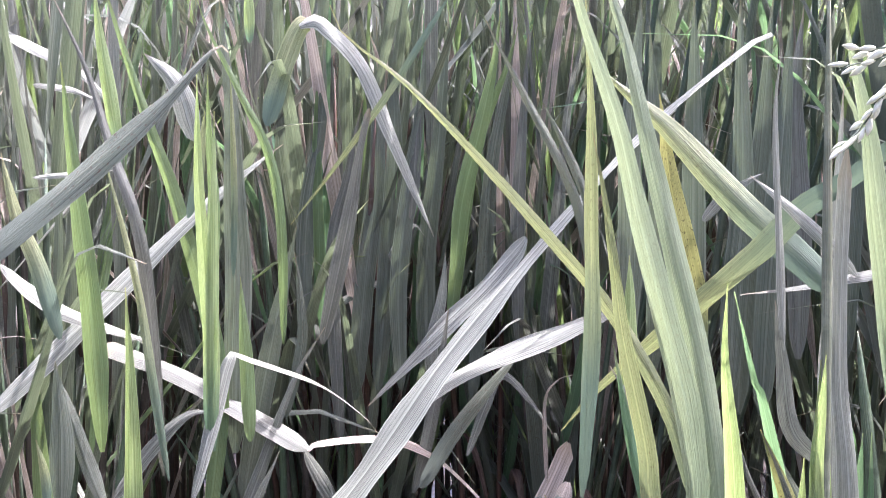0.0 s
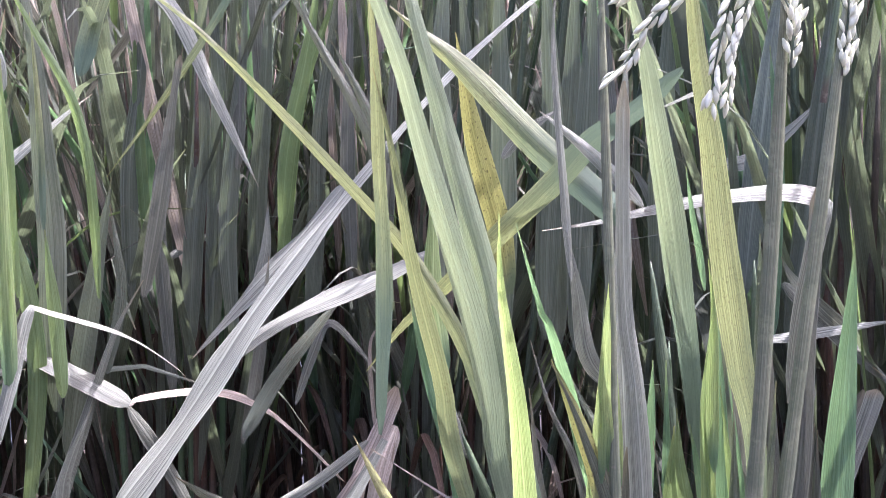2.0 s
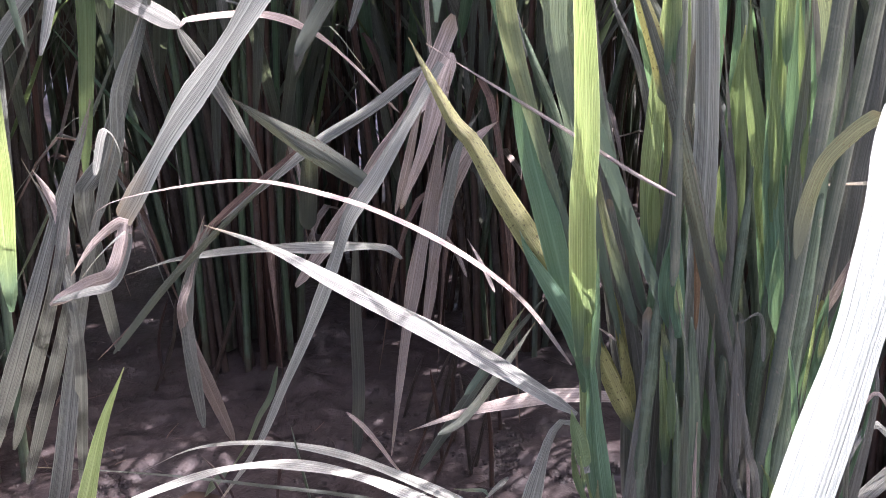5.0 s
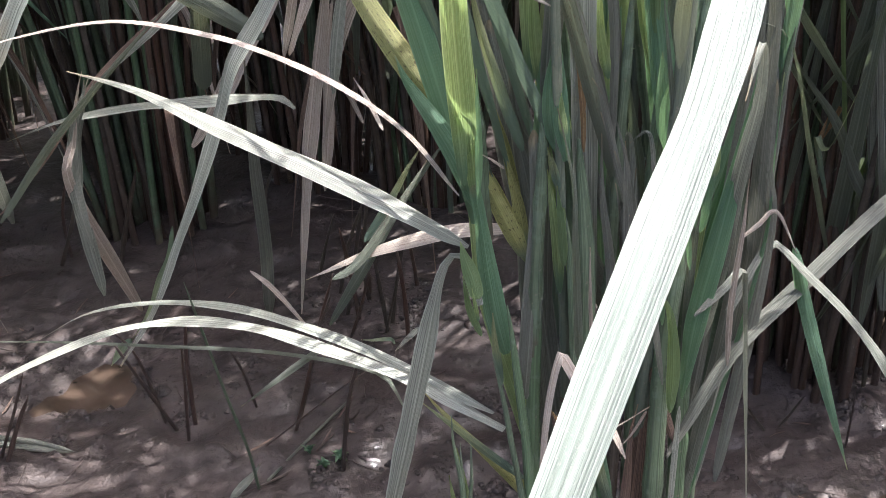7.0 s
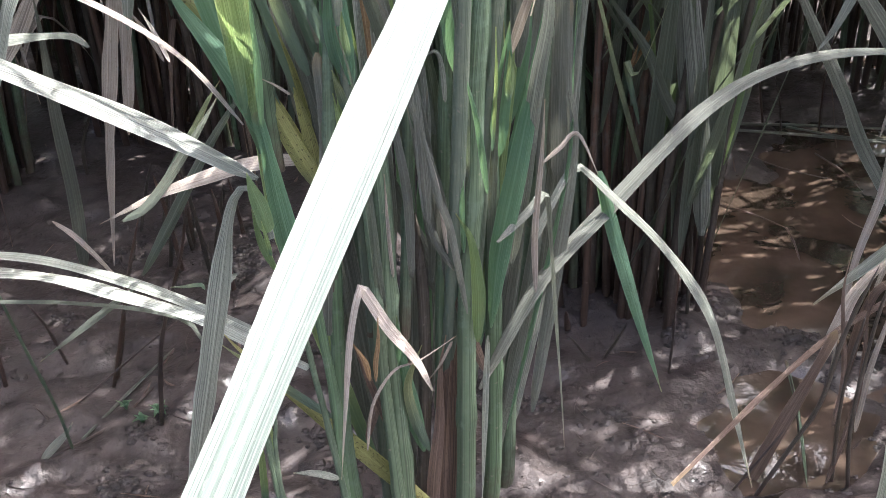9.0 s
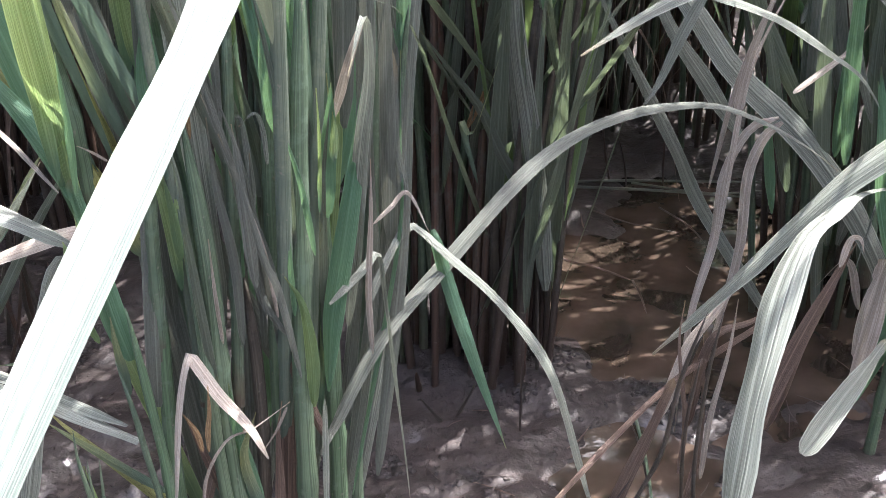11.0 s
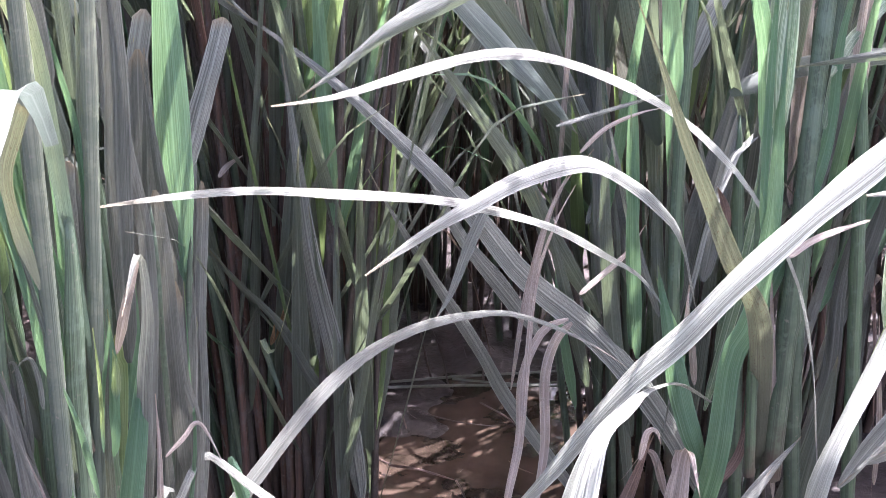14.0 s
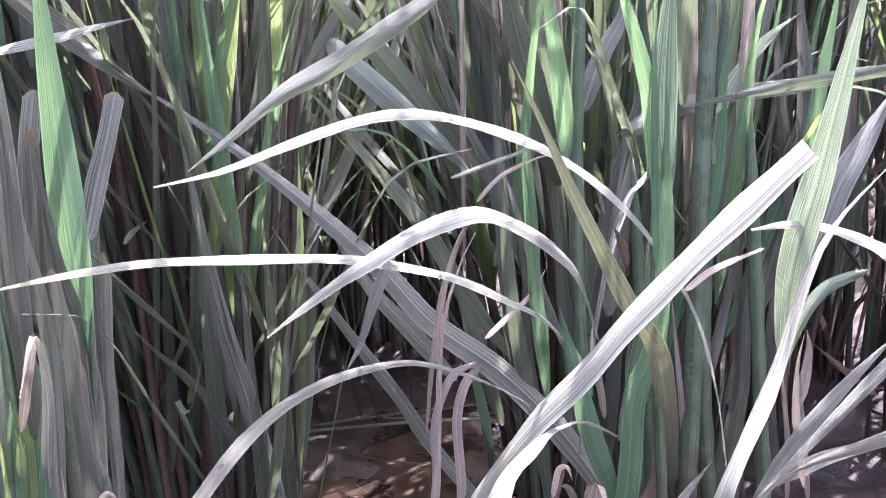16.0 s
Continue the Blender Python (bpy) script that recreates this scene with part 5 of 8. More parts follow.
leaf(M, "fresh", 0.0119, (0.250, 0.560, 0.325), (0.245, 0.560, 0.356), (0.241, 0.560, 0.386), (0.236, 0.560, 0.414), (0.231, 0.560, 0.454), side=(-0.96, 0.26, -0.13), foot=.35)
stem(M, "green", 0.0052, (0.253, 0.570, 0.268), (0.251, 0.564, 0.301), (0.249, 0.559, 0.333), (0.247, 0.553, 0.365))
leaf(M, "dull", 0.0131, (0.240, 0.574, 0.097), (0.255, 0.579, 0.257), (0.257, 0.582, 0.340), (0.256, 0.585, 0.390), (0.256, 0.588, 0.438), side=(-0.96, 0.28, 0.08), foot=.6, peak=.3)
leaf(M, "dull", 0.0093, (0.248, 0.588, 0.082), (0.270, 0.600, 0.242), (0.275, 0.600, 0.330), (0.275, 0.600, 0.380), (0.276, 0.600, 0.428), side=(-0.94, 0.31, 0.11), foot=.6, peak=.3)
leaf(M, "green", 0.0115, (0.249, 0.618, 0.048), (0.286, 0.660, 0.208), (0.298, 0.659, 0.290), (0.301, 0.660, 0.346), (0.304, 0.660, 0.396), (0.305, 0.660, 0.440), side=(-0.90, 0.41, 0.10), foot=.6, peak=.3)
leaf(M, "young", 0.0062, (0.264, 0.585, 0.129), (0.285, 0.595, 0.289), (0.285, 0.595, 0.307), (0.285, 0.595, 0.325), side=(-0.96, 0.25, 0.11), blunt=.9, foot=.6, peak=.3)
leaf(M, "straw", 0.0052, (0.283, 0.588, 0.317), (0.290, 0.577, 0.352), (0.296, 0.569, 0.374), (0.297, 0.561, 0.368), side=(-0.92, 0.29, 0.26), foot=.5)
leaf(M, "dull", 0.0056, (0.297, 0.605, 0.301), (0.301, 0.605, 0.334), (0.306, 0.605, 0.361), side=(-0.96, 0.26, 0.12))
leaf(M, "fresh", 0.0108, (0.289, 0.600, 0.231), (0.299, 0.600, 0.299), (0.306, 0.600, 0.351), side=(-0.92, 0.36, 0.15), foot=.6)
leaf(M, "dull", 0.0117, (0.283, 0.618, 0.040), (0.319, 0.660, 0.200), (0.323, 0.660, 0.300), (0.325, 0.660, 0.370), (0.326, 0.660, 0.422), side=(-0.95, 0.29, 0.13), foot=.6, peak=.3)
leaf(M, "dull", 0.0037, (0.246, 0.562, 0.127), (0.230, 0.549, 0.287), (0.220, 0.549, 0.341), (0.212, 0.549, 0.361), (0.205, 0.549, 0.373), side=(-0.99, 0.06, -0.10), foot=.6, peak=.3)
leaf(M, "green", 0.0050, (0.205, 0.552, 0.124), (0.194, 0.530, 0.284), (0.193, 0.530, 0.320), (0.189, 0.530, 0.344), (0.184, 0.530, 0.367), side=(-1.00, 0.01, -0.06), foot=.6, peak=.3)
leaf(M, "fresh", 0.0035, (0.258, 0.540, 0.263), (0.253, 0.540, 0.303), (0.246, 0.540, 0.335), side=(-0.99, 0.07, -0.12))
leaf(M, "olive", 0.0099, (0.228, 0.563, 0.287), (0.184, 0.550, 0.447), (0.170, 0.550, 0.491), (0.160, 0.550, 0.517), (0.152, 0.550, 0.534), side=(-0.92, 0.31, -0.23), foot=.6, peak=.3)
leaf(M, "pale", 0.0077, (0.308, 0.700, 0.501), (0.344, 0.700, 0.504), (0.377, 0.700, 0.508), (0.407, 0.700, 0.511), side=(-0.05, 0.77, 0.64))
leaf(R, "grey", 0.0117, (0.335, 0.720, 0.533), (0.360, 0.720, 0.510), (0.388, 0.720, 0.483), (0.420, 0.720, 0.455), side=(0.66, 0.24, 0.72))
leaf(R, "pale", 0.0111, (0.294, 0.749, 0.607), (0.320, 0.747, 0.610), (0.346, 0.748, 0.628), (0.368, 0.749, 0.648), side=(-0.02, 0.67, 0.74))

#  further blades on the left
leaf(W, "meadow", 0.0136, (-0.182, 0.849, 0.320), (-0.164, 0.849, 0.480), (-0.189, 0.851, 0.605), (-0.208, 0.850, 0.666), (-0.228, 0.850, 0.733), (-0.240, 0.850, 0.780), side=(-0.99, 0.01, 0.11), foot=.6, peak=.3)
leaf(L, "lime", 0.0165, (-0.137, 0.930, 0.666), (-0.126, 0.933, 0.705), (-0.113, 0.937, 0.739), (-0.104, 0.939, 0.747), side=(-0.97, 0.04, 0.26), foot=.5, blunt=.9)
leaf(L, "young", 0.0074, (-0.136, 0.850, 0.727), (-0.136, 0.850, 0.752), (-0.137, 0.850, 0.779), side=(-0.99, -0.16, -0.01))
leaf(L, "dull", 0.0125, (-0.088, 0.990, 0.392), (-0.094, 1.000, 0.552), (-0.081, 1.000, 0.619), (-0.067, 1.000, 0.685), side=(-0.99, -0.10, -0.03), foot=.6, peak=.3)
leaf(W, "pale", 0.0052, (-0.290, 0.850, 0.698), (-0.262, 0.850, 0.694), (-0.242, 0.850, 0.685), side=(0.11, 0.50, 0.86))
leaf(W, "pale", 0.0041, (-0.276, 0.800, 0.636), (-0.254, 0.800, 0.638), (-0.220, 0.800, 0.641), side=(-0.06, 0.51, 0.86))
leaf(W, "dull", 0.0088, (-0.193, 0.794, 0.430), (-0.188, 0.740, 0.590), (-0.206, 0.740, 0.659), (-0.219, 0.741, 0.706), (-0.240, 0.739, 0.757), side=(-0.96, -0.26, -0.06), foot=.6, peak=.3)
leaf(W, "pale", 0.0050, (-0.290, 0.900, 0.762), (-0.274, 0.900, 0.752), (-0.260, 0.900, 0.744), side=(0.45, 0.56, 0.69))
leaf(W, "lime", 0.0077, (-0.168, 0.780, 0.611), (-0.162, 0.780, 0.632), (-0.158, 0.780, 0.658), (-0.155, 0.780, 0.681), side=(-0.96, -0.00, 0.27))
leaf(L, "dull", 0.0105, (-0.027, 1.000, 0.585), (-0.023, 1.000, 0.642), (-0.020, 1.000, 0.694), side=(-1.00, -0.02, 0.08))
leaf(M, "green", 0.0153, (0.264, 0.620, 0.049), (0.288, 0.665, 0.209), (0.290, 0.665, 0.300), (0.293, 0.665, 0.375), (0.297, 0.665, 0.433), (0.300, 0.665, 0.479), side=(-0.95, 0.30, 0.06), foot=.6, peak=.3)
leaf(M, "green", 0.0137, (0.253, 0.622, 0.100), (0.293, 0.670, 0.260), (0.303, 0.670, 0.331), (0.314, 0.670, 0.398), (0.327, 0.670, 0.467), side=(-0.97, 0.16, 0.19), foot=.6, peak=.3)
leaf(R, "grey", 0.0109, (0.352, 0.750, 0.021), (0.329, 0.700, 0.181), (0.338, 0.700, 0.315), (0.339, 0.700, 0.381), (0.340, 0.700, 0.449), side=(-0.97, 0.25, -0.06), foot=.6, peak=.3)
leaf(W, "grey", 0.0137, (-0.271, 0.775, 0.109), (-0.196, 0.700, 0.269), (-0.171, 0.700, 0.332), (-0.153, 0.700, 0.377), (-0.132, 0.700, 0.423), side=(-0.84, 0.21, 0.49), foot=.6, peak=.3)
leaf(W, "grey", 0.0085, (-0.198, 0.774, 0.096), (-0.162, 0.700, 0.256), (-0.164, 0.700, 0.316), (-0.167, 0.700, 0.354), (-0.178, 0.698, 0.389), side=(-0.98, -0.07, 0.19), foot=.6, peak=.3)
leaf(W, "straw", 0.0109, (-0.173, 0.691, 0.293), (-0.148, 0.694, 0.305), (-0.131, 0.696, 0.313), (-0.123, 0.704, 0.342), (-0.139, 0.694, 0.335), (-0.154, 0.680, 0.318), side=(-0.40, -0.16, 0.90), foot=.6)
leaf(L, "straw", 0.0112, (-0.099, 0.890, 0.058), (-0.112, 0.800, 0.218), (-0.105, 0.800, 0.255), (-0.095, 0.800, 0.291), (-0.089, 0.800, 0.307), side=(-0.94, -0.25, -0.22), foot=.6, peak=.3)

#  further blades of the right clump
leaf(G, "fresh", 0.0118, (0.720, 0.671, 0.230), (0.709, 0.680, 0.390), (0.701, 0.679, 0.450), (0.693, 0.680, 0.491), (0.690, 0.680, 0.519), side=(-0.71, 0.70, -0.09), foot=.6, peak=.3)
leaf(G, "green", 0.0123, (0.702, 0.660, 0.193), (0.702, 0.660, 0.353), (0.702, 0.660, 0.439), (0.706, 0.660, 0.499), side=(-0.75, 0.66, 0.00), foot=.6, peak=.3)
leaf(G, "striped", 0.0096, (0.717, 0.631, 0.155), (0.725, 0.600, 0.315), (0.726, 0.599, 0.417), (0.724, 0.600, 0.495), (0.723, 0.601, 0.524), side=(-0.58, 0.79, 0.18), foot=.6, peak=.3)
leaf(G, "striped", 0.0117, (0.734, 0.642, 0.196), (0.753, 0.620, 0.356), (0.755, 0.619, 0.423), (0.753, 0.620, 0.490), (0.752, 0.620, 0.517), side=(-0.82, 0.54, 0.17), foot=.6, peak=.3)
leaf(G, "fresh", 0.0101, (0.740, 0.627, 0.183), (0.778, 0.599, 0.343), (0.790, 0.602, 0.434), (0.801, 0.600, 0.486), (0.807, 0.599, 0.513), side=(-0.51, 0.82, 0.26), foot=.6, peak=.3)
leaf(G, "green", 0.0103, (0.927, 0.560, 0.426), (0.838, 0.572, 0.426), (0.778, 0.580, 0.424), (0.733, 0.588, 0.422), side=(0.01, 0.09, -1.00), foot=.9)
leaf(G, "dull", 0.0164, (0.698, 0.679, 0.117), (0.752, 0.700, 0.277), (0.776, 0.700, 0.346), (0.799, 0.700, 0.407), (0.818, 0.700, 0.463), side=(-0.69, 0.71, 0.14), foot=.6, peak=.3)
leaf(G, "dull", 0.0138, (0.846, 0.650, 0.141), (0.893, 0.640, 0.301), (0.882, 0.640, 0.416), (0.874, 0.640, 0.483), side=(-0.55, 0.81, 0.21), foot=.6, peak=.3)
leaf(G, "fresh", 0.0113, (0.844, 0.650, 0.203), (0.912, 0.640, 0.363), (0.914, 0.640, 0.411), (0.928, 0.640, 0.478), side=(-0.53, 0.80, 0.28), foot=.6, peak=.3)
leaf(G, "dull", 0.0240, (0.757, 0.700, 0.205), (0.739, 0.740, 0.365), (0.719, 0.740, 0.440), (0.699, 0.740, 0.494), side=(-0.52, 0.81, -0.26), foot=.6, peak=.3)
leaf(G, "dull", 0.0207, (0.707, 0.710, 0.223), (0.691, 0.760, 0.383), (0.684, 0.760, 0.452), (0.678, 0.760, 0.499), side=(-0.63, 0.73, -0.29), foot=.6, peak=.3)
leaf(G, "lime", 0.0097, (0.824, 0.494, 0.311), (0.791, 0.501, 0.303), (0.765, 0.499, 0.282), (0.733, 0.490, 0.250), (0.692, 0.474, 0.204), side=(0.17, -0.35, -0.92), foot=.6)
leaf(G, "dull", 0.0099, (0.916, 0.480, 0.286), (0.861, 0.480, 0.257), (0.813, 0.480, 0.232), (0.766, 0.480, 0.207), (0.732, 0.480, 0.189), (0.702, 0.480, 0.174), side=(0.38, -0.59, -0.72), foot=.8)
leaf(G, "dull", 0.0118, (0.920, 0.470, 0.181), (0.846, 0.470, 0.190), (0.800, 0.470, 0.194), (0.762, 0.470, 0.197), (0.722, 0.469, 0.197), side=(-0.11, -0.16, -0.98), foot=.8)
leaf(G, "straw", 0.0061, (0.835, 0.551, 0.112), (0.824, 0.552, 0.177), (0.821, 0.550, 0.220), (0.822, 0.546, 0.246), side=(-0.71, 0.69, -0.13))
leaf(G, "dull", 0.0117, (0.726, 0.644, 0.020), (0.789, 0.621, 0.178), (0.810, 0.618, 0.241), (0.822, 0.619, 0.288), (0.833, 0.622, 0.339), side=(-0.50, 0.81, 0.32), foot=.6, peak=.3)
leaf(G, "dull", 0.0142, (0.807, 0.645, 0.020), (0.847, 0.639, 0.134), (0.855, 0.642, 0.222), (0.865, 0.640, 0.278), (0.874, 0.639, 0.337), side=(-0.53, 0.82, 0.22), foot=.6, peak=.3)
stem(G, "brown", 0.0085, (0.792, 0.660, -0.010), (0.797, 0.660, 0.083), (0.802, 0.660, 0.175), (0.809, 0.660, 0.268))
stem(G, "brown", 0.0091, (0.902, 0.680, -0.010), (0.888, 0.680, 0.075), (0.880, 0.680, 0.159), (0.878, 0.680, 0.244))
stem(G, "brown", 0.0076, (0.779, 0.700, -0.010), (0.770, 0.700, 0.082), (0.766, 0.700, 0.173), (0.767, 0.700, 0.265))
leaf(G, "brown", 0.0064, (0.796, 0.640, 0.076), (0.791, 0.640, 0.140), (0.785, 0.641, 0.196), (0.785, 0.639, 0.240), side=(-0.76, 0.65, -0.05))
leaf(G, "straw", 0.0046, (0.607, 0.563, 0.177), (0.615, 0.567, 0.193), (0.620, 0.564, 0.195), (0.620, 0.558, 0.188), side=(-0.73, 0.66, 0.19))
leaf(G, "straw", 0.0077, (0.628, 0.550, 0.168), (0.628, 0.550, 0.181), (0.627, 0.550, 0.186), side=(-0.79, 0.61, 0.00), blunt=.5)
leaf(G, "green", 0.0116, (0.731, 0.670, 0.074), (0.756, 0.680, 0.234), (0.760, 0.680, 0.289), (0.764, 0.680, 0.352), side=(-0.76, 0.65, 0.08), foot=.6, peak=.3)
leaf(G, "green", 0.0104, (0.690, 0.680, 0.047), (0.682, 0.700, 0.207), (0.681, 0.700, 0.273), (0.681, 0.710, 0.325), side=(-0.85, 0.52, -0.10), foot=.6, peak=.3)
leaf(G, "fresh", 0.0087, (0.691, 0.690, 0.188), (0.689, 0.690, 0.246), (0.686, 0.690, 0.293), side=(-0.82, 0.57, -0.03))

# leaves and stems of the near clump
stem(M, "green", 0.0131, (0.241, 0.542, -0.015), (0.245, 0.545, 0.067), (0.247, 0.548, 0.145), (0.249, 0.550, 0.201), (0.253, 0.552, 0.253), (0.256, 0.555, 0.316), (0.261, 0.558, 0.373), (0.264, 0.560, 0.415))
stem(M, "green", 0.0127, (0.265, 0.577, -0.015), (0.271, 0.580, 0.035), (0.274, 0.588, 0.152), (0.276, 0.597, 0.261), (0.283, 0.606, 0.355), (0.286, 0.610, 0.396))
stem(M, "green", 0.0097, (0.231, 0.558, -0.015), (0.234, 0.560, 0.062), (0.236, 0.562, 0.161), (0.240, 0.565, 0.248), (0.242, 0.566, 0.297), (0.247, 0.569, 0.371), (0.249, 0.570, 0.403))
stem(M, "green", 0.0130, (0.208, 0.533, -0.015), (0.206, 0.540, 0.082), (0.205, 0.544, 0.138), (0.204, 0.548, 0.193), (0.205, 0.552, 0.247), (0.204, 0.556, 0.291), (0.201, 0.560, 0.336))
stem(M, "green", 0.0081, (0.204, 0.523, -0.015), (0.200, 0.532, 0.091), (0.197, 0.538, 0.164), (0.197, 0.542, 0.213), (0.196, 0.546, 0.252), (0.193, 0.550, 0.296))
stem(M, "green", 0.0102, (0.180, 0.538, -0.015), (0.175, 0.545, 0.086), (0.174, 0.549, 0.141), (0.176, 0.554, 0.195), (0.178, 0.557, 0.238), (0.176, 0.560, 0.267))
stem(M, "green", 0.0064, (0.174, 0.516, -0.015), (0.169, 0.530, 0.100), (0.169, 0.536, 0.148), (0.166, 0.542, 0.190), (0.163, 0.547, 0.226), (0.161, 0.550, 0.246))
stem(M, "green", 0.0043, (0.180, 0.497, -0.015), (0.164, 0.530, 0.130), (0.160, 0.537, 0.161), (0.157, 0.543, 0.187), (0.152, 0.550, 0.216))
stem(M, "green", 0.0033, (0.142, 0.484, -0.015), (0.130, 0.515, 0.124), (0.129, 0.521, 0.151), (0.126, 0.526, 0.175), (0.126, 0.530, 0.192))
stem(M, "green", 0.0031, (0.149, 0.474, -0.015), (0.132, 0.515, 0.123), (0.130, 0.521, 0.143), (0.130, 0.530, 0.173))
stem(M, "green", 0.0031, (0.135, 0.476, -0.015), (0.133, 0.515, 0.123), (0.135, 0.523, 0.151), (0.136, 0.530, 0.172))
leaf(M, "brown", 0.0141, (0.228, 0.545, -0.015), (0.233, 0.550, 0.062), (0.237, 0.554, 0.119), (0.242, 0.557, 0.171), (0.246, 0.560, 0.207), side=(-0.97, 0.23, 0.05), foot=.9, peak=.4)
leaf(M, "brown", 0.0084, (0.218, 0.541, -0.015), (0.225, 0.545, 0.068), (0.230, 0.547, 0.109), (0.232, 0.549, 0.148), (0.236, 0.550, 0.170), side=(-0.96, 0.27, 0.11), foot=.9)
stem(M, "brown", 0.0094, (0.218, 0.551, -0.015), (0.221, 0.555, 0.065), (0.225, 0.559, 0.142), (0.226, 0.562, 0.194), (0.224, 0.565, 0.243))
stem(M, "green", 0.0115, (0.278, 0.599, -0.015), (0.286, 0.600, 0.008), (0.289, 0.604, 0.077), (0.298, 0.607, 0.135), (0.306, 0.612, 0.204), (0.310, 0.616, 0.265), (0.315, 0.622, 0.347), (0.317, 0.625, 0.383))
leaf(M, "dull", 0.0086, (0.309, 0.610, 0.148), (0.317, 0.615, 0.208), (0.324, 0.621, 0.279), (0.332, 0.626, 0.331), (0.336, 0.630, 0.371), side=(-0.93, 0.34, 0.10), blunt=.8)
leaf(M, "dull", 0.0040, (0.245, 0.535, 0.193), (0.237, 0.537, 0.247), (0.231, 0.537, 0.267), (0.223, 0.539, 0.309), (0.215, 0.540, 0.337), side=(-0.98, 0.11, -0.15))
leaf(M, "dull", 0.0062, (0.226, 0.540, 0.250), (0.225, 0.544, 0.284), (0.224, 0.547, 0.314), (0.223, 0.550, 0.337), side=(-0.99, 0.15, -0.04))
leaf(M, "meadow", 0.0072, (0.252, 0.540, 0.169), (0.253, 0.542, 0.202), (0.250, 0.544, 0.233), (0.242, 0.545, 0.251), side=(-0.97, 0.24, 0.03))
leaf(M, "ochre", 0.0030, (0.188, 0.525, 0.166), (0.186, 0.527, 0.178), (0.180, 0.530, 0.190), side=(-0.98, -0.03, -0.18))
leaf(M, "ochre", 0.0027, (0.191, 0.525, 0.165), (0.192, 0.527, 0.177), (0.194, 0.528, 0.188), (0.195, 0.530, 0.203), side=(-0.98, 0.19, 0.10))
leaf(M, "straw", 0.0018, (0.183, 0.520, 0.122), (0.188, 0.523, 0.150), (0.201, 0.525, 0.170), (0.216, 0.527, 0.173), (0.237, 0.530, 0.183), side=(-0.96, 0.23, 0.15), foot=.9)
leaf(M, "straw", 0.0016, (0.235, 0.530, 0.180), (0.229, 0.533, 0.164), (0.222, 0.535, 0.152), side=(-0.80, 0.46, 0.40), foot=.9)
leaf(M, "meadow", 0.0085, (0.144, 0.540, 0.258), (0.142, 0.544, 0.269), (0.139, 0.547, 0.279), (0.137, 0.550, 0.288), side=(-0.98, -0.07, -0.16), foot=.8)
leaf(M, "grey", 0.0123, (0.175, 0.585, 0.282), (0.173, 0.589, 0.312), (0.169, 0.593, 0.345), (0.165, 0.597, 0.370), (0.162, 0.600, 0.389), side=(-1.00, 0.04, -0.07), blunt=.5)
leaf(M, "dull", 0.0047, (0.172, 0.590, 0.280), (0.165, 0.594, 0.327), (0.157, 0.597, 0.354), (0.150, 0.600, 0.382), side=(-0.99, 0.00, -0.14))
leaf(M, "fresh", 0.0082, (0.193, 0.550, 0.329), (0.191, 0.552, 0.346), (0.190, 0.554, 0.365), (0.189, 0.557, 0.386), (0.189, 0.560, 0.411), side=(-0.99, 0.05, -0.14))
leaf(M, "young", 0.0043, (0.191, 0.545, 0.343), (0.190, 0.548, 0.356), (0.190, 0.550, 0.366), side=(-0.99, 0.09, -0.04))
leaf(M, "young", 0.0047, (0.276, 0.565, 0.302), (0.278, 0.568, 0.317), (0.278, 0.570, 0.328), side=(-0.96, 0.28, 0.07), foot=.3)
leaf(M, "fresh", 0.0100, (0.272, 0.570, 0.268), (0.273, 0.570, 0.291), (0.276, 0.570, 0.319), (0.278, 0.570, 0.344), side=(-0.96, 0.27, 0.06))
leaf(M, "grey", 0.0037, (0.232, 0.560, 0.285), (0.232, 0.563, 0.303), (0.231, 0.568, 0.329), (0.228, 0.569, 0.332), (0.226, 0.570, 0.324), side=(-0.99, 0.17, -0.02))
leaf(M, "olive", 0.0059, (0.068, 0.620, 0.231), (0.084, 0.628, 0.236), (0.109, 0.645, 0.259), (0.131, 0.660, 0.284), side=(-0.47, 0.38, 0.80))
leaf(M, "straw", 0.0027, (0.106, 0.660, 0.306), (0.099, 0.682, 0.317), (0.092, 0.700, 0.325), side=(-0.94, -0.15, -0.30))
leaf(G, "brown", 0.0098, (0.449, 0.570, -0.013), (0.464, 0.562, 0.045), (0.476, 0.556, 0.089), (0.484, 0.550, 0.127), side=(-0.68, 0.68, 0.27), foot=.9, blunt=.6)
leaf(G, "straw", 0.0085, (0.495, 0.580, 0.072), (0.509, 0.586, 0.102), (0.521, 0.591, 0.123), (0.545, 0.597, 0.142), (0.557, 0.600, 0.155), side=(-0.73, 0.65, 0.21), foot=.5)
leaf(G, "brown", 0.0034, (0.501, 0.560, 0.038), (0.506, 0.566, 0.075), (0.501, 0.575, 0.133), (0.505, 0.580, 0.163), side=(-0.82, 0.57, 0.01), foot=.9)
leaf(G, "brown", 0.0039, (0.497, 0.550, -0.003), (0.513, 0.558, 0.051), (0.516, 0.563, 0.093), (0.515, 0.570, 0.142), side=(-0.75, 0.65, 0.13), foot=.9)
leaf(G, "straw", 0.0039, (0.526, 0.570, 0.019), (0.530, 0.573, 0.069), (0.541, 0.577, 0.119), (0.545, 0.580, 0.156), side=(-0.80, 0.59, 0.02), foot=.9)
dead_stalk("twig", 0.0020, (0.532, 0.630, -0.082), (0.489, 0.587, 0.034), (0.459, 0.560, 0.099))

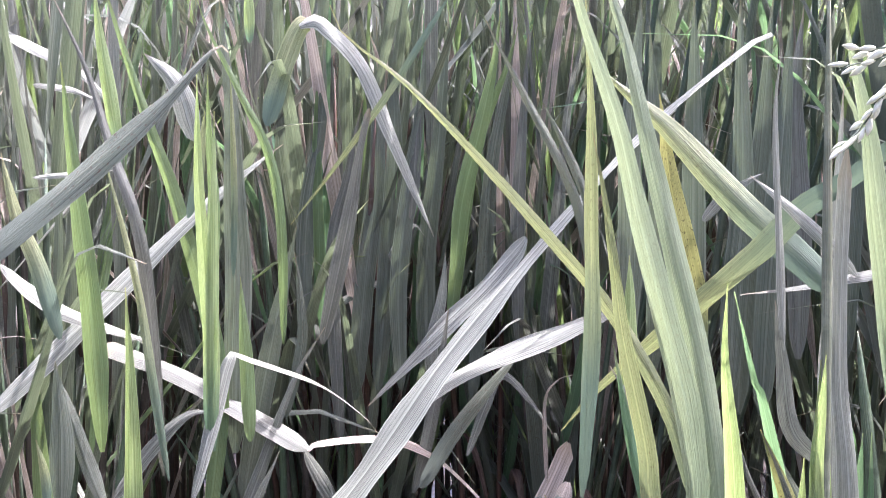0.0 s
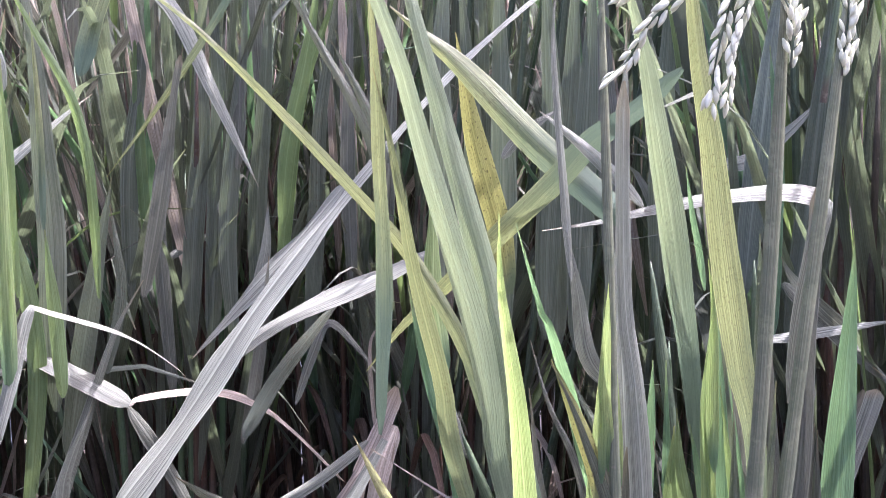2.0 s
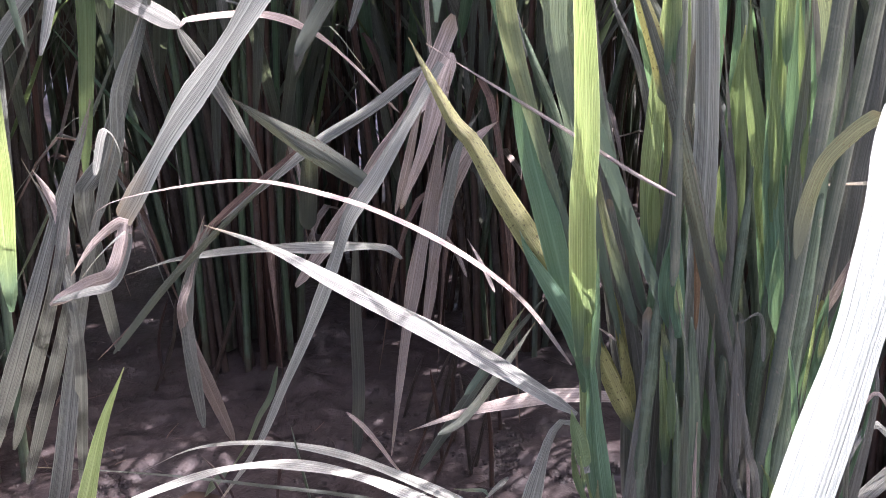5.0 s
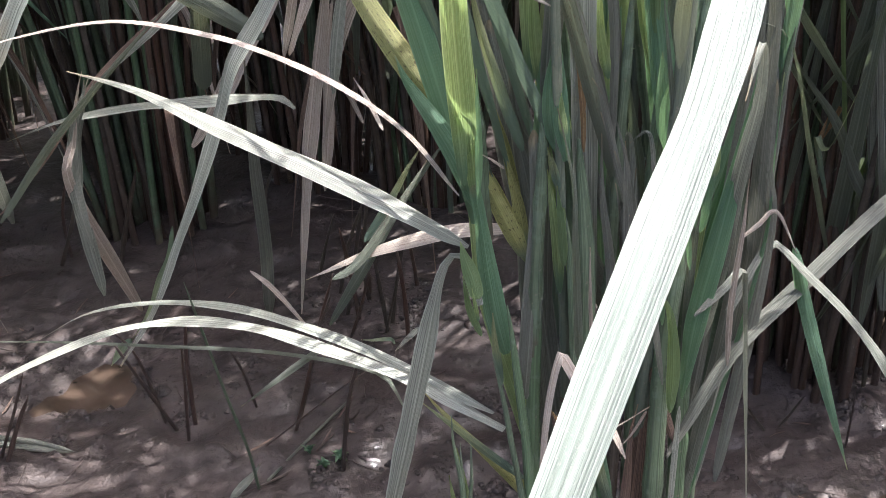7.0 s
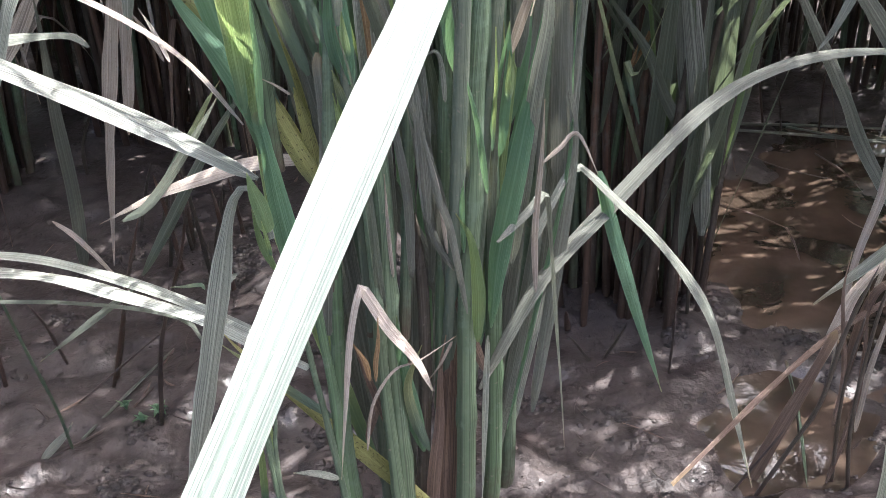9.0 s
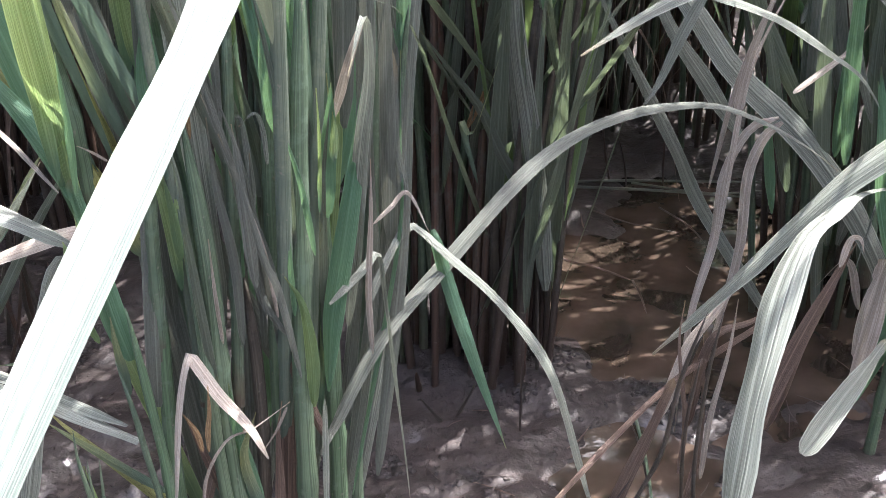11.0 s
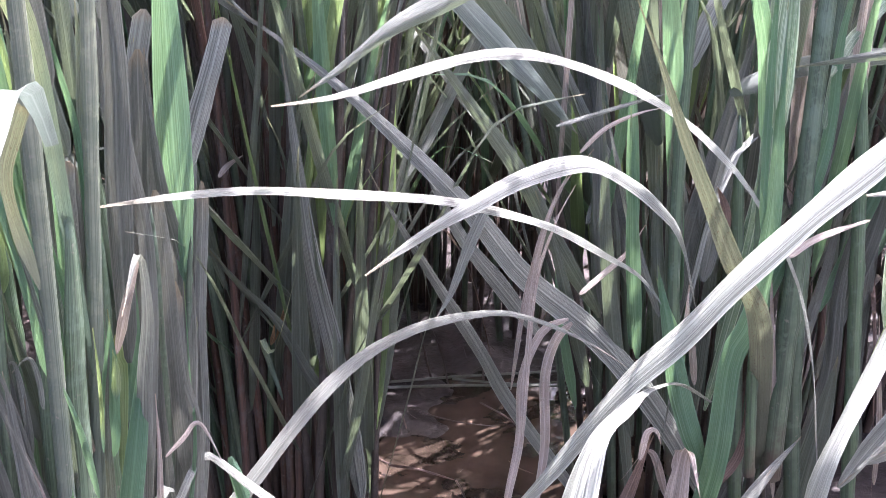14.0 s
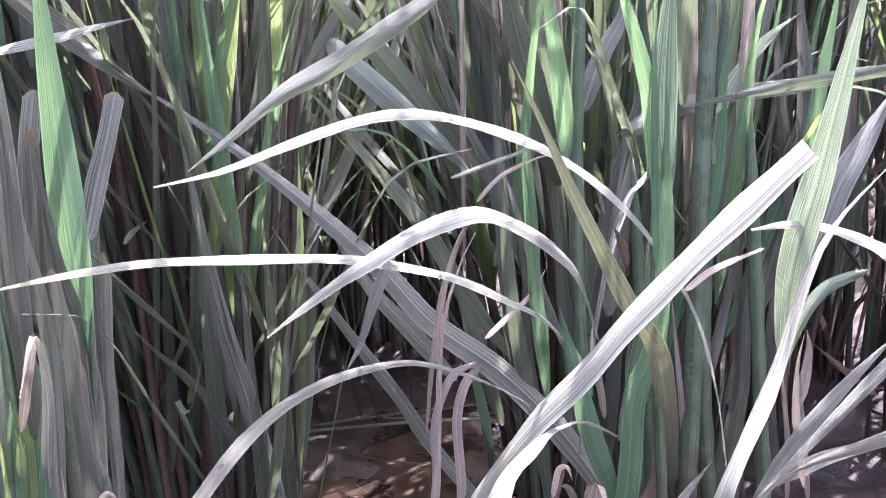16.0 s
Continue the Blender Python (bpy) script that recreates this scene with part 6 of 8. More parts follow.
# blades by the puddle, far side
leaf(G, "green", 0.0222, (0.684, 0.740, 0.329), (0.639, 0.731, 0.384), (0.589, 0.718, 0.449), (0.544, 0.707, 0.502), (0.520, 0.700, 0.531), side=(-0.77, 0.28, -0.57), foot=.8)
leaf(G, "olive", 0.0232, (0.715, 0.700, 0.346), (0.697, 0.694, 0.403), (0.680, 0.689, 0.448), (0.662, 0.683, 0.502), (0.654, 0.680, 0.530), side=(-0.83, 0.51, -0.21))
leaf(G, "fresh", 0.0130, (0.672, 0.630, 0.386), (0.669, 0.628, 0.422), (0.662, 0.625, 0.462), (0.653, 0.622, 0.508), (0.649, 0.620, 0.530), side=(-0.82, 0.58, -0.02), foot=.4)
stem(G, "green", 0.0117, (0.696, 0.640, 0.103), (0.692, 0.643, 0.225), (0.691, 0.645, 0.324), (0.695, 0.647, 0.415), (0.701, 0.649, 0.493), (0.703, 0.650, 0.527))
stem(G, "green", 0.0093, (0.705, 0.565, 0.137), (0.701, 0.567, 0.250), (0.700, 0.569, 0.330), (0.701, 0.570, 0.389))
leaf(G, "fresh", 0.0118, (0.701, 0.570, 0.377), (0.697, 0.570, 0.431), (0.687, 0.570, 0.469), (0.673, 0.570, 0.510), (0.665, 0.570, 0.534), side=(-0.77, 0.63, -0.06), foot=.7)
leaf(G, "striped", 0.0171, (0.701, 0.560, 0.387), (0.700, 0.561, 0.428), (0.703, 0.563, 0.465), (0.707, 0.564, 0.503), (0.710, 0.565, 0.530), side=(-0.77, 0.64, -0.04), foot=.5)
leaf(G, "fresh", 0.0052, (0.694, 0.560, 0.325), (0.693, 0.561, 0.381), (0.694, 0.563, 0.448), (0.696, 0.565, 0.515), side=(-0.77, 0.64, -0.03), foot=.8)
stem(G, "green", 0.0191, (0.759, 0.600, 0.101), (0.767, 0.603, 0.238), (0.772, 0.605, 0.326), (0.776, 0.607, 0.397), (0.783, 0.609, 0.488), (0.786, 0.610, 0.522))
leaf(G, "striped", 0.0072, (0.780, 0.600, 0.372), (0.793, 0.606, 0.411), (0.810, 0.610, 0.432), (0.839, 0.615, 0.452), (0.884, 0.620, 0.467), side=(-0.70, 0.70, 0.13), foot=.7)
leaf(G, "striped", 0.0060, (0.782, 0.600, 0.409), (0.805, 0.607, 0.433), (0.834, 0.613, 0.445), (0.872, 0.620, 0.464), side=(-0.61, 0.69, 0.38), foot=.7)
leaf(G, "olive", 0.0136, (0.720, 0.630, 0.398), (0.764, 0.626, 0.410), (0.820, 0.622, 0.414), (0.885, 0.618, 0.412), (0.971, 0.613, 0.413), (1.016, 0.610, 0.412), side=(-0.21, 0.44, 0.87), foot=.9, blunt=.5)
leaf(G, "fresh", 0.0143, (0.862, 0.600, 0.233), (0.876, 0.600, 0.332), (0.883, 0.600, 0.402), (0.896, 0.600, 0.468), (0.901, 0.600, 0.500), side=(-0.66, 0.75, 0.09), foot=.8)
leaf(G, "grey", 0.0217, (0.887, 0.600, 0.279), (0.908, 0.600, 0.326), (0.937, 0.600, 0.362), (0.971, 0.600, 0.402), side=(-0.58, 0.77, 0.27), foot=.6)
leaf(G, "dull", 0.0117, (0.891, 0.620, 0.343), (0.890, 0.620, 0.411), (0.882, 0.620, 0.467), (0.876, 0.620, 0.501), side=(-0.68, 0.73, -0.01))
leaf(G, "dull", 0.0108, (0.806, 0.640, 0.272), (0.825, 0.640, 0.338), (0.843, 0.640, 0.397), (0.853, 0.640, 0.426), side=(-0.68, 0.71, 0.19))
leaf(G, "dull", 0.0146, (0.727, 0.660, 0.294), (0.741, 0.660, 0.349), (0.755, 0.660, 0.395), (0.766, 0.660, 0.432), side=(-0.74, 0.65, 0.18))
leaf(G, "grey", 0.0138, (0.723, 0.680, 0.405), (0.739, 0.680, 0.441), (0.761, 0.680, 0.472), (0.769, 0.680, 0.500), side=(-0.71, 0.62, 0.32))
leaf(G, "grey", 0.0129, (0.666, 0.720, 0.286), (0.683, 0.720, 0.324), (0.662, 0.720, 0.365), (0.635, 0.720, 0.421), (0.620, 0.720, 0.472), side=(-0.73, 0.60, 0.33))
leaf(G, "pale", 0.0034, (0.728, 0.660, 0.330), (0.722, 0.660, 0.353), (0.718, 0.660, 0.371), side=(-0.81, 0.54, -0.21))
leaf(G, "straw", 0.0084, (0.856, 0.580, 0.161), (0.862, 0.580, 0.186), (0.865, 0.580, 0.210), (0.862, 0.580, 0.228), side=(-0.61, 0.78, 0.16), foot=.3)
leaf(G, "straw", 0.0043, (0.873, 0.580, 0.071), (0.865, 0.580, 0.131), (0.853, 0.580, 0.204), side=(-0.70, 0.70, -0.09), foot=.9)
leaf(G, "straw", 0.0041, (0.838, 0.570, 0.088), (0.836, 0.570, 0.139), (0.828, 0.570, 0.191), (0.822, 0.570, 0.234), side=(-0.69, 0.73, -0.01), foot=.9)
leaf(G, "brown", 0.0061, (0.996, 0.620, 0.117), (0.947, 0.611, 0.156), (0.892, 0.600, 0.201), side=(-0.63, 0.22, -0.74), foot=.9)
leaf(G, "straw", 0.0049, (0.680, 0.600, 0.199), (0.676, 0.600, 0.227), (0.670, 0.600, 0.256), (0.670, 0.600, 0.277), side=(-0.82, 0.56, -0.11), foot=.8)
leaf(G, "brown", 0.0064, (0.701, 0.600, 0.312), (0.696, 0.600, 0.330), (0.689, 0.600, 0.344), side=(-0.81, 0.54, -0.22))
leaf(G, "ochre", 0.0070, (0.749, 0.660, 0.275), (0.744, 0.660, 0.288), (0.736, 0.660, 0.294), side=(-0.81, 0.48, -0.34))
leaf(G, "dull", 0.0125, (0.889, 0.680, 0.200), (0.874, 0.680, 0.250), (0.878, 0.680, 0.319), (0.900, 0.680, 0.391), side=(-0.76, 0.61, -0.22))
leaf(G, "green", 0.0148, (0.882, 0.680, 0.018), (0.884, 0.680, 0.159), (0.884, 0.680, 0.243), (0.894, 0.680, 0.316), side=(-0.71, 0.70, 0.01))
leaf(G, "dull", 0.0127, (0.968, 0.700, -0.022), (0.947, 0.700, 0.099), (0.952, 0.700, 0.210), (0.963, 0.700, 0.313), side=(-0.73, 0.67, -0.13))
leaf(G, "grey", 0.0135, (0.789, 0.560, 0.105), (0.816, 0.548, 0.151), (0.847, 0.535, 0.194), (0.892, 0.520, 0.238), side=(-0.41, 0.80, 0.45), foot=.5)
leaf(G, "grey", 0.0115, (0.815, 0.560, 0.118), (0.853, 0.553, 0.129), (0.890, 0.547, 0.130), (0.935, 0.540, 0.126), side=(-0.08, 0.68, 0.73), foot=.4)
leaf(G, "straw", 0.0040, (0.594, 0.620, 0.278), (0.618, 0.627, 0.286), (0.641, 0.633, 0.295), (0.661, 0.640, 0.310), side=(-0.42, 0.60, 0.68), foot=.8)
leaf(G, "straw", 0.0031, (0.768, 0.620, 0.271), (0.792, 0.612, 0.284), (0.809, 0.606, 0.291), (0.829, 0.600, 0.297), side=(-0.22, 0.59, 0.77), foot=.8)
leaf(M, "grey", 0.0123, (0.302, 0.660, 0.355), (0.316, 0.664, 0.406), (0.325, 0.667, 0.448), (0.334, 0.670, 0.482), side=(-0.94, 0.23, 0.24), blunt=.9, foot=.8)
leaf(M, "grey", 0.0126, (0.349, 0.670, 0.388), (0.361, 0.674, 0.419), (0.373, 0.677, 0.448), (0.382, 0.680, 0.472), side=(-0.90, 0.29, 0.32), blunt=.9, foot=.8)
leaf(M, "dull", 0.0138, (0.313, 0.650, 0.233), (0.316, 0.653, 0.303), (0.320, 0.656, 0.373), (0.323, 0.658, 0.430), (0.326, 0.660, 0.462), side=(-0.98, 0.18, 0.04), blunt=.7)
leaf(M, "fresh", 0.0078, (0.285, 0.600, 0.268), (0.293, 0.600, 0.304), (0.297, 0.600, 0.330), (0.299, 0.600, 0.350), side=(-0.95, 0.24, 0.20), foot=.4)

# blades of the upper part
leaf(M, "young", 0.0107, (0.181, 0.585, 0.356), (0.180, 0.584, 0.403), (0.181, 0.582, 0.445), (0.182, 0.581, 0.482), (0.182, 0.580, 0.512), side=(-0.98, 0.21, -0.03), foot=.5, peak=.4)
leaf(M, "young", 0.0094, (0.201, 0.590, 0.314), (0.201, 0.590, 0.353), (0.202, 0.590, 0.383), (0.203, 0.590, 0.416), side=(-0.97, 0.25, 0.00), foot=.5)
leaf(M, "young", 0.0054, (0.216, 0.560, 0.367), (0.212, 0.560, 0.387), (0.210, 0.560, 0.403), side=(-0.96, 0.19, -0.20), foot=.3)
leaf(M, "young", 0.0043, (0.177, 0.548, 0.472), (0.177, 0.547, 0.509), (0.177, 0.546, 0.542), (0.177, 0.545, 0.571), side=(-0.97, 0.23, 0.00), foot=.7)
leaf(M, "meadow", 0.0074, (0.239, 0.560, 0.389), (0.234, 0.556, 0.465), (0.231, 0.554, 0.509), (0.233, 0.552, 0.551), (0.229, 0.550, 0.583), side=(-0.95, 0.31, -0.04), foot=.6)
leaf(M, "meadow", 0.0109, (0.245, 0.575, 0.355), (0.238, 0.573, 0.402), (0.231, 0.572, 0.435), (0.224, 0.571, 0.469), (0.221, 0.570, 0.502), side=(-0.96, 0.26, -0.13), foot=.5)
leaf(M, "meadow", 0.0044, (0.254, 0.560, 0.408), (0.249, 0.560, 0.451), (0.244, 0.560, 0.487), (0.240, 0.560, 0.516), side=(-0.95, 0.30, -0.11), foot=.6)
leaf(M, "young", 0.0035, (0.238, 0.555, 0.441), (0.234, 0.555, 0.477), (0.231, 0.555, 0.509), side=(-0.95, 0.29, -0.10), foot=.3)
leaf(M, "dull", 0.0132, (0.291, 0.600, 0.305), (0.295, 0.600, 0.396), (0.300, 0.600, 0.458), (0.302, 0.600, 0.517), (0.304, 0.600, 0.582), (0.304, 0.600, 0.610), side=(-0.92, 0.40, 0.04), foot=.7, blunt=.6)
leaf(M, "dull", 0.0168, (0.182, 0.620, 0.298), (0.171, 0.620, 0.350), (0.164, 0.620, 0.392), (0.156, 0.620, 0.433), side=(-0.98, 0.10, -0.19), foot=.7)
leaf(M, "spotted", 0.0089, (0.180, 0.555, 0.455), (0.174, 0.557, 0.481), (0.167, 0.558, 0.501), (0.159, 0.559, 0.521), (0.154, 0.560, 0.533), side=(-0.96, 0.15, -0.23), foot=.8)
leaf(M, "dull", 0.0092, (0.222, 0.585, 0.316), (0.215, 0.585, 0.358), (0.201, 0.585, 0.412), (0.190, 0.585, 0.457), (0.182, 0.585, 0.481), side=(-0.97, 0.19, -0.16), foot=.8)
leaf(M, "dull", 0.0059, (0.185, 0.570, 0.353), (0.188, 0.570, 0.399), (0.190, 0.570, 0.437), (0.192, 0.570, 0.467), side=(-0.96, 0.26, 0.05), foot=.8)
leaf(M, "dull", 0.0047, (0.219, 0.560, 0.330), (0.219, 0.564, 0.394), (0.212, 0.567, 0.437), (0.204, 0.570, 0.476), side=(-0.96, 0.28, -0.03))
leaf(M, "meadow", 0.0125, (0.232, 0.600, 0.357), (0.230, 0.600, 0.398), (0.228, 0.600, 0.444), (0.229, 0.600, 0.482), side=(-0.96, 0.28, -0.04), foot=.8)
leaf(M, "green", 0.0104, (0.273, 0.600, 0.423), (0.264, 0.600, 0.466), (0.256, 0.600, 0.521), (0.249, 0.600, 0.577), (0.245, 0.600, 0.610), side=(-0.94, 0.27, -0.21), foot=.8)
leaf(M, "green", 0.0081, (0.281, 0.610, 0.449), (0.280, 0.610, 0.494), (0.279, 0.610, 0.540), (0.277, 0.610, 0.584), side=(-0.94, 0.35, -0.01), foot=.8)
leaf(M, "ochre", 0.0036, (0.204, 0.560, 0.351), (0.202, 0.564, 0.375), (0.198, 0.568, 0.396), (0.193, 0.570, 0.405), side=(-0.97, 0.20, -0.14))
leaf(M, "lime", 0.0060, (0.174, 0.570, 0.327), (0.163, 0.570, 0.361), (0.153, 0.570, 0.397), (0.148, 0.570, 0.426), side=(-0.96, 0.05, -0.29), foot=.8)
leaf(M, "grey", 0.0059, (0.117, 0.600, 0.469), (0.107, 0.607, 0.498), (0.098, 0.615, 0.533), (0.089, 0.620, 0.550), side=(-0.95, 0.01, -0.33))
leaf(M, "grey", 0.0101, (0.209, 0.620, 0.493), (0.186, 0.614, 0.516), (0.177, 0.607, 0.557), (0.170, 0.600, 0.589), side=(-0.73, 0.01, -0.69), foot=.7)
leaf(R, "grey", 0.0094, (0.382, 0.720, 0.497), (0.358, 0.713, 0.517), (0.335, 0.705, 0.539), (0.325, 0.700, 0.554), side=(-0.66, 0.15, -0.73), foot=.9)
leaf(L, "olive", 0.0109, (-0.015, 0.780, 0.426), (0.008, 0.794, 0.461), (0.036, 0.809, 0.493), (0.060, 0.820, 0.518), side=(-0.84, 0.09, 0.53), foot=.7)
leaf(L, "dull", 0.0098, (-0.022, 0.860, 0.394), (-0.012, 0.855, 0.434), (-0.003, 0.848, 0.486), (0.004, 0.840, 0.539), side=(-0.97, -0.00, 0.25))
leaf(L, "straw", 0.0032, (0.076, 0.840, 0.410), (0.074, 0.840, 0.469), (0.083, 0.840, 0.486), (0.094, 0.840, 0.490), side=(-1.00, 0.02, -0.03), foot=.8)
leaf(L, "straw", 0.0064, (0.047, 0.800, 0.303), (0.056, 0.800, 0.338), (0.064, 0.800, 0.372), (0.073, 0.800, 0.401), side=(-0.96, 0.11, 0.24), foot=.3)
leaf(L, "straw", 0.0084, (0.066, 0.820, 0.190), (0.074, 0.820, 0.247), (0.078, 0.820, 0.303), (0.087, 0.820, 0.347), side=(-0.99, 0.09, 0.13), foot=.4)
leaf(L, "pale", 0.0089, (0.079, 0.800, 0.275), (0.086, 0.800, 0.320), (0.094, 0.800, 0.354), (0.109, 0.800, 0.379), side=(-0.98, 0.11, 0.15), foot=.4)
leaf(L, "grey", 0.0089, (-0.119, 0.840, 0.187), (-0.113, 0.840, 0.235), (-0.103, 0.840, 0.263), (-0.097, 0.840, 0.286), side=(-0.98, -0.13, 0.12), foot=.5)
leaf(L, "green", 0.0171, (-0.153, 0.880, 0.382), (-0.141, 0.880, 0.447), (-0.125, 0.880, 0.523), (-0.114, 0.880, 0.571), (-0.109, 0.880, 0.594), side=(-0.97, -0.17, 0.18), foot=.7)
leaf(W, "meadow", 0.0097, (-0.127, 0.760, 0.465), (-0.128, 0.760, 0.512), (-0.130, 0.760, 0.551), (-0.131, 0.760, 0.575), side=(-0.97, -0.23, -0.02), foot=.6)
leaf(W, "grey", 0.0098, (-0.150, 0.740, 0.328), (-0.130, 0.740, 0.383), (-0.125, 0.740, 0.418), (-0.105, 0.740, 0.465), side=(-0.94, -0.11, 0.33), foot=.5)
leaf(W, "straw", 0.0074, (-0.160, 0.700, 0.323), (-0.161, 0.700, 0.350), (-0.166, 0.700, 0.366), (-0.173, 0.700, 0.381), side=(-0.95, -0.30, -0.02), foot=.4)
leaf(L, "olive", 0.0083, (-0.117, 0.860, 0.452), (-0.104, 0.860, 0.509), (-0.105, 0.860, 0.549), (-0.108, 0.860, 0.576), side=(-0.97, -0.14, 0.21))

# blades over the puddle
stem(M, "green", 0.0081, (0.197, 0.565, 0.167), (0.200, 0.570, 0.266), (0.198, 0.574, 0.334), (0.199, 0.577, 0.385), (0.202, 0.580, 0.422))
stem(M, "green", 0.0073, (0.213, 0.555, 0.169), (0.219, 0.559, 0.250), (0.223, 0.564, 0.318), (0.227, 0.567, 0.373), (0.230, 0.570, 0.416))
leaf(M, "dull", 0.0110, (0.170, 0.550, 0.182), (0.177, 0.555, 0.263), (0.179, 0.558, 0.308), (0.178, 0.560, 0.343), side=(-0.99, 0.08, 0.09), blunt=.6, foot=.8)
leaf(M, "dull", 0.0053, (0.232, 0.560, 0.215), (0.229, 0.567, 0.270), (0.225, 0.574, 0.317), (0.210, 0.580, 0.353), side=(-0.99, 0.09, -0.05))
leaf(M, "fresh", 0.0089, (0.254, 0.590, 0.308), (0.250, 0.594, 0.351), (0.245, 0.598, 0.381), (0.243, 0.600, 0.404), side=(-0.99, 0.11, -0.09), foot=.5)
leaf(M, "young", 0.0035, (0.194, 0.565, 0.236), (0.194, 0.571, 0.280), (0.194, 0.576, 0.318), (0.193, 0.580, 0.347), side=(-1.00, 0.05, -0.01), foot=.6)
leaf(M, "young", 0.0029, (0.246, 0.560, 0.205), (0.248, 0.564, 0.271), (0.250, 0.568, 0.321), (0.252, 0.570, 0.347), side=(-0.99, 0.16, 0.03), foot=.6)
leaf(M, "green", 0.0133, (0.291, 0.660, 0.238), (0.297, 0.660, 0.301), (0.305, 0.660, 0.362), (0.311, 0.660, 0.410), (0.314, 0.660, 0.435), side=(-0.97, 0.23, 0.09), foot=.8)
leaf(M, "dull", 0.0117, (0.315, 0.670, 0.119), (0.320, 0.670, 0.228), (0.325, 0.670, 0.321), (0.330, 0.670, 0.386), (0.332, 0.670, 0.425), side=(-0.97, 0.25, 0.04), foot=.9, blunt=.9)
leaf(M, "green", 0.0112, (0.268, 0.670, 0.312), (0.267, 0.670, 0.361), (0.270, 0.670, 0.399), (0.272, 0.670, 0.430), side=(-0.99, 0.15, -0.03), foot=.8)
leaf(M, "lime", 0.0049, (0.157, 0.550, 0.193), (0.154, 0.550, 0.222), (0.153, 0.550, 0.242), side=(-0.99, -0.07, -0.09))
leaf(R, "grey", 0.0117, (0.471, 0.735, 0.138), (0.453, 0.734, 0.226), (0.444, 0.732, 0.304), (0.438, 0.731, 0.367), (0.435, 0.730, 0.405), side=(-0.94, 0.29, -0.18), foot=.7)
leaf(G, "brown", 0.0120, (0.585, 0.585, 0.036), (0.598, 0.583, 0.100), (0.616, 0.581, 0.147), (0.629, 0.580, 0.184), side=(-0.71, 0.68, 0.17), foot=.6)
leaf(G, "brown", 0.0070, (0.530, 0.600, 0.042), (0.534, 0.590, 0.118), (0.561, 0.585, 0.132), (0.587, 0.580, 0.146), side=(-0.80, 0.59, 0.11), foot=.8)
leaf(G, "straw", 0.0094, (0.623, 0.550, 0.109), (0.624, 0.550, 0.153), (0.631, 0.550, 0.185), side=(-0.75, 0.66, 0.02), foot=.8, blunt=.5)
leaf(G, "grey", 0.0094, (0.673, 0.560, 0.080), (0.698, 0.564, 0.109), (0.727, 0.567, 0.133), (0.757, 0.570, 0.152), side=(-0.51, 0.78, 0.36), foot=.7)
leaf(G, "green", 0.0118, (0.657, 0.640, 0.144), (0.639, 0.640, 0.221), (0.628, 0.640, 0.306), (0.625, 0.640, 0.361), (0.623, 0.640, 0.397), side=(-0.83, 0.52, -0.20), foot=.7)
leaf(G, "green", 0.0094, (0.630, 0.660, 0.183), (0.613, 0.660, 0.248), (0.597, 0.660, 0.304), (0.583, 0.660, 0.341), side=(-0.85, 0.47, -0.23), foot=.7)
leaf(G, "fresh", 0.0099, (0.644, 0.620, 0.219), (0.637, 0.620, 0.291), (0.633, 0.620, 0.357), (0.630, 0.620, 0.401), side=(-0.81, 0.59, -0.08), foot=.6)
leaf(G, "straw", 0.0038, (0.550, 0.620, 0.178), (0.565, 0.631, 0.279), (0.585, 0.637, 0.325), (0.602, 0.640, 0.348), side=(-0.83, 0.56, 0.06), foot=.8)
leaf(G, "grey", 0.0076, (0.549, 0.660, 0.342), (0.533, 0.660, 0.313), (0.518, 0.660, 0.280), (0.505, 0.660, 0.262), side=(-0.73, 0.56, 0.39), foot=.7)

# stalks and blades over the mud
leaf(M, "dull", 0.0171, (0.184, 0.605, 0.248), (0.176, 0.605, 0.300), (0.167, 0.605, 0.351), (0.160, 0.605, 0.398), (0.158, 0.605, 0.416), side=(-0.98, 0.08, -0.16), foot=.6, blunt=.7)
leaf(M, "fresh", 0.0122, (0.199, 0.575, 0.308), (0.196, 0.574, 0.339), (0.193, 0.572, 0.371), (0.192, 0.571, 0.406), (0.192, 0.570, 0.424), side=(-0.98, 0.16, -0.11), foot=.4, peak=.3)
leaf(M, "young", 0.0053, (0.198, 0.568, 0.325), (0.195, 0.566, 0.348), (0.192, 0.565, 0.370), side=(-0.98, 0.15, -0.14), foot=.4)
leaf(M, "young", 0.0081, (0.219, 0.575, 0.345), (0.215, 0.575, 0.371), (0.214, 0.575, 0.392), (0.214, 0.575, 0.415), side=(-0.97, 0.17, -0.16), foot=.5)
leaf(M, "young", 0.0069, (0.185, 0.580, 0.359), (0.183, 0.580, 0.381), (0.182, 0.580, 0.401), (0.183, 0.580, 0.421), side=(-0.98, 0.15, -0.09), foot=.6)
leaf(M, "fresh", 0.0124, (0.259, 0.580, 0.317), (0.251, 0.577, 0.351), (0.246, 0.573, 0.384), (0.242, 0.570, 0.414), side=(-0.96, 0.21, -0.19), foot=.4)
leaf(M, "young", 0.0058, (0.190, 0.550, 0.250), (0.188, 0.550, 0.282), (0.185, 0.550, 0.309), (0.183, 0.550, 0.325), side=(-0.98, 0.15, -0.08), foot=.5)
leaf(M, "meadow", 0.0047, (0.191, 0.545, 0.270), (0.190, 0.547, 0.293), (0.188, 0.550, 0.315), side=(-0.98, 0.16, -0.08), foot=.6)
leaf(M, "ochre", 0.0028, (0.204, 0.560, 0.328), (0.203, 0.560, 0.353), (0.199, 0.560, 0.386), (0.192, 0.560, 0.407), side=(-0.98, 0.21, -0.04), foot=.7)
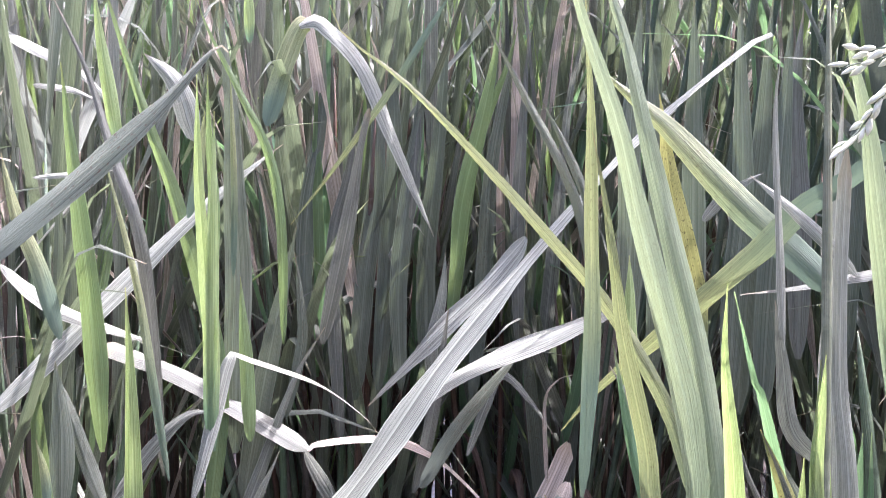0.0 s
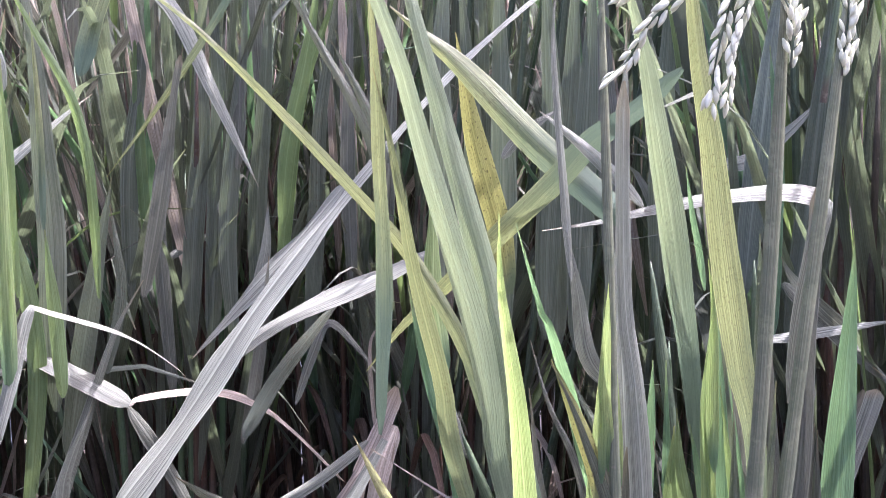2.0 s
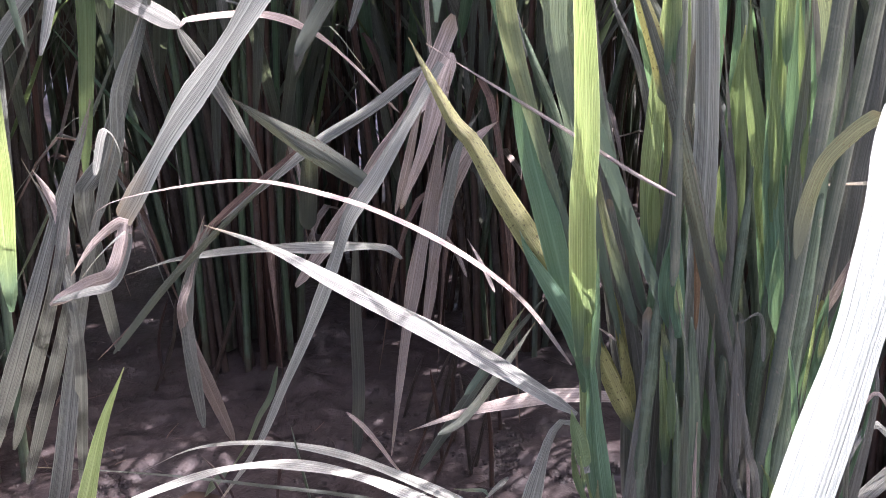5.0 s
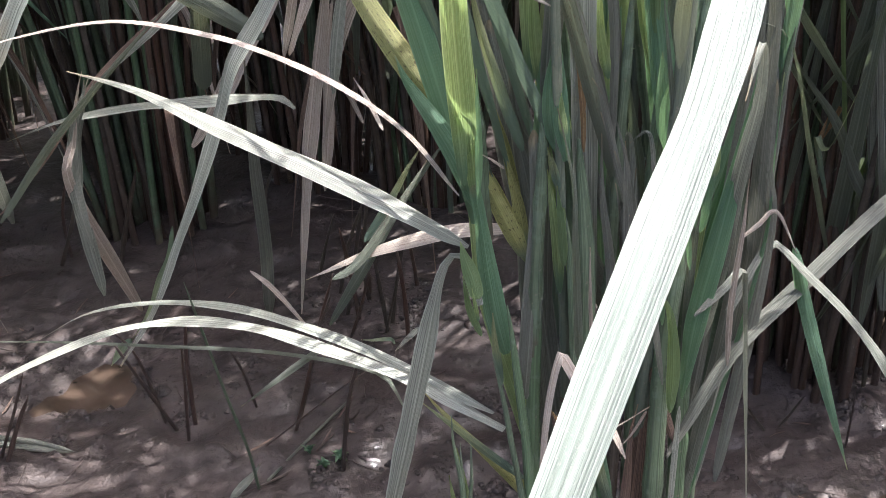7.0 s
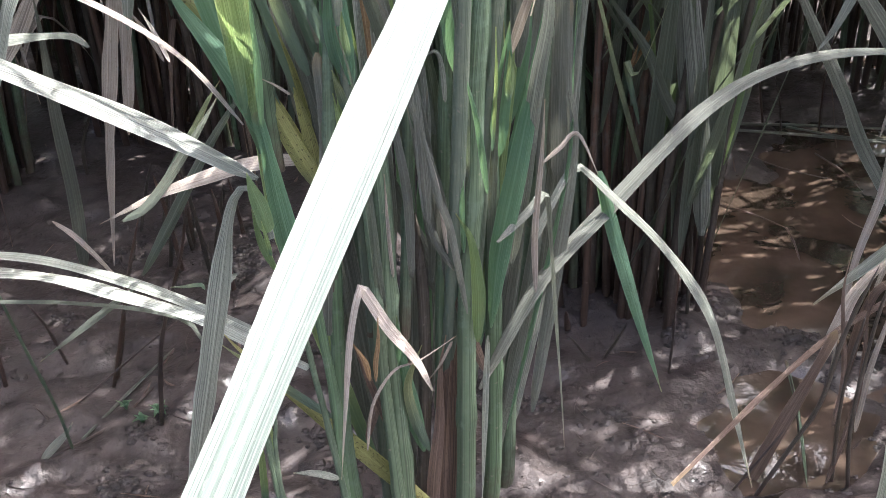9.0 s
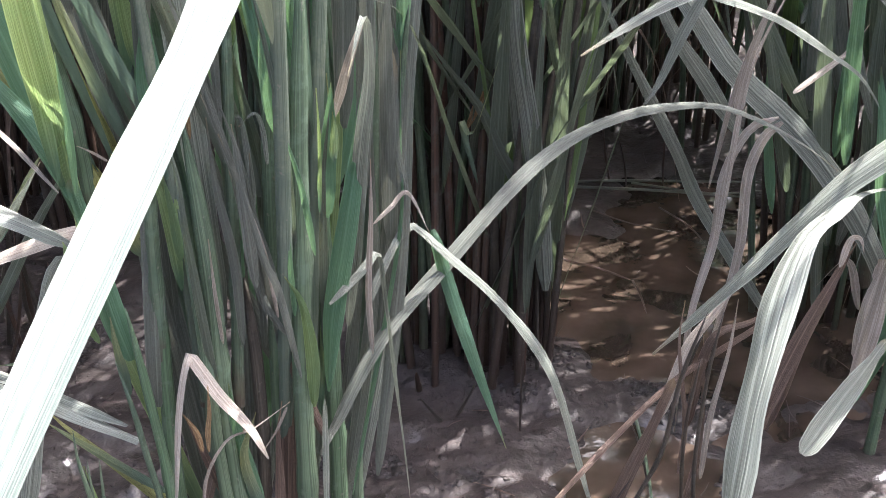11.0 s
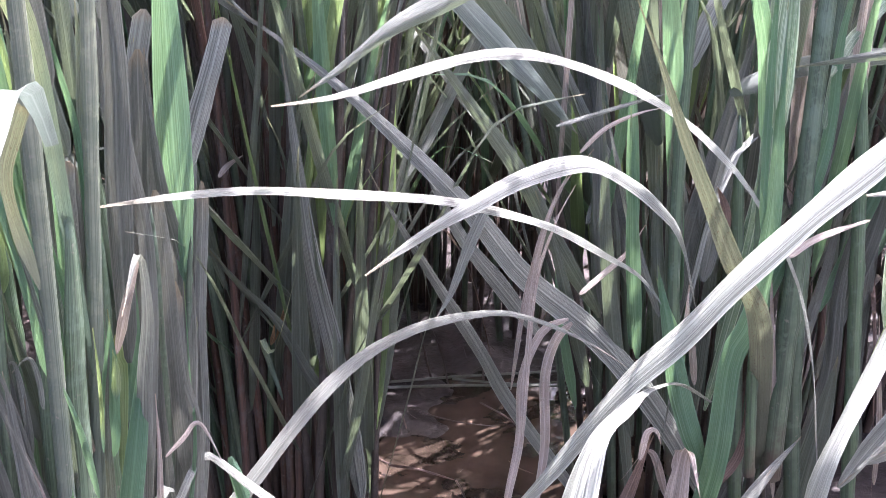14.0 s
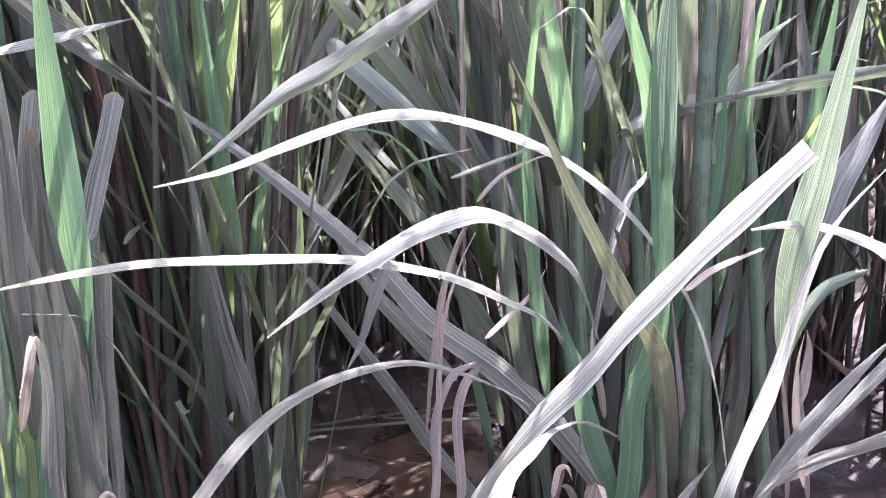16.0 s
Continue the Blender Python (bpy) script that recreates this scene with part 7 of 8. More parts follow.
stem(M, "green", 0.0082, (0.176, 0.555, 0.204), (0.179, 0.557, 0.272), (0.182, 0.559, 0.321), (0.184, 0.560, 0.361))
leaf(M, "dull", 0.0037, (0.230, 0.550, 0.284), (0.219, 0.550, 0.325), (0.209, 0.550, 0.369), (0.197, 0.550, 0.413), (0.194, 0.550, 0.424), side=(-0.95, 0.11, -0.28))
leaf(M, "dull", 0.0098, (0.316, 0.600, 0.229), (0.316, 0.600, 0.277), (0.316, 0.600, 0.330), (0.316, 0.600, 0.369), (0.314, 0.600, 0.399), side=(-0.92, 0.38, 0.01), foot=.7, blunt=.7)
leaf(M, "young", 0.0071, (0.140, 0.548, 0.321), (0.138, 0.547, 0.352), (0.136, 0.546, 0.385), (0.134, 0.545, 0.419), (0.133, 0.545, 0.435), side=(-0.99, 0.09, -0.05), foot=.6)
leaf(M, "young", 0.0054, (0.146, 0.552, 0.343), (0.145, 0.551, 0.374), (0.144, 0.551, 0.403), (0.144, 0.550, 0.430), side=(-0.99, 0.11, -0.02), foot=.6)
leaf(L, "dull", 0.0109, (0.006, 0.900, 0.034), (0.011, 0.890, 0.107), (0.012, 0.878, 0.186), (0.015, 0.868, 0.248), (0.016, 0.860, 0.291), side=(-1.00, -0.04, 0.06), foot=.8)
leaf(W, "olive", 0.0056, (-0.167, 0.800, 0.198), (-0.123, 0.794, 0.253), (-0.089, 0.789, 0.289), (-0.056, 0.785, 0.322), (-0.021, 0.780, 0.356), side=(-0.77, 0.08, 0.63), foot=.8)
leaf(W, "grey", 0.0092, (-0.107, 0.800, 0.171), (-0.110, 0.800, 0.208), (-0.109, 0.800, 0.235), (-0.101, 0.800, 0.269), (-0.086, 0.800, 0.301), side=(-0.96, -0.27, -0.08), foot=.4)
leaf(L, "olive", 0.0161, (-0.032, 1.000, 0.209), (-0.027, 0.982, 0.256), (-0.022, 0.964, 0.300), (-0.017, 0.950, 0.331), side=(-0.99, -0.08, 0.08), foot=.9)
dead_stalk("brown", 0.0060, (0.068, 0.950, -0.030), (0.082, 0.925, 0.057), (0.094, 0.900, 0.136))
dead_stalk("brown", 0.0050, (0.108, 0.930, -0.047), (0.117, 0.914, 0.036), (0.128, 0.900, 0.100))
dead_stalk("brown", 0.0072, (0.094, 0.970, -0.021), (0.095, 0.948, 0.048), (0.093, 0.930, 0.098))
dead_stalk("brown", 0.0044, (0.060, 0.900, -0.033), (0.086, 0.878, 0.050), (0.099, 0.860, 0.114))
dead_stalk("brown", 0.0053, (0.143, 0.980, -0.033), (0.139, 0.964, 0.027), (0.133, 0.950, 0.078))
dead_stalk("brown", 0.0040, (0.094, 0.920, -0.051), (0.110, 0.898, 0.023), (0.120, 0.880, 0.079))
dead_stalk("brown", 0.0038, (0.019, 0.800, -0.031), (0.037, 0.778, 0.040), (0.049, 0.758, 0.099), (0.064, 0.740, 0.148))
dead_stalk("twig", 0.0034, (-0.057, 0.760, 0.017), (-0.049, 0.739, 0.079), (-0.043, 0.720, 0.131))
dead_stalk("twig", 0.0040, (-0.070, 0.800, -0.008), (-0.084, 0.776, 0.057), (-0.097, 0.750, 0.123))
dead_stalk("twig", 0.0036, (-0.208, 0.780, -0.001), (-0.177, 0.752, 0.066), (-0.156, 0.730, 0.115))
dead_stalk("brown", 0.0066, (-0.148, 1.050, -0.004), (-0.130, 1.030, 0.056), (-0.102, 1.000, 0.139))
dead_stalk("brown", 0.0053, (-0.190, 1.020, 0.038), (-0.164, 0.999, 0.101), (-0.153, 0.980, 0.154))
dead_stalk("straw", 0.0056, (-0.199, 0.770, 0.031), (-0.171, 0.770, 0.022), (-0.147, 0.770, 0.010))
dead_stalk("straw", 0.0036, (-0.026, 0.740, -0.033), (-0.014, 0.740, -0.012), (-0.003, 0.740, 0.000))
dead_stalk("twig", 0.0029, (-0.002, 0.760, 0.042), (-0.004, 0.725, 0.099), (-0.008, 0.700, 0.136))
dead_stalk("twig", 0.0025, (0.004, 0.730, 0.027), (0.063, 0.730, 0.072), (0.089, 0.730, 0.089))

# blades between the clumps
leaf(M, "fresh", 0.0038, (0.250, 0.550, 0.201), (0.250, 0.554, 0.257), (0.250, 0.556, 0.289), (0.249, 0.559, 0.326), (0.248, 0.560, 0.341), side=(-0.99, 0.15, -0.00), foot=.9, blunt=.5)
leaf(M, "fresh", 0.0079, (0.249, 0.560, 0.324), (0.247, 0.562, 0.343), (0.243, 0.564, 0.378), (0.239, 0.568, 0.414), (0.237, 0.570, 0.441), side=(-0.99, 0.09, -0.12), foot=.7, blunt=.4)
leaf(M, "dull", 0.0032, (0.245, 0.545, 0.209), (0.241, 0.546, 0.227), (0.233, 0.547, 0.272), (0.223, 0.548, 0.305), (0.210, 0.550, 0.354), side=(-0.98, -0.00, -0.21), foot=.7)
leaf(M, "straw", 0.0021, (0.207, 0.545, 0.217), (0.206, 0.547, 0.246), (0.206, 0.550, 0.277), side=(-1.00, 0.05, -0.03), foot=.9)
leaf(M, "young", 0.0038, (0.200, 0.550, 0.216), (0.197, 0.553, 0.252), (0.193, 0.556, 0.292), (0.191, 0.560, 0.331), side=(-1.00, 0.00, -0.08), foot=.8)
leaf(M, "lime", 0.0036, (0.199, 0.540, 0.229), (0.196, 0.545, 0.256), (0.191, 0.550, 0.283), side=(-1.00, -0.00, -0.09), foot=.6)
leaf(M, "grey", 0.0026, (0.239, 0.550, 0.313), (0.239, 0.555, 0.329), (0.236, 0.557, 0.338), (0.228, 0.560, 0.331), side=(-0.99, 0.11, -0.04), foot=.7)
leaf(M, "grey", 0.0072, (0.277, 0.600, 0.330), (0.273, 0.603, 0.361), (0.272, 0.607, 0.391), (0.274, 0.610, 0.418), side=(-0.98, 0.13, -0.12), foot=.8, blunt=.9)
leaf(M, "green", 0.0125, (0.286, 0.630, 0.300), (0.293, 0.630, 0.356), (0.301, 0.630, 0.403), (0.305, 0.630, 0.448), (0.307, 0.630, 0.465), side=(-0.96, 0.23, 0.12), foot=.8)
leaf(M, "dull", 0.0109, (0.315, 0.640, 0.272), (0.318, 0.640, 0.332), (0.320, 0.640, 0.389), (0.324, 0.640, 0.445), (0.325, 0.640, 0.466), side=(-0.97, 0.25, 0.05), foot=.8)
leaf(M, "olive", 0.0048, (0.267, 0.570, 0.187), (0.269, 0.570, 0.251), (0.272, 0.570, 0.297), (0.277, 0.570, 0.332), side=(-0.98, 0.19, 0.03), foot=.6)
leaf(M, "dull", 0.0052, (0.218, 0.550, 0.211), (0.218, 0.552, 0.260), (0.213, 0.554, 0.305), (0.212, 0.555, 0.340), side=(-1.00, 0.09, 0.01), foot=.7)
leaf(M, "dull", 0.0042, (0.231, 0.560, 0.200), (0.232, 0.560, 0.245), (0.231, 0.560, 0.285), (0.232, 0.560, 0.316), side=(-0.99, 0.12, 0.01), foot=.7)
leaf(M, "green", 0.0065, (0.239, 0.580, 0.253), (0.240, 0.580, 0.300), (0.233, 0.580, 0.345), (0.230, 0.580, 0.372), side=(-0.99, 0.13, 0.02), foot=.7)
leaf(M, "green", 0.0046, (0.221, 0.570, 0.263), (0.221, 0.570, 0.308), (0.223, 0.570, 0.341), (0.224, 0.570, 0.376), side=(-1.00, 0.09, -0.00), foot=.7)
leaf(M, "straw", 0.0037, (0.293, 0.565, 0.179), (0.292, 0.565, 0.220), (0.295, 0.565, 0.268), (0.296, 0.565, 0.301), side=(-0.98, 0.21, -0.00), foot=.6)
leaf(M, "young", 0.0021, (0.266, 0.560, 0.277), (0.268, 0.560, 0.315), (0.268, 0.560, 0.346), side=(-0.98, 0.20, 0.05), foot=.8)
leaf(G, "green", 0.0244, (0.808, 0.620, -0.012), (0.808, 0.614, 0.057), (0.813, 0.607, 0.125), (0.817, 0.600, 0.190), side=(-0.65, 0.75, 0.08), foot=.9)
leaf(G, "green", 0.0151, (0.712, 0.660, 0.097), (0.699, 0.660, 0.198), (0.688, 0.660, 0.276), (0.685, 0.660, 0.352), side=(-0.80, 0.59, -0.11), foot=.8)
leaf(G, "dull", 0.0121, (0.656, 0.680, 0.234), (0.651, 0.680, 0.309), (0.647, 0.680, 0.371), (0.646, 0.680, 0.418), side=(-0.82, 0.57, -0.06), foot=.8)
leaf(G, "grey", 0.0062, (0.677, 0.640, 0.237), (0.657, 0.640, 0.287), (0.640, 0.640, 0.342), (0.624, 0.640, 0.397), side=(-0.81, 0.49, -0.32), foot=.6)
leaf(G, "fresh", 0.0091, (0.644, 0.630, 0.305), (0.641, 0.630, 0.352), (0.639, 0.630, 0.398), (0.638, 0.630, 0.434), side=(-0.80, 0.59, -0.04), foot=.6)
leaf(G, "dull", 0.0141, (0.715, 0.640, 0.257), (0.727, 0.640, 0.319), (0.739, 0.640, 0.370), (0.748, 0.640, 0.413), side=(-0.72, 0.68, 0.14), foot=.7)
leaf(G, "green", 0.0130, (0.790, 0.660, 0.218), (0.783, 0.660, 0.297), (0.771, 0.660, 0.363), (0.760, 0.660, 0.412), side=(-0.74, 0.67, -0.06), foot=.7)
leaf(G, "grey", 0.0030, (0.573, 0.620, 0.396), (0.602, 0.620, 0.400), (0.631, 0.620, 0.404), (0.666, 0.620, 0.408), side=(-0.14, 0.35, 0.93), foot=.8)
leaf(G, "straw", 0.0030, (0.598, 0.630, 0.373), (0.615, 0.626, 0.388), (0.638, 0.622, 0.396), (0.654, 0.620, 0.398), side=(-0.48, 0.55, 0.68), foot=.8)
leaf(G, "straw", 0.0048, (0.559, 0.630, 0.266), (0.563, 0.626, 0.306), (0.573, 0.622, 0.344), (0.583, 0.620, 0.364), side=(-0.81, 0.57, 0.14), foot=.8)
leaf(G, "fresh", 0.0072, (0.620, 0.660, 0.167), (0.609, 0.660, 0.224), (0.602, 0.660, 0.264), (0.600, 0.660, 0.281), side=(-0.86, 0.49, -0.17), foot=.4)
leaf(R, "straw", 0.0038, (0.391, 0.750, 0.356), (0.399, 0.754, 0.362), (0.412, 0.760, 0.366), side=(-0.69, 0.38, 0.62), foot=.5)
leaf(G, "fresh", 0.0079, (0.670, 0.600, 0.219), (0.654, 0.600, 0.256), (0.642, 0.600, 0.287), side=(-0.81, 0.48, -0.35), foot=.3)

# blades seen against the stand
leaf(W, "meadow", 0.0071, (-0.112, 0.820, 0.517), (-0.111, 0.816, 0.566), (-0.112, 0.813, 0.613), (-0.119, 0.810, 0.653), (-0.136, 0.806, 0.692), (-0.156, 0.802, 0.735), (-0.163, 0.800, 0.757), side=(-0.98, -0.18, 0.00), foot=.5)
leaf(W, "meadow", 0.0077, (-0.140, 0.720, 0.540), (-0.140, 0.715, 0.583), (-0.137, 0.709, 0.631), (-0.138, 0.705, 0.667), (-0.137, 0.700, 0.704), side=(-0.97, -0.24, -0.03), foot=.5)
leaf(W, "green", 0.0191, (-0.155, 0.860, 0.425), (-0.152, 0.856, 0.494), (-0.148, 0.852, 0.557), (-0.149, 0.849, 0.617), (-0.149, 0.845, 0.676), (-0.153, 0.842, 0.730), (-0.155, 0.840, 0.756), side=(-0.98, -0.21, 0.03), foot=.6)
leaf(W, "lime", 0.0048, (-0.148, 0.830, 0.564), (-0.146, 0.830, 0.619), (-0.146, 0.830, 0.673), (-0.147, 0.830, 0.711), side=(-0.98, -0.21, 0.03), foot=.7)
leaf(L, "dull", 0.0125, (-0.091, 0.880, 0.504), (-0.080, 0.875, 0.551), (-0.069, 0.869, 0.602), (-0.060, 0.864, 0.651), (-0.053, 0.860, 0.681), side=(-0.97, -0.09, 0.22), foot=.6, blunt=.4)
leaf(L, "meadow", 0.0138, (0.009, 0.970, 0.538), (0.016, 0.970, 0.603), (0.030, 0.970, 0.662), (0.041, 0.970, 0.715), (0.046, 0.970, 0.755), side=(-0.99, -0.01, 0.12), foot=.5)
leaf(L, "meadow", 0.0122, (0.004, 0.990, 0.476), (0.017, 0.990, 0.587), (0.028, 0.990, 0.647), (0.052, 0.990, 0.711), (0.062, 0.990, 0.747), side=(-0.99, -0.01, 0.11), foot=.5)
leaf(M, "olive", 0.0053, (0.078, 0.620, 0.599), (0.071, 0.620, 0.633), (0.060, 0.620, 0.660), (0.043, 0.620, 0.691), (0.027, 0.620, 0.721), (0.022, 0.620, 0.731), side=(-0.98, 0.04, -0.20), foot=.6)
leaf(M, "olive", 0.0049, (0.078, 0.610, 0.627), (0.072, 0.610, 0.645), (0.062, 0.610, 0.668), (0.051, 0.610, 0.689), side=(-0.95, 0.03, -0.30), foot=.6)
leaf(L, "green", 0.0175, (-0.057, 1.020, 0.431), (-0.048, 1.020, 0.541), (-0.041, 1.020, 0.647), (-0.045, 1.020, 0.740), (-0.046, 1.020, 0.763), side=(-0.99, -0.07, 0.08), foot=.6)
leaf(L, "green", 0.0168, (-0.014, 1.040, 0.424), (-0.015, 1.040, 0.537), (-0.005, 1.040, 0.636), (0.003, 1.040, 0.731), (0.005, 1.040, 0.760), side=(-1.00, -0.05, -0.01), foot=.6)
leaf(L, "green", 0.0144, (-0.120, 1.000, 0.478), (-0.115, 1.000, 0.588), (-0.101, 1.000, 0.672), (-0.099, 1.000, 0.745), side=(-0.99, -0.14, 0.05), foot=.6)
leaf(L, "meadow", 0.0096, (-0.104, 1.000, 0.516), (-0.105, 1.000, 0.579), (-0.106, 1.000, 0.649), (-0.104, 1.000, 0.713), side=(-0.99, -0.14, -0.01), foot=.6)
leaf(L, "dull", 0.0127, (0.067, 1.030, 0.466), (0.065, 1.030, 0.581), (0.069, 1.030, 0.669), (0.073, 1.030, 0.740), side=(-1.00, 0.03, -0.02), foot=.6)
leaf(L, "green", 0.0153, (-0.036, 1.000, 0.436), (-0.038, 1.000, 0.524), (-0.030, 1.000, 0.601), (-0.018, 1.000, 0.685), (-0.014, 1.000, 0.748), side=(-1.00, -0.08, -0.02), foot=.6)
leaf(L, "olive", 0.0150, (0.026, 1.050, 0.410), (0.036, 1.050, 0.524), (0.042, 1.050, 0.619), (0.058, 1.050, 0.712), (0.063, 1.050, 0.755), side=(-1.00, 0.02, 0.09), foot=.6)
leaf(L, "green", 0.0176, (-0.077, 1.020, 0.422), (-0.068, 1.020, 0.526), (-0.057, 1.020, 0.619), (-0.056, 1.020, 0.713), (-0.056, 1.020, 0.754), side=(-0.99, -0.09, 0.09), foot=.6)
leaf(L, "pale", 0.0096, (-0.054, 1.030, 0.522), (-0.037, 1.013, 0.563), (-0.025, 1.005, 0.579), (-0.016, 1.000, 0.571), side=(-0.93, -0.02, 0.38), foot=.9)
leaf(R, "green", 0.0169, (0.160, 0.760, 0.492), (0.161, 0.760, 0.568), (0.160, 0.760, 0.638), (0.158, 0.760, 0.727), (0.157, 0.760, 0.755), side=(-0.99, 0.17, 0.02), foot=.6)
leaf(R, "green", 0.0167, (0.192, 0.780, 0.486), (0.194, 0.780, 0.564), (0.197, 0.780, 0.625), (0.192, 0.780, 0.728), (0.191, 0.780, 0.757), side=(-0.98, 0.20, 0.03), foot=.6)
leaf(R, "green", 0.0164, (0.204, 0.800, 0.472), (0.206, 0.800, 0.560), (0.213, 0.800, 0.653), (0.216, 0.800, 0.729), (0.218, 0.800, 0.758), side=(-0.98, 0.21, 0.02), foot=.6)
leaf(R, "green", 0.0173, (0.212, 0.770, 0.480), (0.214, 0.770, 0.565), (0.218, 0.770, 0.644), (0.221, 0.770, 0.720), (0.222, 0.770, 0.748), side=(-0.97, 0.23, 0.02), foot=.6)
leaf(R, "silver", 0.0174, (0.317, 0.740, 0.522), (0.320, 0.740, 0.567), (0.325, 0.740, 0.626), (0.330, 0.740, 0.690), (0.335, 0.740, 0.732), side=(-0.93, 0.37, 0.06), foot=.6)
leaf(R, "fresh", 0.0104, (0.329, 0.720, 0.497), (0.328, 0.720, 0.570), (0.328, 0.720, 0.620), (0.321, 0.720, 0.683), side=(-0.93, 0.37, -0.01), foot=.6)
leaf(R, "green", 0.0162, (0.349, 0.740, 0.483), (0.357, 0.740, 0.566), (0.362, 0.740, 0.625), (0.368, 0.740, 0.704), (0.369, 0.740, 0.738), side=(-0.91, 0.41, 0.09), foot=.6)
leaf(R, "green", 0.0172, (0.123, 0.780, 0.519), (0.124, 0.780, 0.600), (0.122, 0.780, 0.663), (0.126, 0.780, 0.728), (0.128, 0.780, 0.757), side=(-0.99, 0.12, 0.02), foot=.6)
leaf(R, "green", 0.0157, (0.147, 0.820, 0.493), (0.151, 0.820, 0.575), (0.146, 0.820, 0.661), (0.140, 0.820, 0.738), side=(-0.99, 0.15, 0.05), foot=.6)
leaf(R, "dull", 0.0164, (0.244, 0.800, 0.511), (0.241, 0.800, 0.603), (0.235, 0.800, 0.691), (0.238, 0.800, 0.750), side=(-0.97, 0.24, -0.04), foot=.6)
leaf(R, "green", 0.0159, (0.276, 0.800, 0.510), (0.276, 0.800, 0.602), (0.280, 0.800, 0.683), (0.281, 0.800, 0.750), side=(-0.96, 0.29, -0.00), foot=.6)
leaf(R, "green", 0.0185, (0.406, 0.800, 0.448), (0.404, 0.800, 0.531), (0.405, 0.800, 0.599), (0.404, 0.800, 0.670), side=(-0.91, 0.41, -0.02), foot=.6)
leaf(M, "grey", 0.0064, (0.145, 0.660, 0.623), (0.156, 0.660, 0.636), (0.169, 0.660, 0.645), (0.178, 0.660, 0.650), side=(-0.73, 0.19, 0.65), foot=.6)
leaf(M, "pale", 0.0070, (0.206, 0.585, 0.604), (0.195, 0.589, 0.617), (0.173, 0.595, 0.638), (0.155, 0.600, 0.653), side=(-0.75, 0.12, -0.65), foot=.5)
leaf(M, "fresh", 0.0034, (0.231, 0.560, 0.565), (0.227, 0.560, 0.588), (0.224, 0.560, 0.602), (0.220, 0.560, 0.627), side=(-0.94, 0.29, -0.17), foot=.5)
leaf(M, "dull", 0.0132, (0.264, 0.580, 0.459), (0.258, 0.578, 0.512), (0.248, 0.577, 0.561), (0.238, 0.576, 0.596), (0.232, 0.575, 0.628), side=(-0.94, 0.33, -0.10), foot=.8)
leaf(M, "lime", 0.0168, (0.203, 0.605, 0.592), (0.183, 0.610, 0.611), (0.157, 0.616, 0.634), (0.120, 0.626, 0.674), (0.099, 0.631, 0.692), (0.082, 0.635, 0.707), side=(-0.68, 0.06, -0.73), foot=.8)
leaf(M, "sage", 0.0141, (0.234, 0.572, 0.473), (0.227, 0.570, 0.528), (0.221, 0.568, 0.563), (0.215, 0.566, 0.601), (0.208, 0.565, 0.638), (0.200, 0.563, 0.679), (0.190, 0.561, 0.713), (0.185, 0.560, 0.734), side=(-0.95, 0.29, -0.11), foot=.5, peak=.4)
leaf(M, "spotted", 0.0153, (0.155, 0.700, 0.536), (0.148, 0.692, 0.576), (0.141, 0.686, 0.601), (0.130, 0.677, 0.641), (0.120, 0.665, 0.693), side=(-0.98, 0.14, -0.13), foot=.6)

# low blades of the near clump
leaf(M, "fresh", 0.0122, (0.160, 0.550, 0.214), (0.155, 0.550, 0.240), (0.151, 0.550, 0.271), (0.148, 0.550, 0.301), (0.145, 0.550, 0.320), side=(-0.98, -0.03, -0.19), foot=.8, blunt=.5)
leaf(M, "fresh", 0.0112, (0.147, 0.556, 0.303), (0.140, 0.561, 0.327), (0.130, 0.566, 0.347), (0.116, 0.572, 0.370), (0.111, 0.575, 0.383), side=(-0.96, -0.06, -0.27), foot=.5)
leaf(M, "young", 0.0073, (0.146, 0.552, 0.303), (0.145, 0.551, 0.337), (0.142, 0.551, 0.363), (0.141, 0.550, 0.383), (0.141, 0.550, 0.396), side=(-1.00, 0.04, -0.06), foot=.4)
leaf(M, "fresh", 0.0038, (0.147, 0.548, 0.313), (0.148, 0.548, 0.341), (0.148, 0.548, 0.367), (0.148, 0.548, 0.383), side=(-1.00, 0.08, 0.02), foot=.5)
leaf(M, "spotted", 0.0088, (0.179, 0.575, 0.254), (0.166, 0.577, 0.287), (0.157, 0.579, 0.311), (0.151, 0.580, 0.324), side=(-0.94, -0.08, -0.34), foot=.5)
leaf(M, "spotted", 0.0059, (0.179, 0.580, 0.262), (0.172, 0.582, 0.297), (0.167, 0.583, 0.324), (0.162, 0.584, 0.343), (0.157, 0.585, 0.364), side=(-0.98, 0.02, -0.19), foot=.6)
leaf(M, "straw", 0.0014, (0.164, 0.570, 0.318), (0.157, 0.570, 0.324), (0.151, 0.570, 0.328), side=(-0.65, -0.26, -0.71), foot=.9)
leaf(M, "young", 0.0040, (0.193, 0.560, 0.274), (0.189, 0.560, 0.297), (0.187, 0.560, 0.326), (0.186, 0.560, 0.341), side=(-0.99, 0.07, -0.16), foot=.6)
leaf(M, "fresh", 0.0029, (0.246, 0.545, 0.226), (0.245, 0.545, 0.275), (0.244, 0.545, 0.313), (0.243, 0.545, 0.335), side=(-0.97, 0.24, -0.02), foot=.9, blunt=.7)
leaf(M, "fresh", 0.0055, (0.243, 0.545, 0.330), (0.242, 0.545, 0.341), (0.241, 0.545, 0.355), (0.243, 0.545, 0.369), side=(-0.97, 0.20, -0.11), foot=.2)
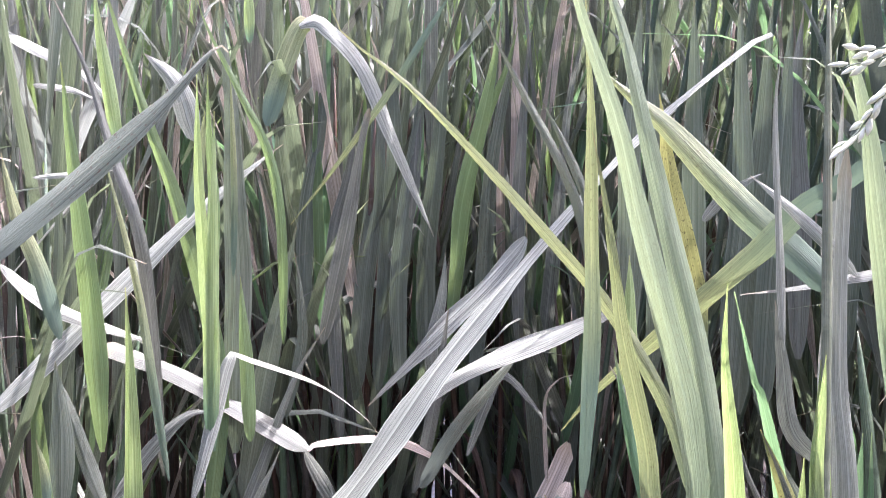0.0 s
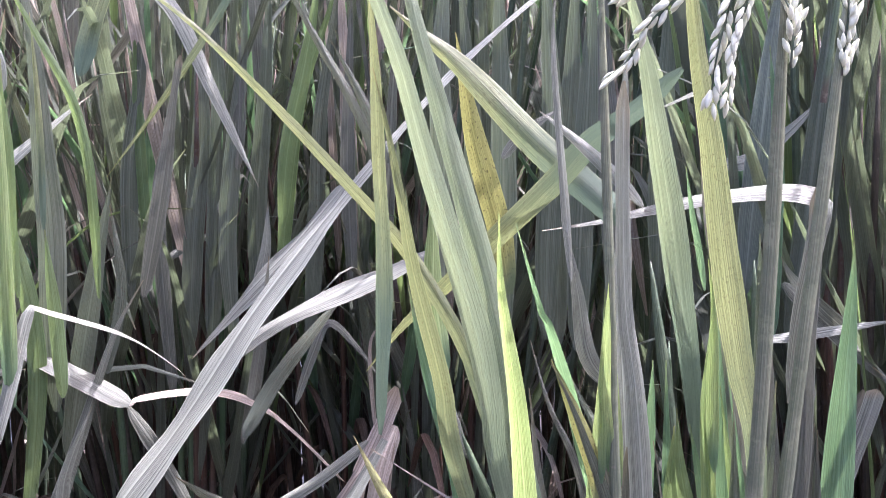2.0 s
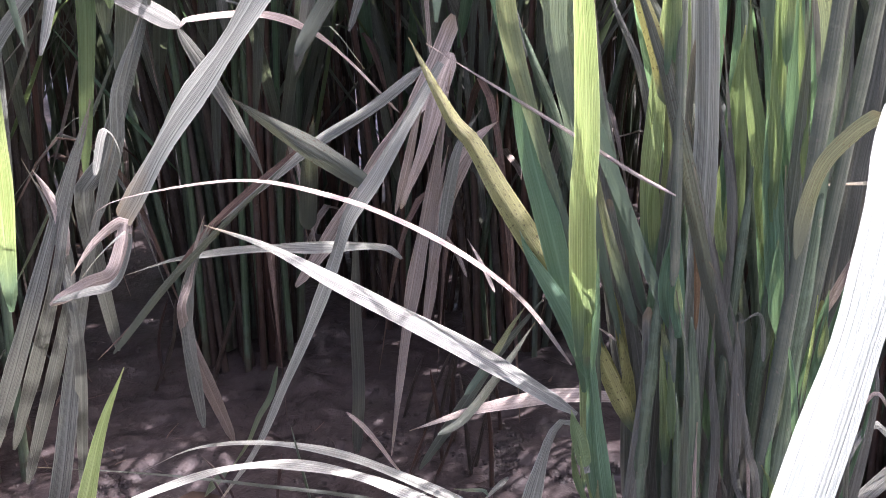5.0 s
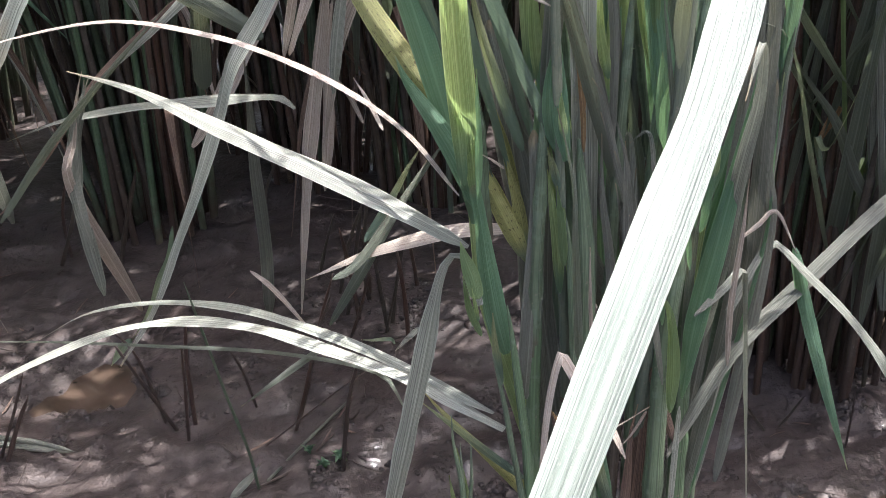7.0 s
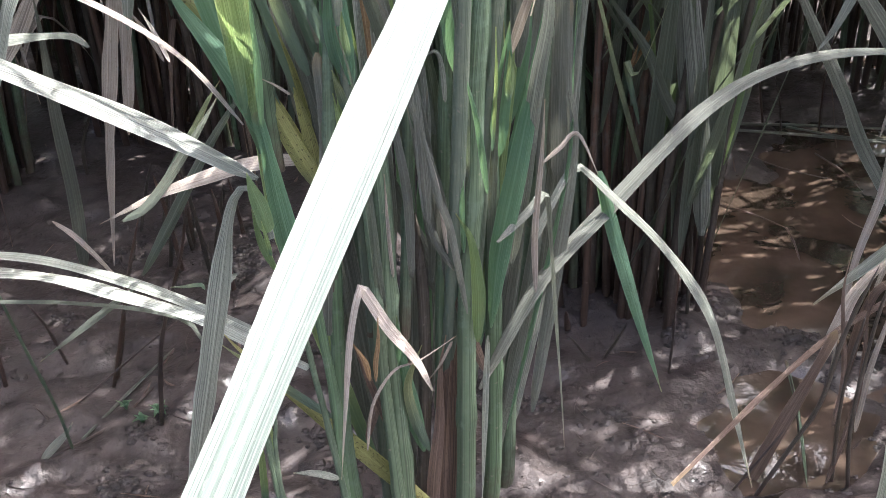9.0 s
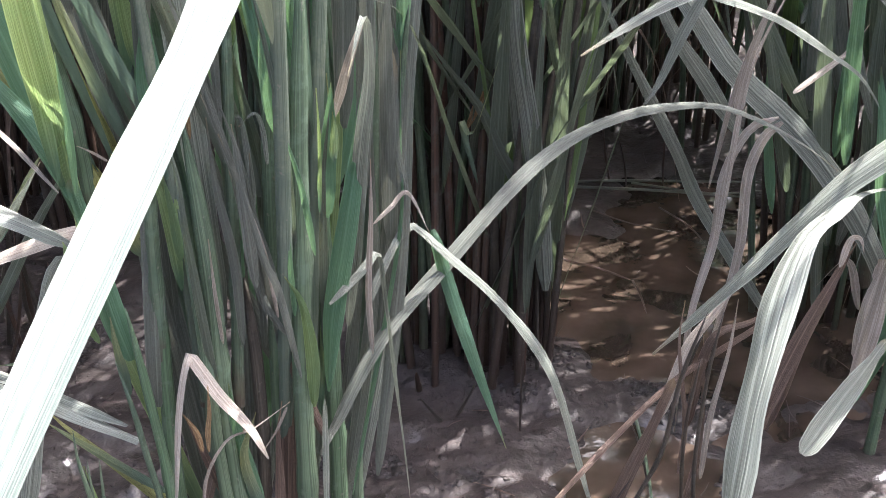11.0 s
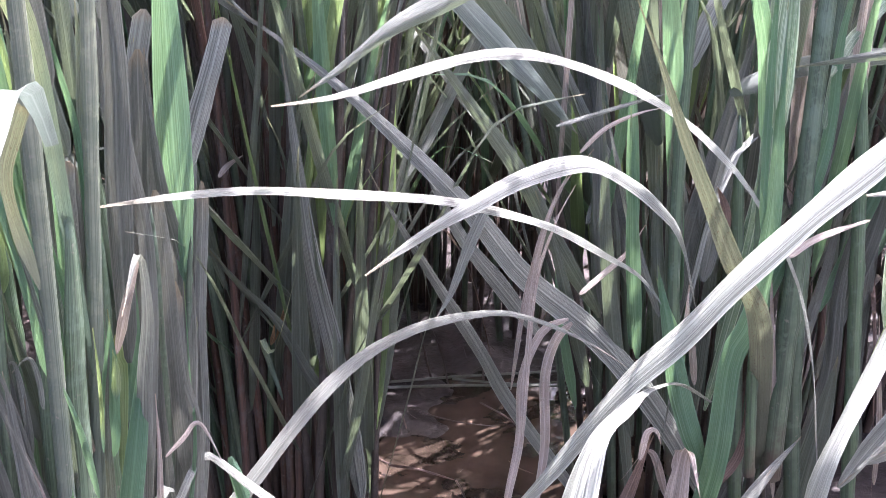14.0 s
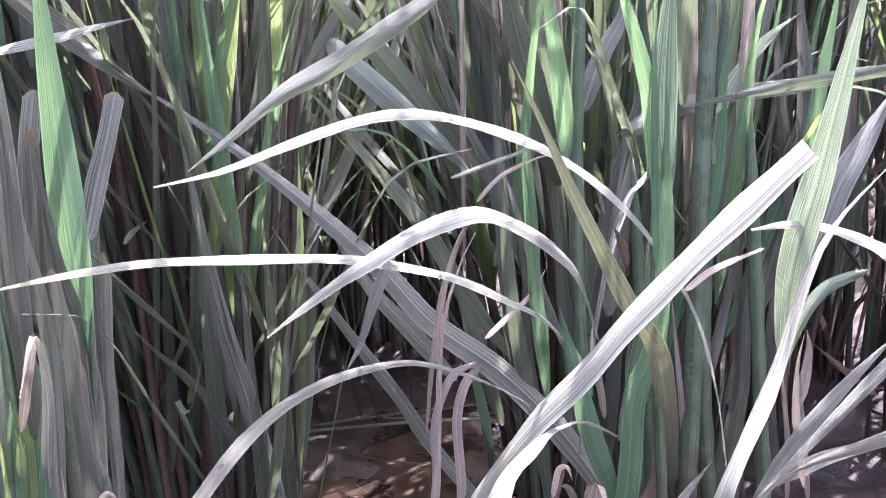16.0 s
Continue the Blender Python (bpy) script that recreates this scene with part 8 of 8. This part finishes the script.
leaf(M, "straw", 0.0023, (0.237, 0.545, 0.227), (0.233, 0.545, 0.266), (0.228, 0.545, 0.290), (0.225, 0.545, 0.297), side=(-0.98, 0.16, -0.11), foot=.7)
leaf(M, "meadow", 0.0041, (0.146, 0.545, 0.231), (0.140, 0.545, 0.249), (0.137, 0.545, 0.270), side=(-0.94, -0.13, -0.31), foot=.6)
leaf(M, "young", 0.0023, (0.144, 0.540, 0.244), (0.142, 0.540, 0.258), (0.141, 0.540, 0.265), side=(-0.99, -0.01, -0.13), foot=.6)
leaf(M, "lime", 0.0054, (0.090, 0.700, 0.210), (0.108, 0.708, 0.232), (0.123, 0.715, 0.254), (0.133, 0.720, 0.266), side=(-0.80, 0.26, 0.54), foot=.8)

# small blades over the mud
leaf(L, "sage", 0.0044, (-0.044, 0.780, 0.193), (-0.051, 0.785, 0.166), (-0.062, 0.789, 0.145), (-0.072, 0.793, 0.121), (-0.082, 0.797, 0.103), (-0.093, 0.800, 0.087), side=(-0.97, -0.03, 0.24))
leaf(L, "sage", 0.0068, (-0.093, 0.800, 0.089), (-0.102, 0.800, 0.080), (-0.112, 0.800, 0.066), side=(-0.72, 0.26, 0.65), foot=.5)
leaf(L, "straw", 0.0039, (0.004, 0.800, 0.139), (0.017, 0.795, 0.128), (0.030, 0.789, 0.112), (0.039, 0.784, 0.100), (0.049, 0.780, 0.089), side=(-0.69, -0.41, -0.60))
leaf(M, "sage", 0.0032, (0.105, 0.700, 0.127), (0.102, 0.704, 0.129), (0.090, 0.714, 0.123), (0.082, 0.720, 0.120), side=(-0.77, -0.33, -0.54))
leaf(L, "grey", 0.0043, (0.128, 0.780, 0.086), (0.117, 0.770, 0.083), (0.107, 0.760, 0.080), side=(-0.59, 0.47, 0.65))
leaf(W, "grey", 0.0061, (-0.024, 0.700, 0.005), (-0.017, 0.706, 0.009), (-0.007, 0.714, 0.014), (-0.001, 0.720, 0.019), side=(-0.72, 0.39, 0.58))

#  ears of the main clump
strand(EAR, 0, (0.201, 0.500, 0.717), (0.188, 0.500, 0.715), (0.177, 0.505, 0.713), (0.170, 0.510, 0.714))
strand(EAR, 0, (0.200, 0.500, 0.716), (0.182, 0.505, 0.709), (0.173, 0.510, 0.707), (0.165, 0.510, 0.703))
strand(EAR, 1, (0.203, 0.500, 0.709), (0.192, 0.505, 0.701), (0.185, 0.505, 0.694), (0.180, 0.510, 0.683), (0.174, 0.510, 0.676), (0.166, 0.510, 0.671))
strand(EAR, 1, (0.225, 0.490, 0.726), (0.218, 0.490, 0.708), (0.214, 0.490, 0.696), (0.210, 0.490, 0.677), (0.208, 0.490, 0.658))
strand(EAR, 1, (0.229, 0.490, 0.725), (0.223, 0.490, 0.703), (0.218, 0.490, 0.689), (0.217, 0.490, 0.675), (0.215, 0.490, 0.659))
strand(EAR, 0, (0.207, 0.500, 0.718), (0.215, 0.500, 0.717), (0.223, 0.500, 0.717))
strand(EAR, 0, (0.247, 0.500, 0.689), (0.245, 0.500, 0.701), (0.239, 0.500, 0.710), (0.237, 0.500, 0.720))
strand(EAR, 0, (0.249, 0.505, 0.691), (0.251, 0.505, 0.703), (0.253, 0.505, 0.713), (0.255, 0.505, 0.722))
strand(EAR, 1, (0.301, 0.570, 0.669), (0.302, 0.570, 0.684), (0.303, 0.570, 0.698), (0.303, 0.570, 0.711))
strand(EAR, 1, (0.304, 0.572, 0.673), (0.305, 0.572, 0.687), (0.307, 0.572, 0.700), (0.309, 0.572, 0.714))
strand(EAR, 1, (0.249, 0.505, 0.675), (0.249, 0.505, 0.690), (0.247, 0.505, 0.702), (0.245, 0.505, 0.711))

#  dead stalks and straw in the mud
dead_stalk("twig", 0.0049, (-0.057, 0.800, -0.012), (-0.053, 0.790, 0.070), (-0.046, 0.780, 0.117))
dead_stalk("green", 0.0032, (-0.003, 0.712, -0.012), (-0.006, 0.702, 0.045), (-0.014, 0.692, 0.104), (-0.021, 0.682, 0.163), (-0.026, 0.672, 0.209))
dead_stalk("twig", 0.0048, (0.057, 0.718, -0.012), (0.068, 0.708, 0.072), (0.077, 0.698, 0.112), (0.083, 0.688, 0.142))
dead_stalk("brown", 0.0043, (0.021, 0.783, -0.012), (0.036, 0.773, 0.044), (0.049, 0.763, 0.097), (0.067, 0.753, 0.159))
dead_stalk("twig", 0.0055, (-0.206, 0.772, -0.012), (-0.182, 0.762, 0.043), (-0.164, 0.752, 0.079))
dead_stalk("twig", 0.0040, (-0.146, 1.055, -0.012), (-0.139, 1.045, 0.024), (-0.134, 1.035, 0.054))
dead_stalk("twig", 0.0036, (-0.080, 0.811, -0.012), (-0.085, 0.801, 0.039), (-0.092, 0.791, 0.084), (-0.108, 0.781, 0.118))
dead_stalk("brown", 0.0054, (0.109, 0.910, -0.012), (0.103, 0.900, 0.057), (0.097, 0.890, 0.119))
dead_stalk("brown", 0.0055, (0.084, 0.933, -0.012), (0.079, 0.923, 0.058), (0.073, 0.913, 0.109))
dead_stalk("brown", 0.0058, (0.125, 0.889, -0.012), (0.123, 0.879, 0.056), (0.118, 0.869, 0.112))
dead_stalk("brown", 0.0052, (0.065, 0.976, -0.012), (0.077, 0.966, 0.051), (0.095, 0.956, 0.107))
dead_stalk("brown", 0.0051, (0.096, 0.955, -0.012), (0.092, 0.945, 0.050), (0.101, 0.935, 0.134))
dead_stalk("brown", 0.0048, (0.045, 1.006, -0.012), (0.058, 0.996, 0.043), (0.069, 0.986, 0.083))
dead_stalk("brown", 0.0055, (-0.179, 1.152, -0.012), (-0.163, 1.142, 0.039), (-0.163, 1.132, 0.095))
dead_stalk("twig", 0.0047, (-0.202, 1.109, -0.012), (-0.199, 1.099, 0.052), (-0.182, 1.089, 0.105))
dead_stalk("brown", 0.0053, (0.000, 1.129, -0.012), (0.000, 1.119, 0.040), (0.017, 1.109, 0.088))
dead_stalk("straw", 0.0036, (0.003, 0.718, 0.004), (0.040, 0.770, 0.004), (0.090, 0.836, 0.004))
dead_stalk("straw", 0.0086, (-0.215, 0.801, 0.004), (-0.182, 0.788, 0.004), (-0.149, 0.778, 0.004))
dead_stalk("twig", 0.0031, (-0.020, 0.703, 0.004), (0.022, 0.728, 0.004), (0.058, 0.770, 0.004))
dead_stalk("twig", 0.0035, (-0.204, 1.070, 0.004), (-0.236, 1.033, 0.004))
dead_stalk("twig", 0.0028, (0.105, 0.792, 0.004), (0.079, 0.820, 0.004), (0.040, 0.745, 0.004))
dead_stalk("brown", 0.0052, (0.445, 0.554, -0.012), (0.462, 0.544, 0.043), (0.471, 0.534, 0.086), (0.472, 0.524, 0.145), (0.479, 0.514, 0.198))
dead_stalk("brown", 0.0043, (0.513, 0.547, -0.012), (0.498, 0.537, 0.059), (0.493, 0.527, 0.139), (0.492, 0.517, 0.194))
dead_stalk("brown", 0.0042, (0.505, 0.555, -0.012), (0.493, 0.545, 0.082), (0.492, 0.535, 0.150))
dead_stalk("brown", 0.0057, (0.560, 0.675, -0.012), (0.563, 0.665, 0.030), (0.569, 0.655, 0.076), (0.584, 0.645, 0.137))
dead_stalk("brown", 0.0055, (0.483, 0.755, -0.012), (0.477, 0.745, 0.036), (0.471, 0.735, 0.090))
dead_stalk("brown", 0.0054, (0.469, 0.752, -0.012), (0.465, 0.742, 0.050), (0.461, 0.732, 0.108))
dead_stalk("twig", 0.0026, (0.439, 0.687, -0.012), (0.435, 0.677, 0.036), (0.430, 0.667, 0.074))
dead_stalk("brown", 0.0064, (0.387, 0.771, -0.012), (0.382, 0.761, 0.004), (0.377, 0.751, 0.026))
dead_stalk("brown", 0.0040, (0.394, 0.722, -0.012), (0.404, 0.712, 0.018), (0.409, 0.702, 0.042))
dead_stalk("brown", 0.0035, (0.394, 0.720, -0.012), (0.378, 0.710, 0.014), (0.363, 0.700, 0.040))
dead_stalk("twig", 0.0035, (0.433, 0.564, -0.012), (0.445, 0.554, 0.024), (0.456, 0.544, 0.059))
dead_stalk("green", 0.0034, (0.529, 0.673, 0.004), (0.507, 0.610, 0.004), (0.479, 0.544, 0.004))
dead_stalk("straw", 0.0050, (0.624, 1.079, 0.004), (0.712, 1.051, 0.004), (0.799, 1.017, 0.004), (0.860, 0.993, 0.004))
dead_stalk("straw", 0.0055, (0.626, 1.069, 0.004), (0.730, 1.019, 0.004), (0.824, 0.965, 0.004))
dead_stalk("straw", 0.0043, (0.716, 1.044, 0.004), (0.784, 0.992, 0.004), (0.856, 0.976, 0.004))
dead_stalk("twig", 0.0038, (0.572, 0.938, 0.004), (0.580, 0.910, 0.004), (0.600, 0.889, 0.004), (0.621, 0.855, 0.004))
dead_stalk("twig", 0.0026, (0.621, 0.855, 0.004), (0.616, 0.831, 0.004), (0.606, 0.799, 0.004))
dead_stalk("twig", 0.0036, (0.752, 1.038, -0.012), (0.743, 1.028, 0.058), (0.741, 1.018, 0.088))
dead_stalk("twig", 0.0042, (0.703, 1.065, -0.012), (0.686, 1.055, 0.051), (0.677, 1.045, 0.095))
dead_stalk("twig", 0.0030, (0.711, 1.041, -0.012), (0.698, 1.031, 0.039), (0.682, 1.021, 0.078))
dead_stalk("brown", 0.0049, (0.667, 1.084, -0.012), (0.652, 1.074, 0.023), (0.640, 1.064, 0.049))
dead_stalk("twig", 0.0023, (0.644, 1.006, 0.004), (0.672, 0.959, 0.004), (0.710, 0.922, 0.004))
dead_stalk("twig", 0.0029, (0.716, 0.981, 0.004), (0.724, 0.936, 0.004), (0.721, 0.897, 0.004))

# ---- end of placed leaves ----

# ---- small weed on the mud ----
def seedling(x, y, seed):
    rng = random.Random(seed)
    ob = new("seedling", None)
    ob.location = (x, y, 0.0)
    ob.empty_display_size = 0.02
    tagged(ob, "tiny green weed seedling on the wet mud", "seedling", "weed seedlings on the mud")
    z = ground_height(x, y)
    for i in range(9):
        a = 0.7 * i + rng.uniform(-0.3, 0.3)
        out = Vector((math.cos(a), math.sin(a), 0))
        r = rng.uniform(0.003, 0.008)
        base = Vector((x, y, z - 0.001))
        leaf(ob, "fresh", rng.uniform(0.0026, 0.004), base, base + out * 0.4 * r + Vector((0, 0, 0.007)), base + out * r + Vector((0, 0, rng.uniform(0.004, 0.011))), fold=0.1, peak=0.6, foot=0.2)


for k, (px, py) in enumerate(((0.046, 0.725), (0.058, 0.735), (0.035, 0.738))):
    seedling(px, py, 300 + k)

# ---- clods and bits on the mud ----
def mud_clods(count, seed):
    """Small uneven lumps of mud pressed into the surface."""
    rng = random.Random(seed)
    verts, faces = [], []
    casts = [(rng.uniform(-0.25, 0.62), rng.uniform(0.50, 1.0), rng.uniform(0.008, 0.022)) for _ in range(70)]
    for k in range(count):
        x, y = rng.uniform(-0.32, 0.85), rng.uniform(0.46, 1.2)
        if k % 5 < 2:     # heaped in small casts
            cx, cy, wide = rng.choice(casts)
            x, y = rng.gauss(cx, 0.5 * wide), rng.gauss(cy, 0.4 * wide)
        elif noise.noise((x * 6, y * 6, 5)) + rng.uniform(-0.3, 0.3) < -0.05:
            continue
        r = rng.uniform(0.0010, 0.0036) * (1.7 if rng.random() < 0.08 else 1.0)
        z = ground_height(x, y) + (rng.uniform(0, 0.5) * r if k % 5 < 2 else 0)
        if z < -0.008:
            continue
        b = len(verts)
        turn = rng.uniform(0, 6.28)
        for q, (h, near) in enumerate(((-0.6, 1.1), (0.15, 0.75))):
            for j in range(6):
                a = turn + 2 * math.pi * j / 6 + 0.4 * q
                rr = r * near * rng.uniform(0.45, 1.6)
                verts.append((x + rr * math.cos(a), y + rr * math.sin(a), z + r * h * rng.uniform(0.7, 1.3)))
        verts.append((x + 0.3 * r * rng.uniform(-1, 1), y + 0.3 * r * rng.uniform(-1, 1), z + r * rng.uniform(0.15, 0.55)))
        for j in range(6):
            n = (j + 1) % 6
            faces += [(b + j, b + n, b + 6 + n, b + 6 + j), (b + 6 + j, b + 6 + n, b + 12)]
    mesh = bpy.data.meshes.new("mud_clods")
    mesh.from_pydata(verts, [], faces)
    mesh.materials.append(CRUMB)
    for p in mesh.polygons:
        p.use_smooth = True
    tagged(new("mud_clods", mesh), "small wet clods scattered over brown mud", "mud clods", kind="stuff")


def mud_debris(count, seed):
    """Rotting scraps of leaf and straw, too many to count."""
    rng = random.Random(seed)
    bm = bmesh.new()
    uv = bm.loops.layers.uv.new("UVMap")
    dark = bmesh.new()
    uv_dark = dark.loops.layers.uv.new("UVMap")
    for _ in range(count):
        x, y = rng.uniform(-0.32, 0.82), rng.uniform(0.46, 1.2)
        a, l = rng.uniform(0, 3.14), rng.uniform(0.006, 0.035)
        dx, dy = math.cos(a) * l, math.sin(a) * l
        if ground_height(x, y) < -0.007 and rng.random() < 0.85:
            continue
        pts = [(x + dx * f, y + dy * f, max(-0.006, ground_height(x + dx * f, y + dy * f)) + 0.0012 + rng.uniform(0, 0.002)) for f in (0, 0.5, 1)]
        pts[1] = (pts[1][0] + rng.uniform(-0.1, 0.1) * l, pts[1][1] + rng.uniform(-0.1, 0.1) * l, pts[1][2])
        if rng.random() < 0.15:
            leaf_mesh(bm, uv, pts, (-dy, dx, 0.001), rng.uniform(0.0012, 0.003), rng=rng, count=4)
        else:
            tube_mesh(dark, uv_dark, pts, (rng.uniform(0.0003, 0.0009), 0.0003), 4, 0.8, 0.0, (), 3)
    ob = new("plant_debris", None)
    tagged(ob, "rotting brown scraps of straw on the mud", "debris", kind="stuff")
    for name, mesh, mat in (("leaf_scraps", bm, BROWN), ("straw_scraps", dark, TWIG)):
        part(name, mesh, mat, ob)["kind"] = "stuff"


mud_clods(8000, 61)
mud_debris(480, 62)

# ---- plants behind ----
def fill(x, y, seed, owner, tillers, tall, spread, radius=0.05, dead=0.5, width=0.011, arched=0.15, brown=0.4, low=0.35, dry=True):
    """More tillers for a plant that stands already; without dry its withered leaves stay green."""
    rng = random.Random(seed)

    def emit(sort, points, w, kind, dire=None, twist=0.0):
        bm = bmesh.new()
        uv = bm.loops.layers.uv.new("UVMap")
        if sort == "stem":
            tube_mesh(bm, uv, points, (w * 0.55, w * 0.38), 7, 0.75, 0.0, (0.45,), 8)
            part("stem", bm, STALK if kind == "brown" else STEM, owner)
        else:
            if not dry and kind in ("straw", "grey", "dull"):
                kind = "green"
            leaf_mesh(bm, uv, points, (-dire.y, dire.x, 0.001), w, twist, rng=rng, count=12, taper_by=1.2)
            part("leaf", bm, LEAF[kind], owner, LABEL[kind])
    grow(rng, x, y, tillers, tall, spread, radius, emit, dead, width, arched, brown, low)


def shade_culms(owner, x, y, count, seed, radius=0.07, spread=0.10, lean=(0.0, 0.0)):
    """The tall culms of a plant, each with its drooping flag leaves at the top of the canopy; the leaves lie above the
    view, added to shade the mud.
    """
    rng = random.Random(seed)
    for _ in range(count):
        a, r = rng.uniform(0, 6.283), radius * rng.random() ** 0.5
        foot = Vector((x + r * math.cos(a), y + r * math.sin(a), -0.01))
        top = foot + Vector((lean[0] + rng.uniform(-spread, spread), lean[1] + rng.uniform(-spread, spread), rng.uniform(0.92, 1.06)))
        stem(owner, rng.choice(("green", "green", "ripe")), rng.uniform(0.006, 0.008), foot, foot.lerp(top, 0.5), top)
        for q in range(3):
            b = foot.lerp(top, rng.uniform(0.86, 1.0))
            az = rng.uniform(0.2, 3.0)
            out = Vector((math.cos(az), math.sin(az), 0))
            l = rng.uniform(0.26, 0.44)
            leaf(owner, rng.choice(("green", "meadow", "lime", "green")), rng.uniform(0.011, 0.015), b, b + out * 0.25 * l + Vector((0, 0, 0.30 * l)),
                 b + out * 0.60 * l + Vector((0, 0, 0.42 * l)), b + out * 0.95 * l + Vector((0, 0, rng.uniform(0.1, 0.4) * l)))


# many brown stems: brown feet, plus deep shade put into the stem colour
fill(0.445, 0.808, 35, R, 76, 1.1, 0.12, 0.072, 0.0, 0.0125, 0.0, 0.85, 0.10, False)
fill(0.79, 0.77, 32, G, 46, 0.85, 0.20, 0.09, 0.05, 0.0115, 0.0)
fill(-0.115, 1.165, 33, L, 60, 1.15, 0.13, 0.062, 0.15, 0.012, 0.0, 0.8)
fill(-0.34, 0.93, 34, W, 34, 1.05, 0.14, 0.06, 0.4, 0.012, 0.0)
# added culms whose tops, out of view, shade the ground before these clumps
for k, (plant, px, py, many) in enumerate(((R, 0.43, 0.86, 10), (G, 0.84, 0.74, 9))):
    shade_culms(plant, px, py, many, 400 + k)
# several on the sunward right are added to shade the mud and pool
BEHIND = ((0.17, 1.17), (0.62, 1.14), (0.97, 1.02), (-0.36, 1.12), (0.38, 1.16), (0.06, 1.24), (-0.52, 0.95), (-0.20, 1.40), (0.50, 1.36), (0.80, 1.30),
          (1.06, 1.18), (1.12, 0.66), (1.22, 0.84), (-0.42, 1.28), (0.28, 1.40), (-0.80, 0.70), (1.28, 1.05), (0.55, 1.20), (0.86, 1.15), (0.70, 1.42), (0.92, 1.33), (0.78, 1.21), (1.00, 0.80), (0.0, 1.36), (0.13, 1.34), (-0.06, 1.52), (0.36, 1.56), (0.18, 1.52), (-0.37, 1.46), (-0.50, 1.62), (1.38, 0.84), (1.42, 0.64))
# three stems in four are brown, partly to paint in shade at the feet
for k, (px, py) in enumerate(BEHIND):
    plant = rice_plant(px, py)
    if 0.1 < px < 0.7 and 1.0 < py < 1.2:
        shade_culms(plant, px, py, 2, 420 + k)
    # extra culms leaning forward, added to keep sun off the left mud
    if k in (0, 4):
        shade_culms(plant, px, py, 9, 460 + k, lean=(0.10 - 0.03 * k, -0.24))
    # plants past the puddle are kept short so that it mirrors the sky
    fill(px, py, 100 + k, plant, 14 if px in (0.86, 0.78) else 34 if px > 0.75 else 24 if k > 22 else 30, 0.80 if 0.6 < px < 0.95 and py < 1.45 else 1.05 if px >= 0.95 else 0.85 if k == 0 else 1.25, 0.18, 0.06, 0.3, 0.0122, 0.0, 0.75)
# rows behind and beside the eye are unseen, added to cut low sky light
spots = []
_rng = random.Random(5)
for j in range(19):
    for i in range(23):
        sx, sy = -2.4 + 0.25 * i + _rng.uniform(-0.06, 0.06), -1.7 + 0.25 * j + _rng.uniform(-0.06, 0.06)
        if not (-0.74 < sx < 1.40 and -0.72 < sy < 1.48):
            spots.append((sx, sy))
stand("rice_stand", spots, 9, "dense stand of green rice all round")
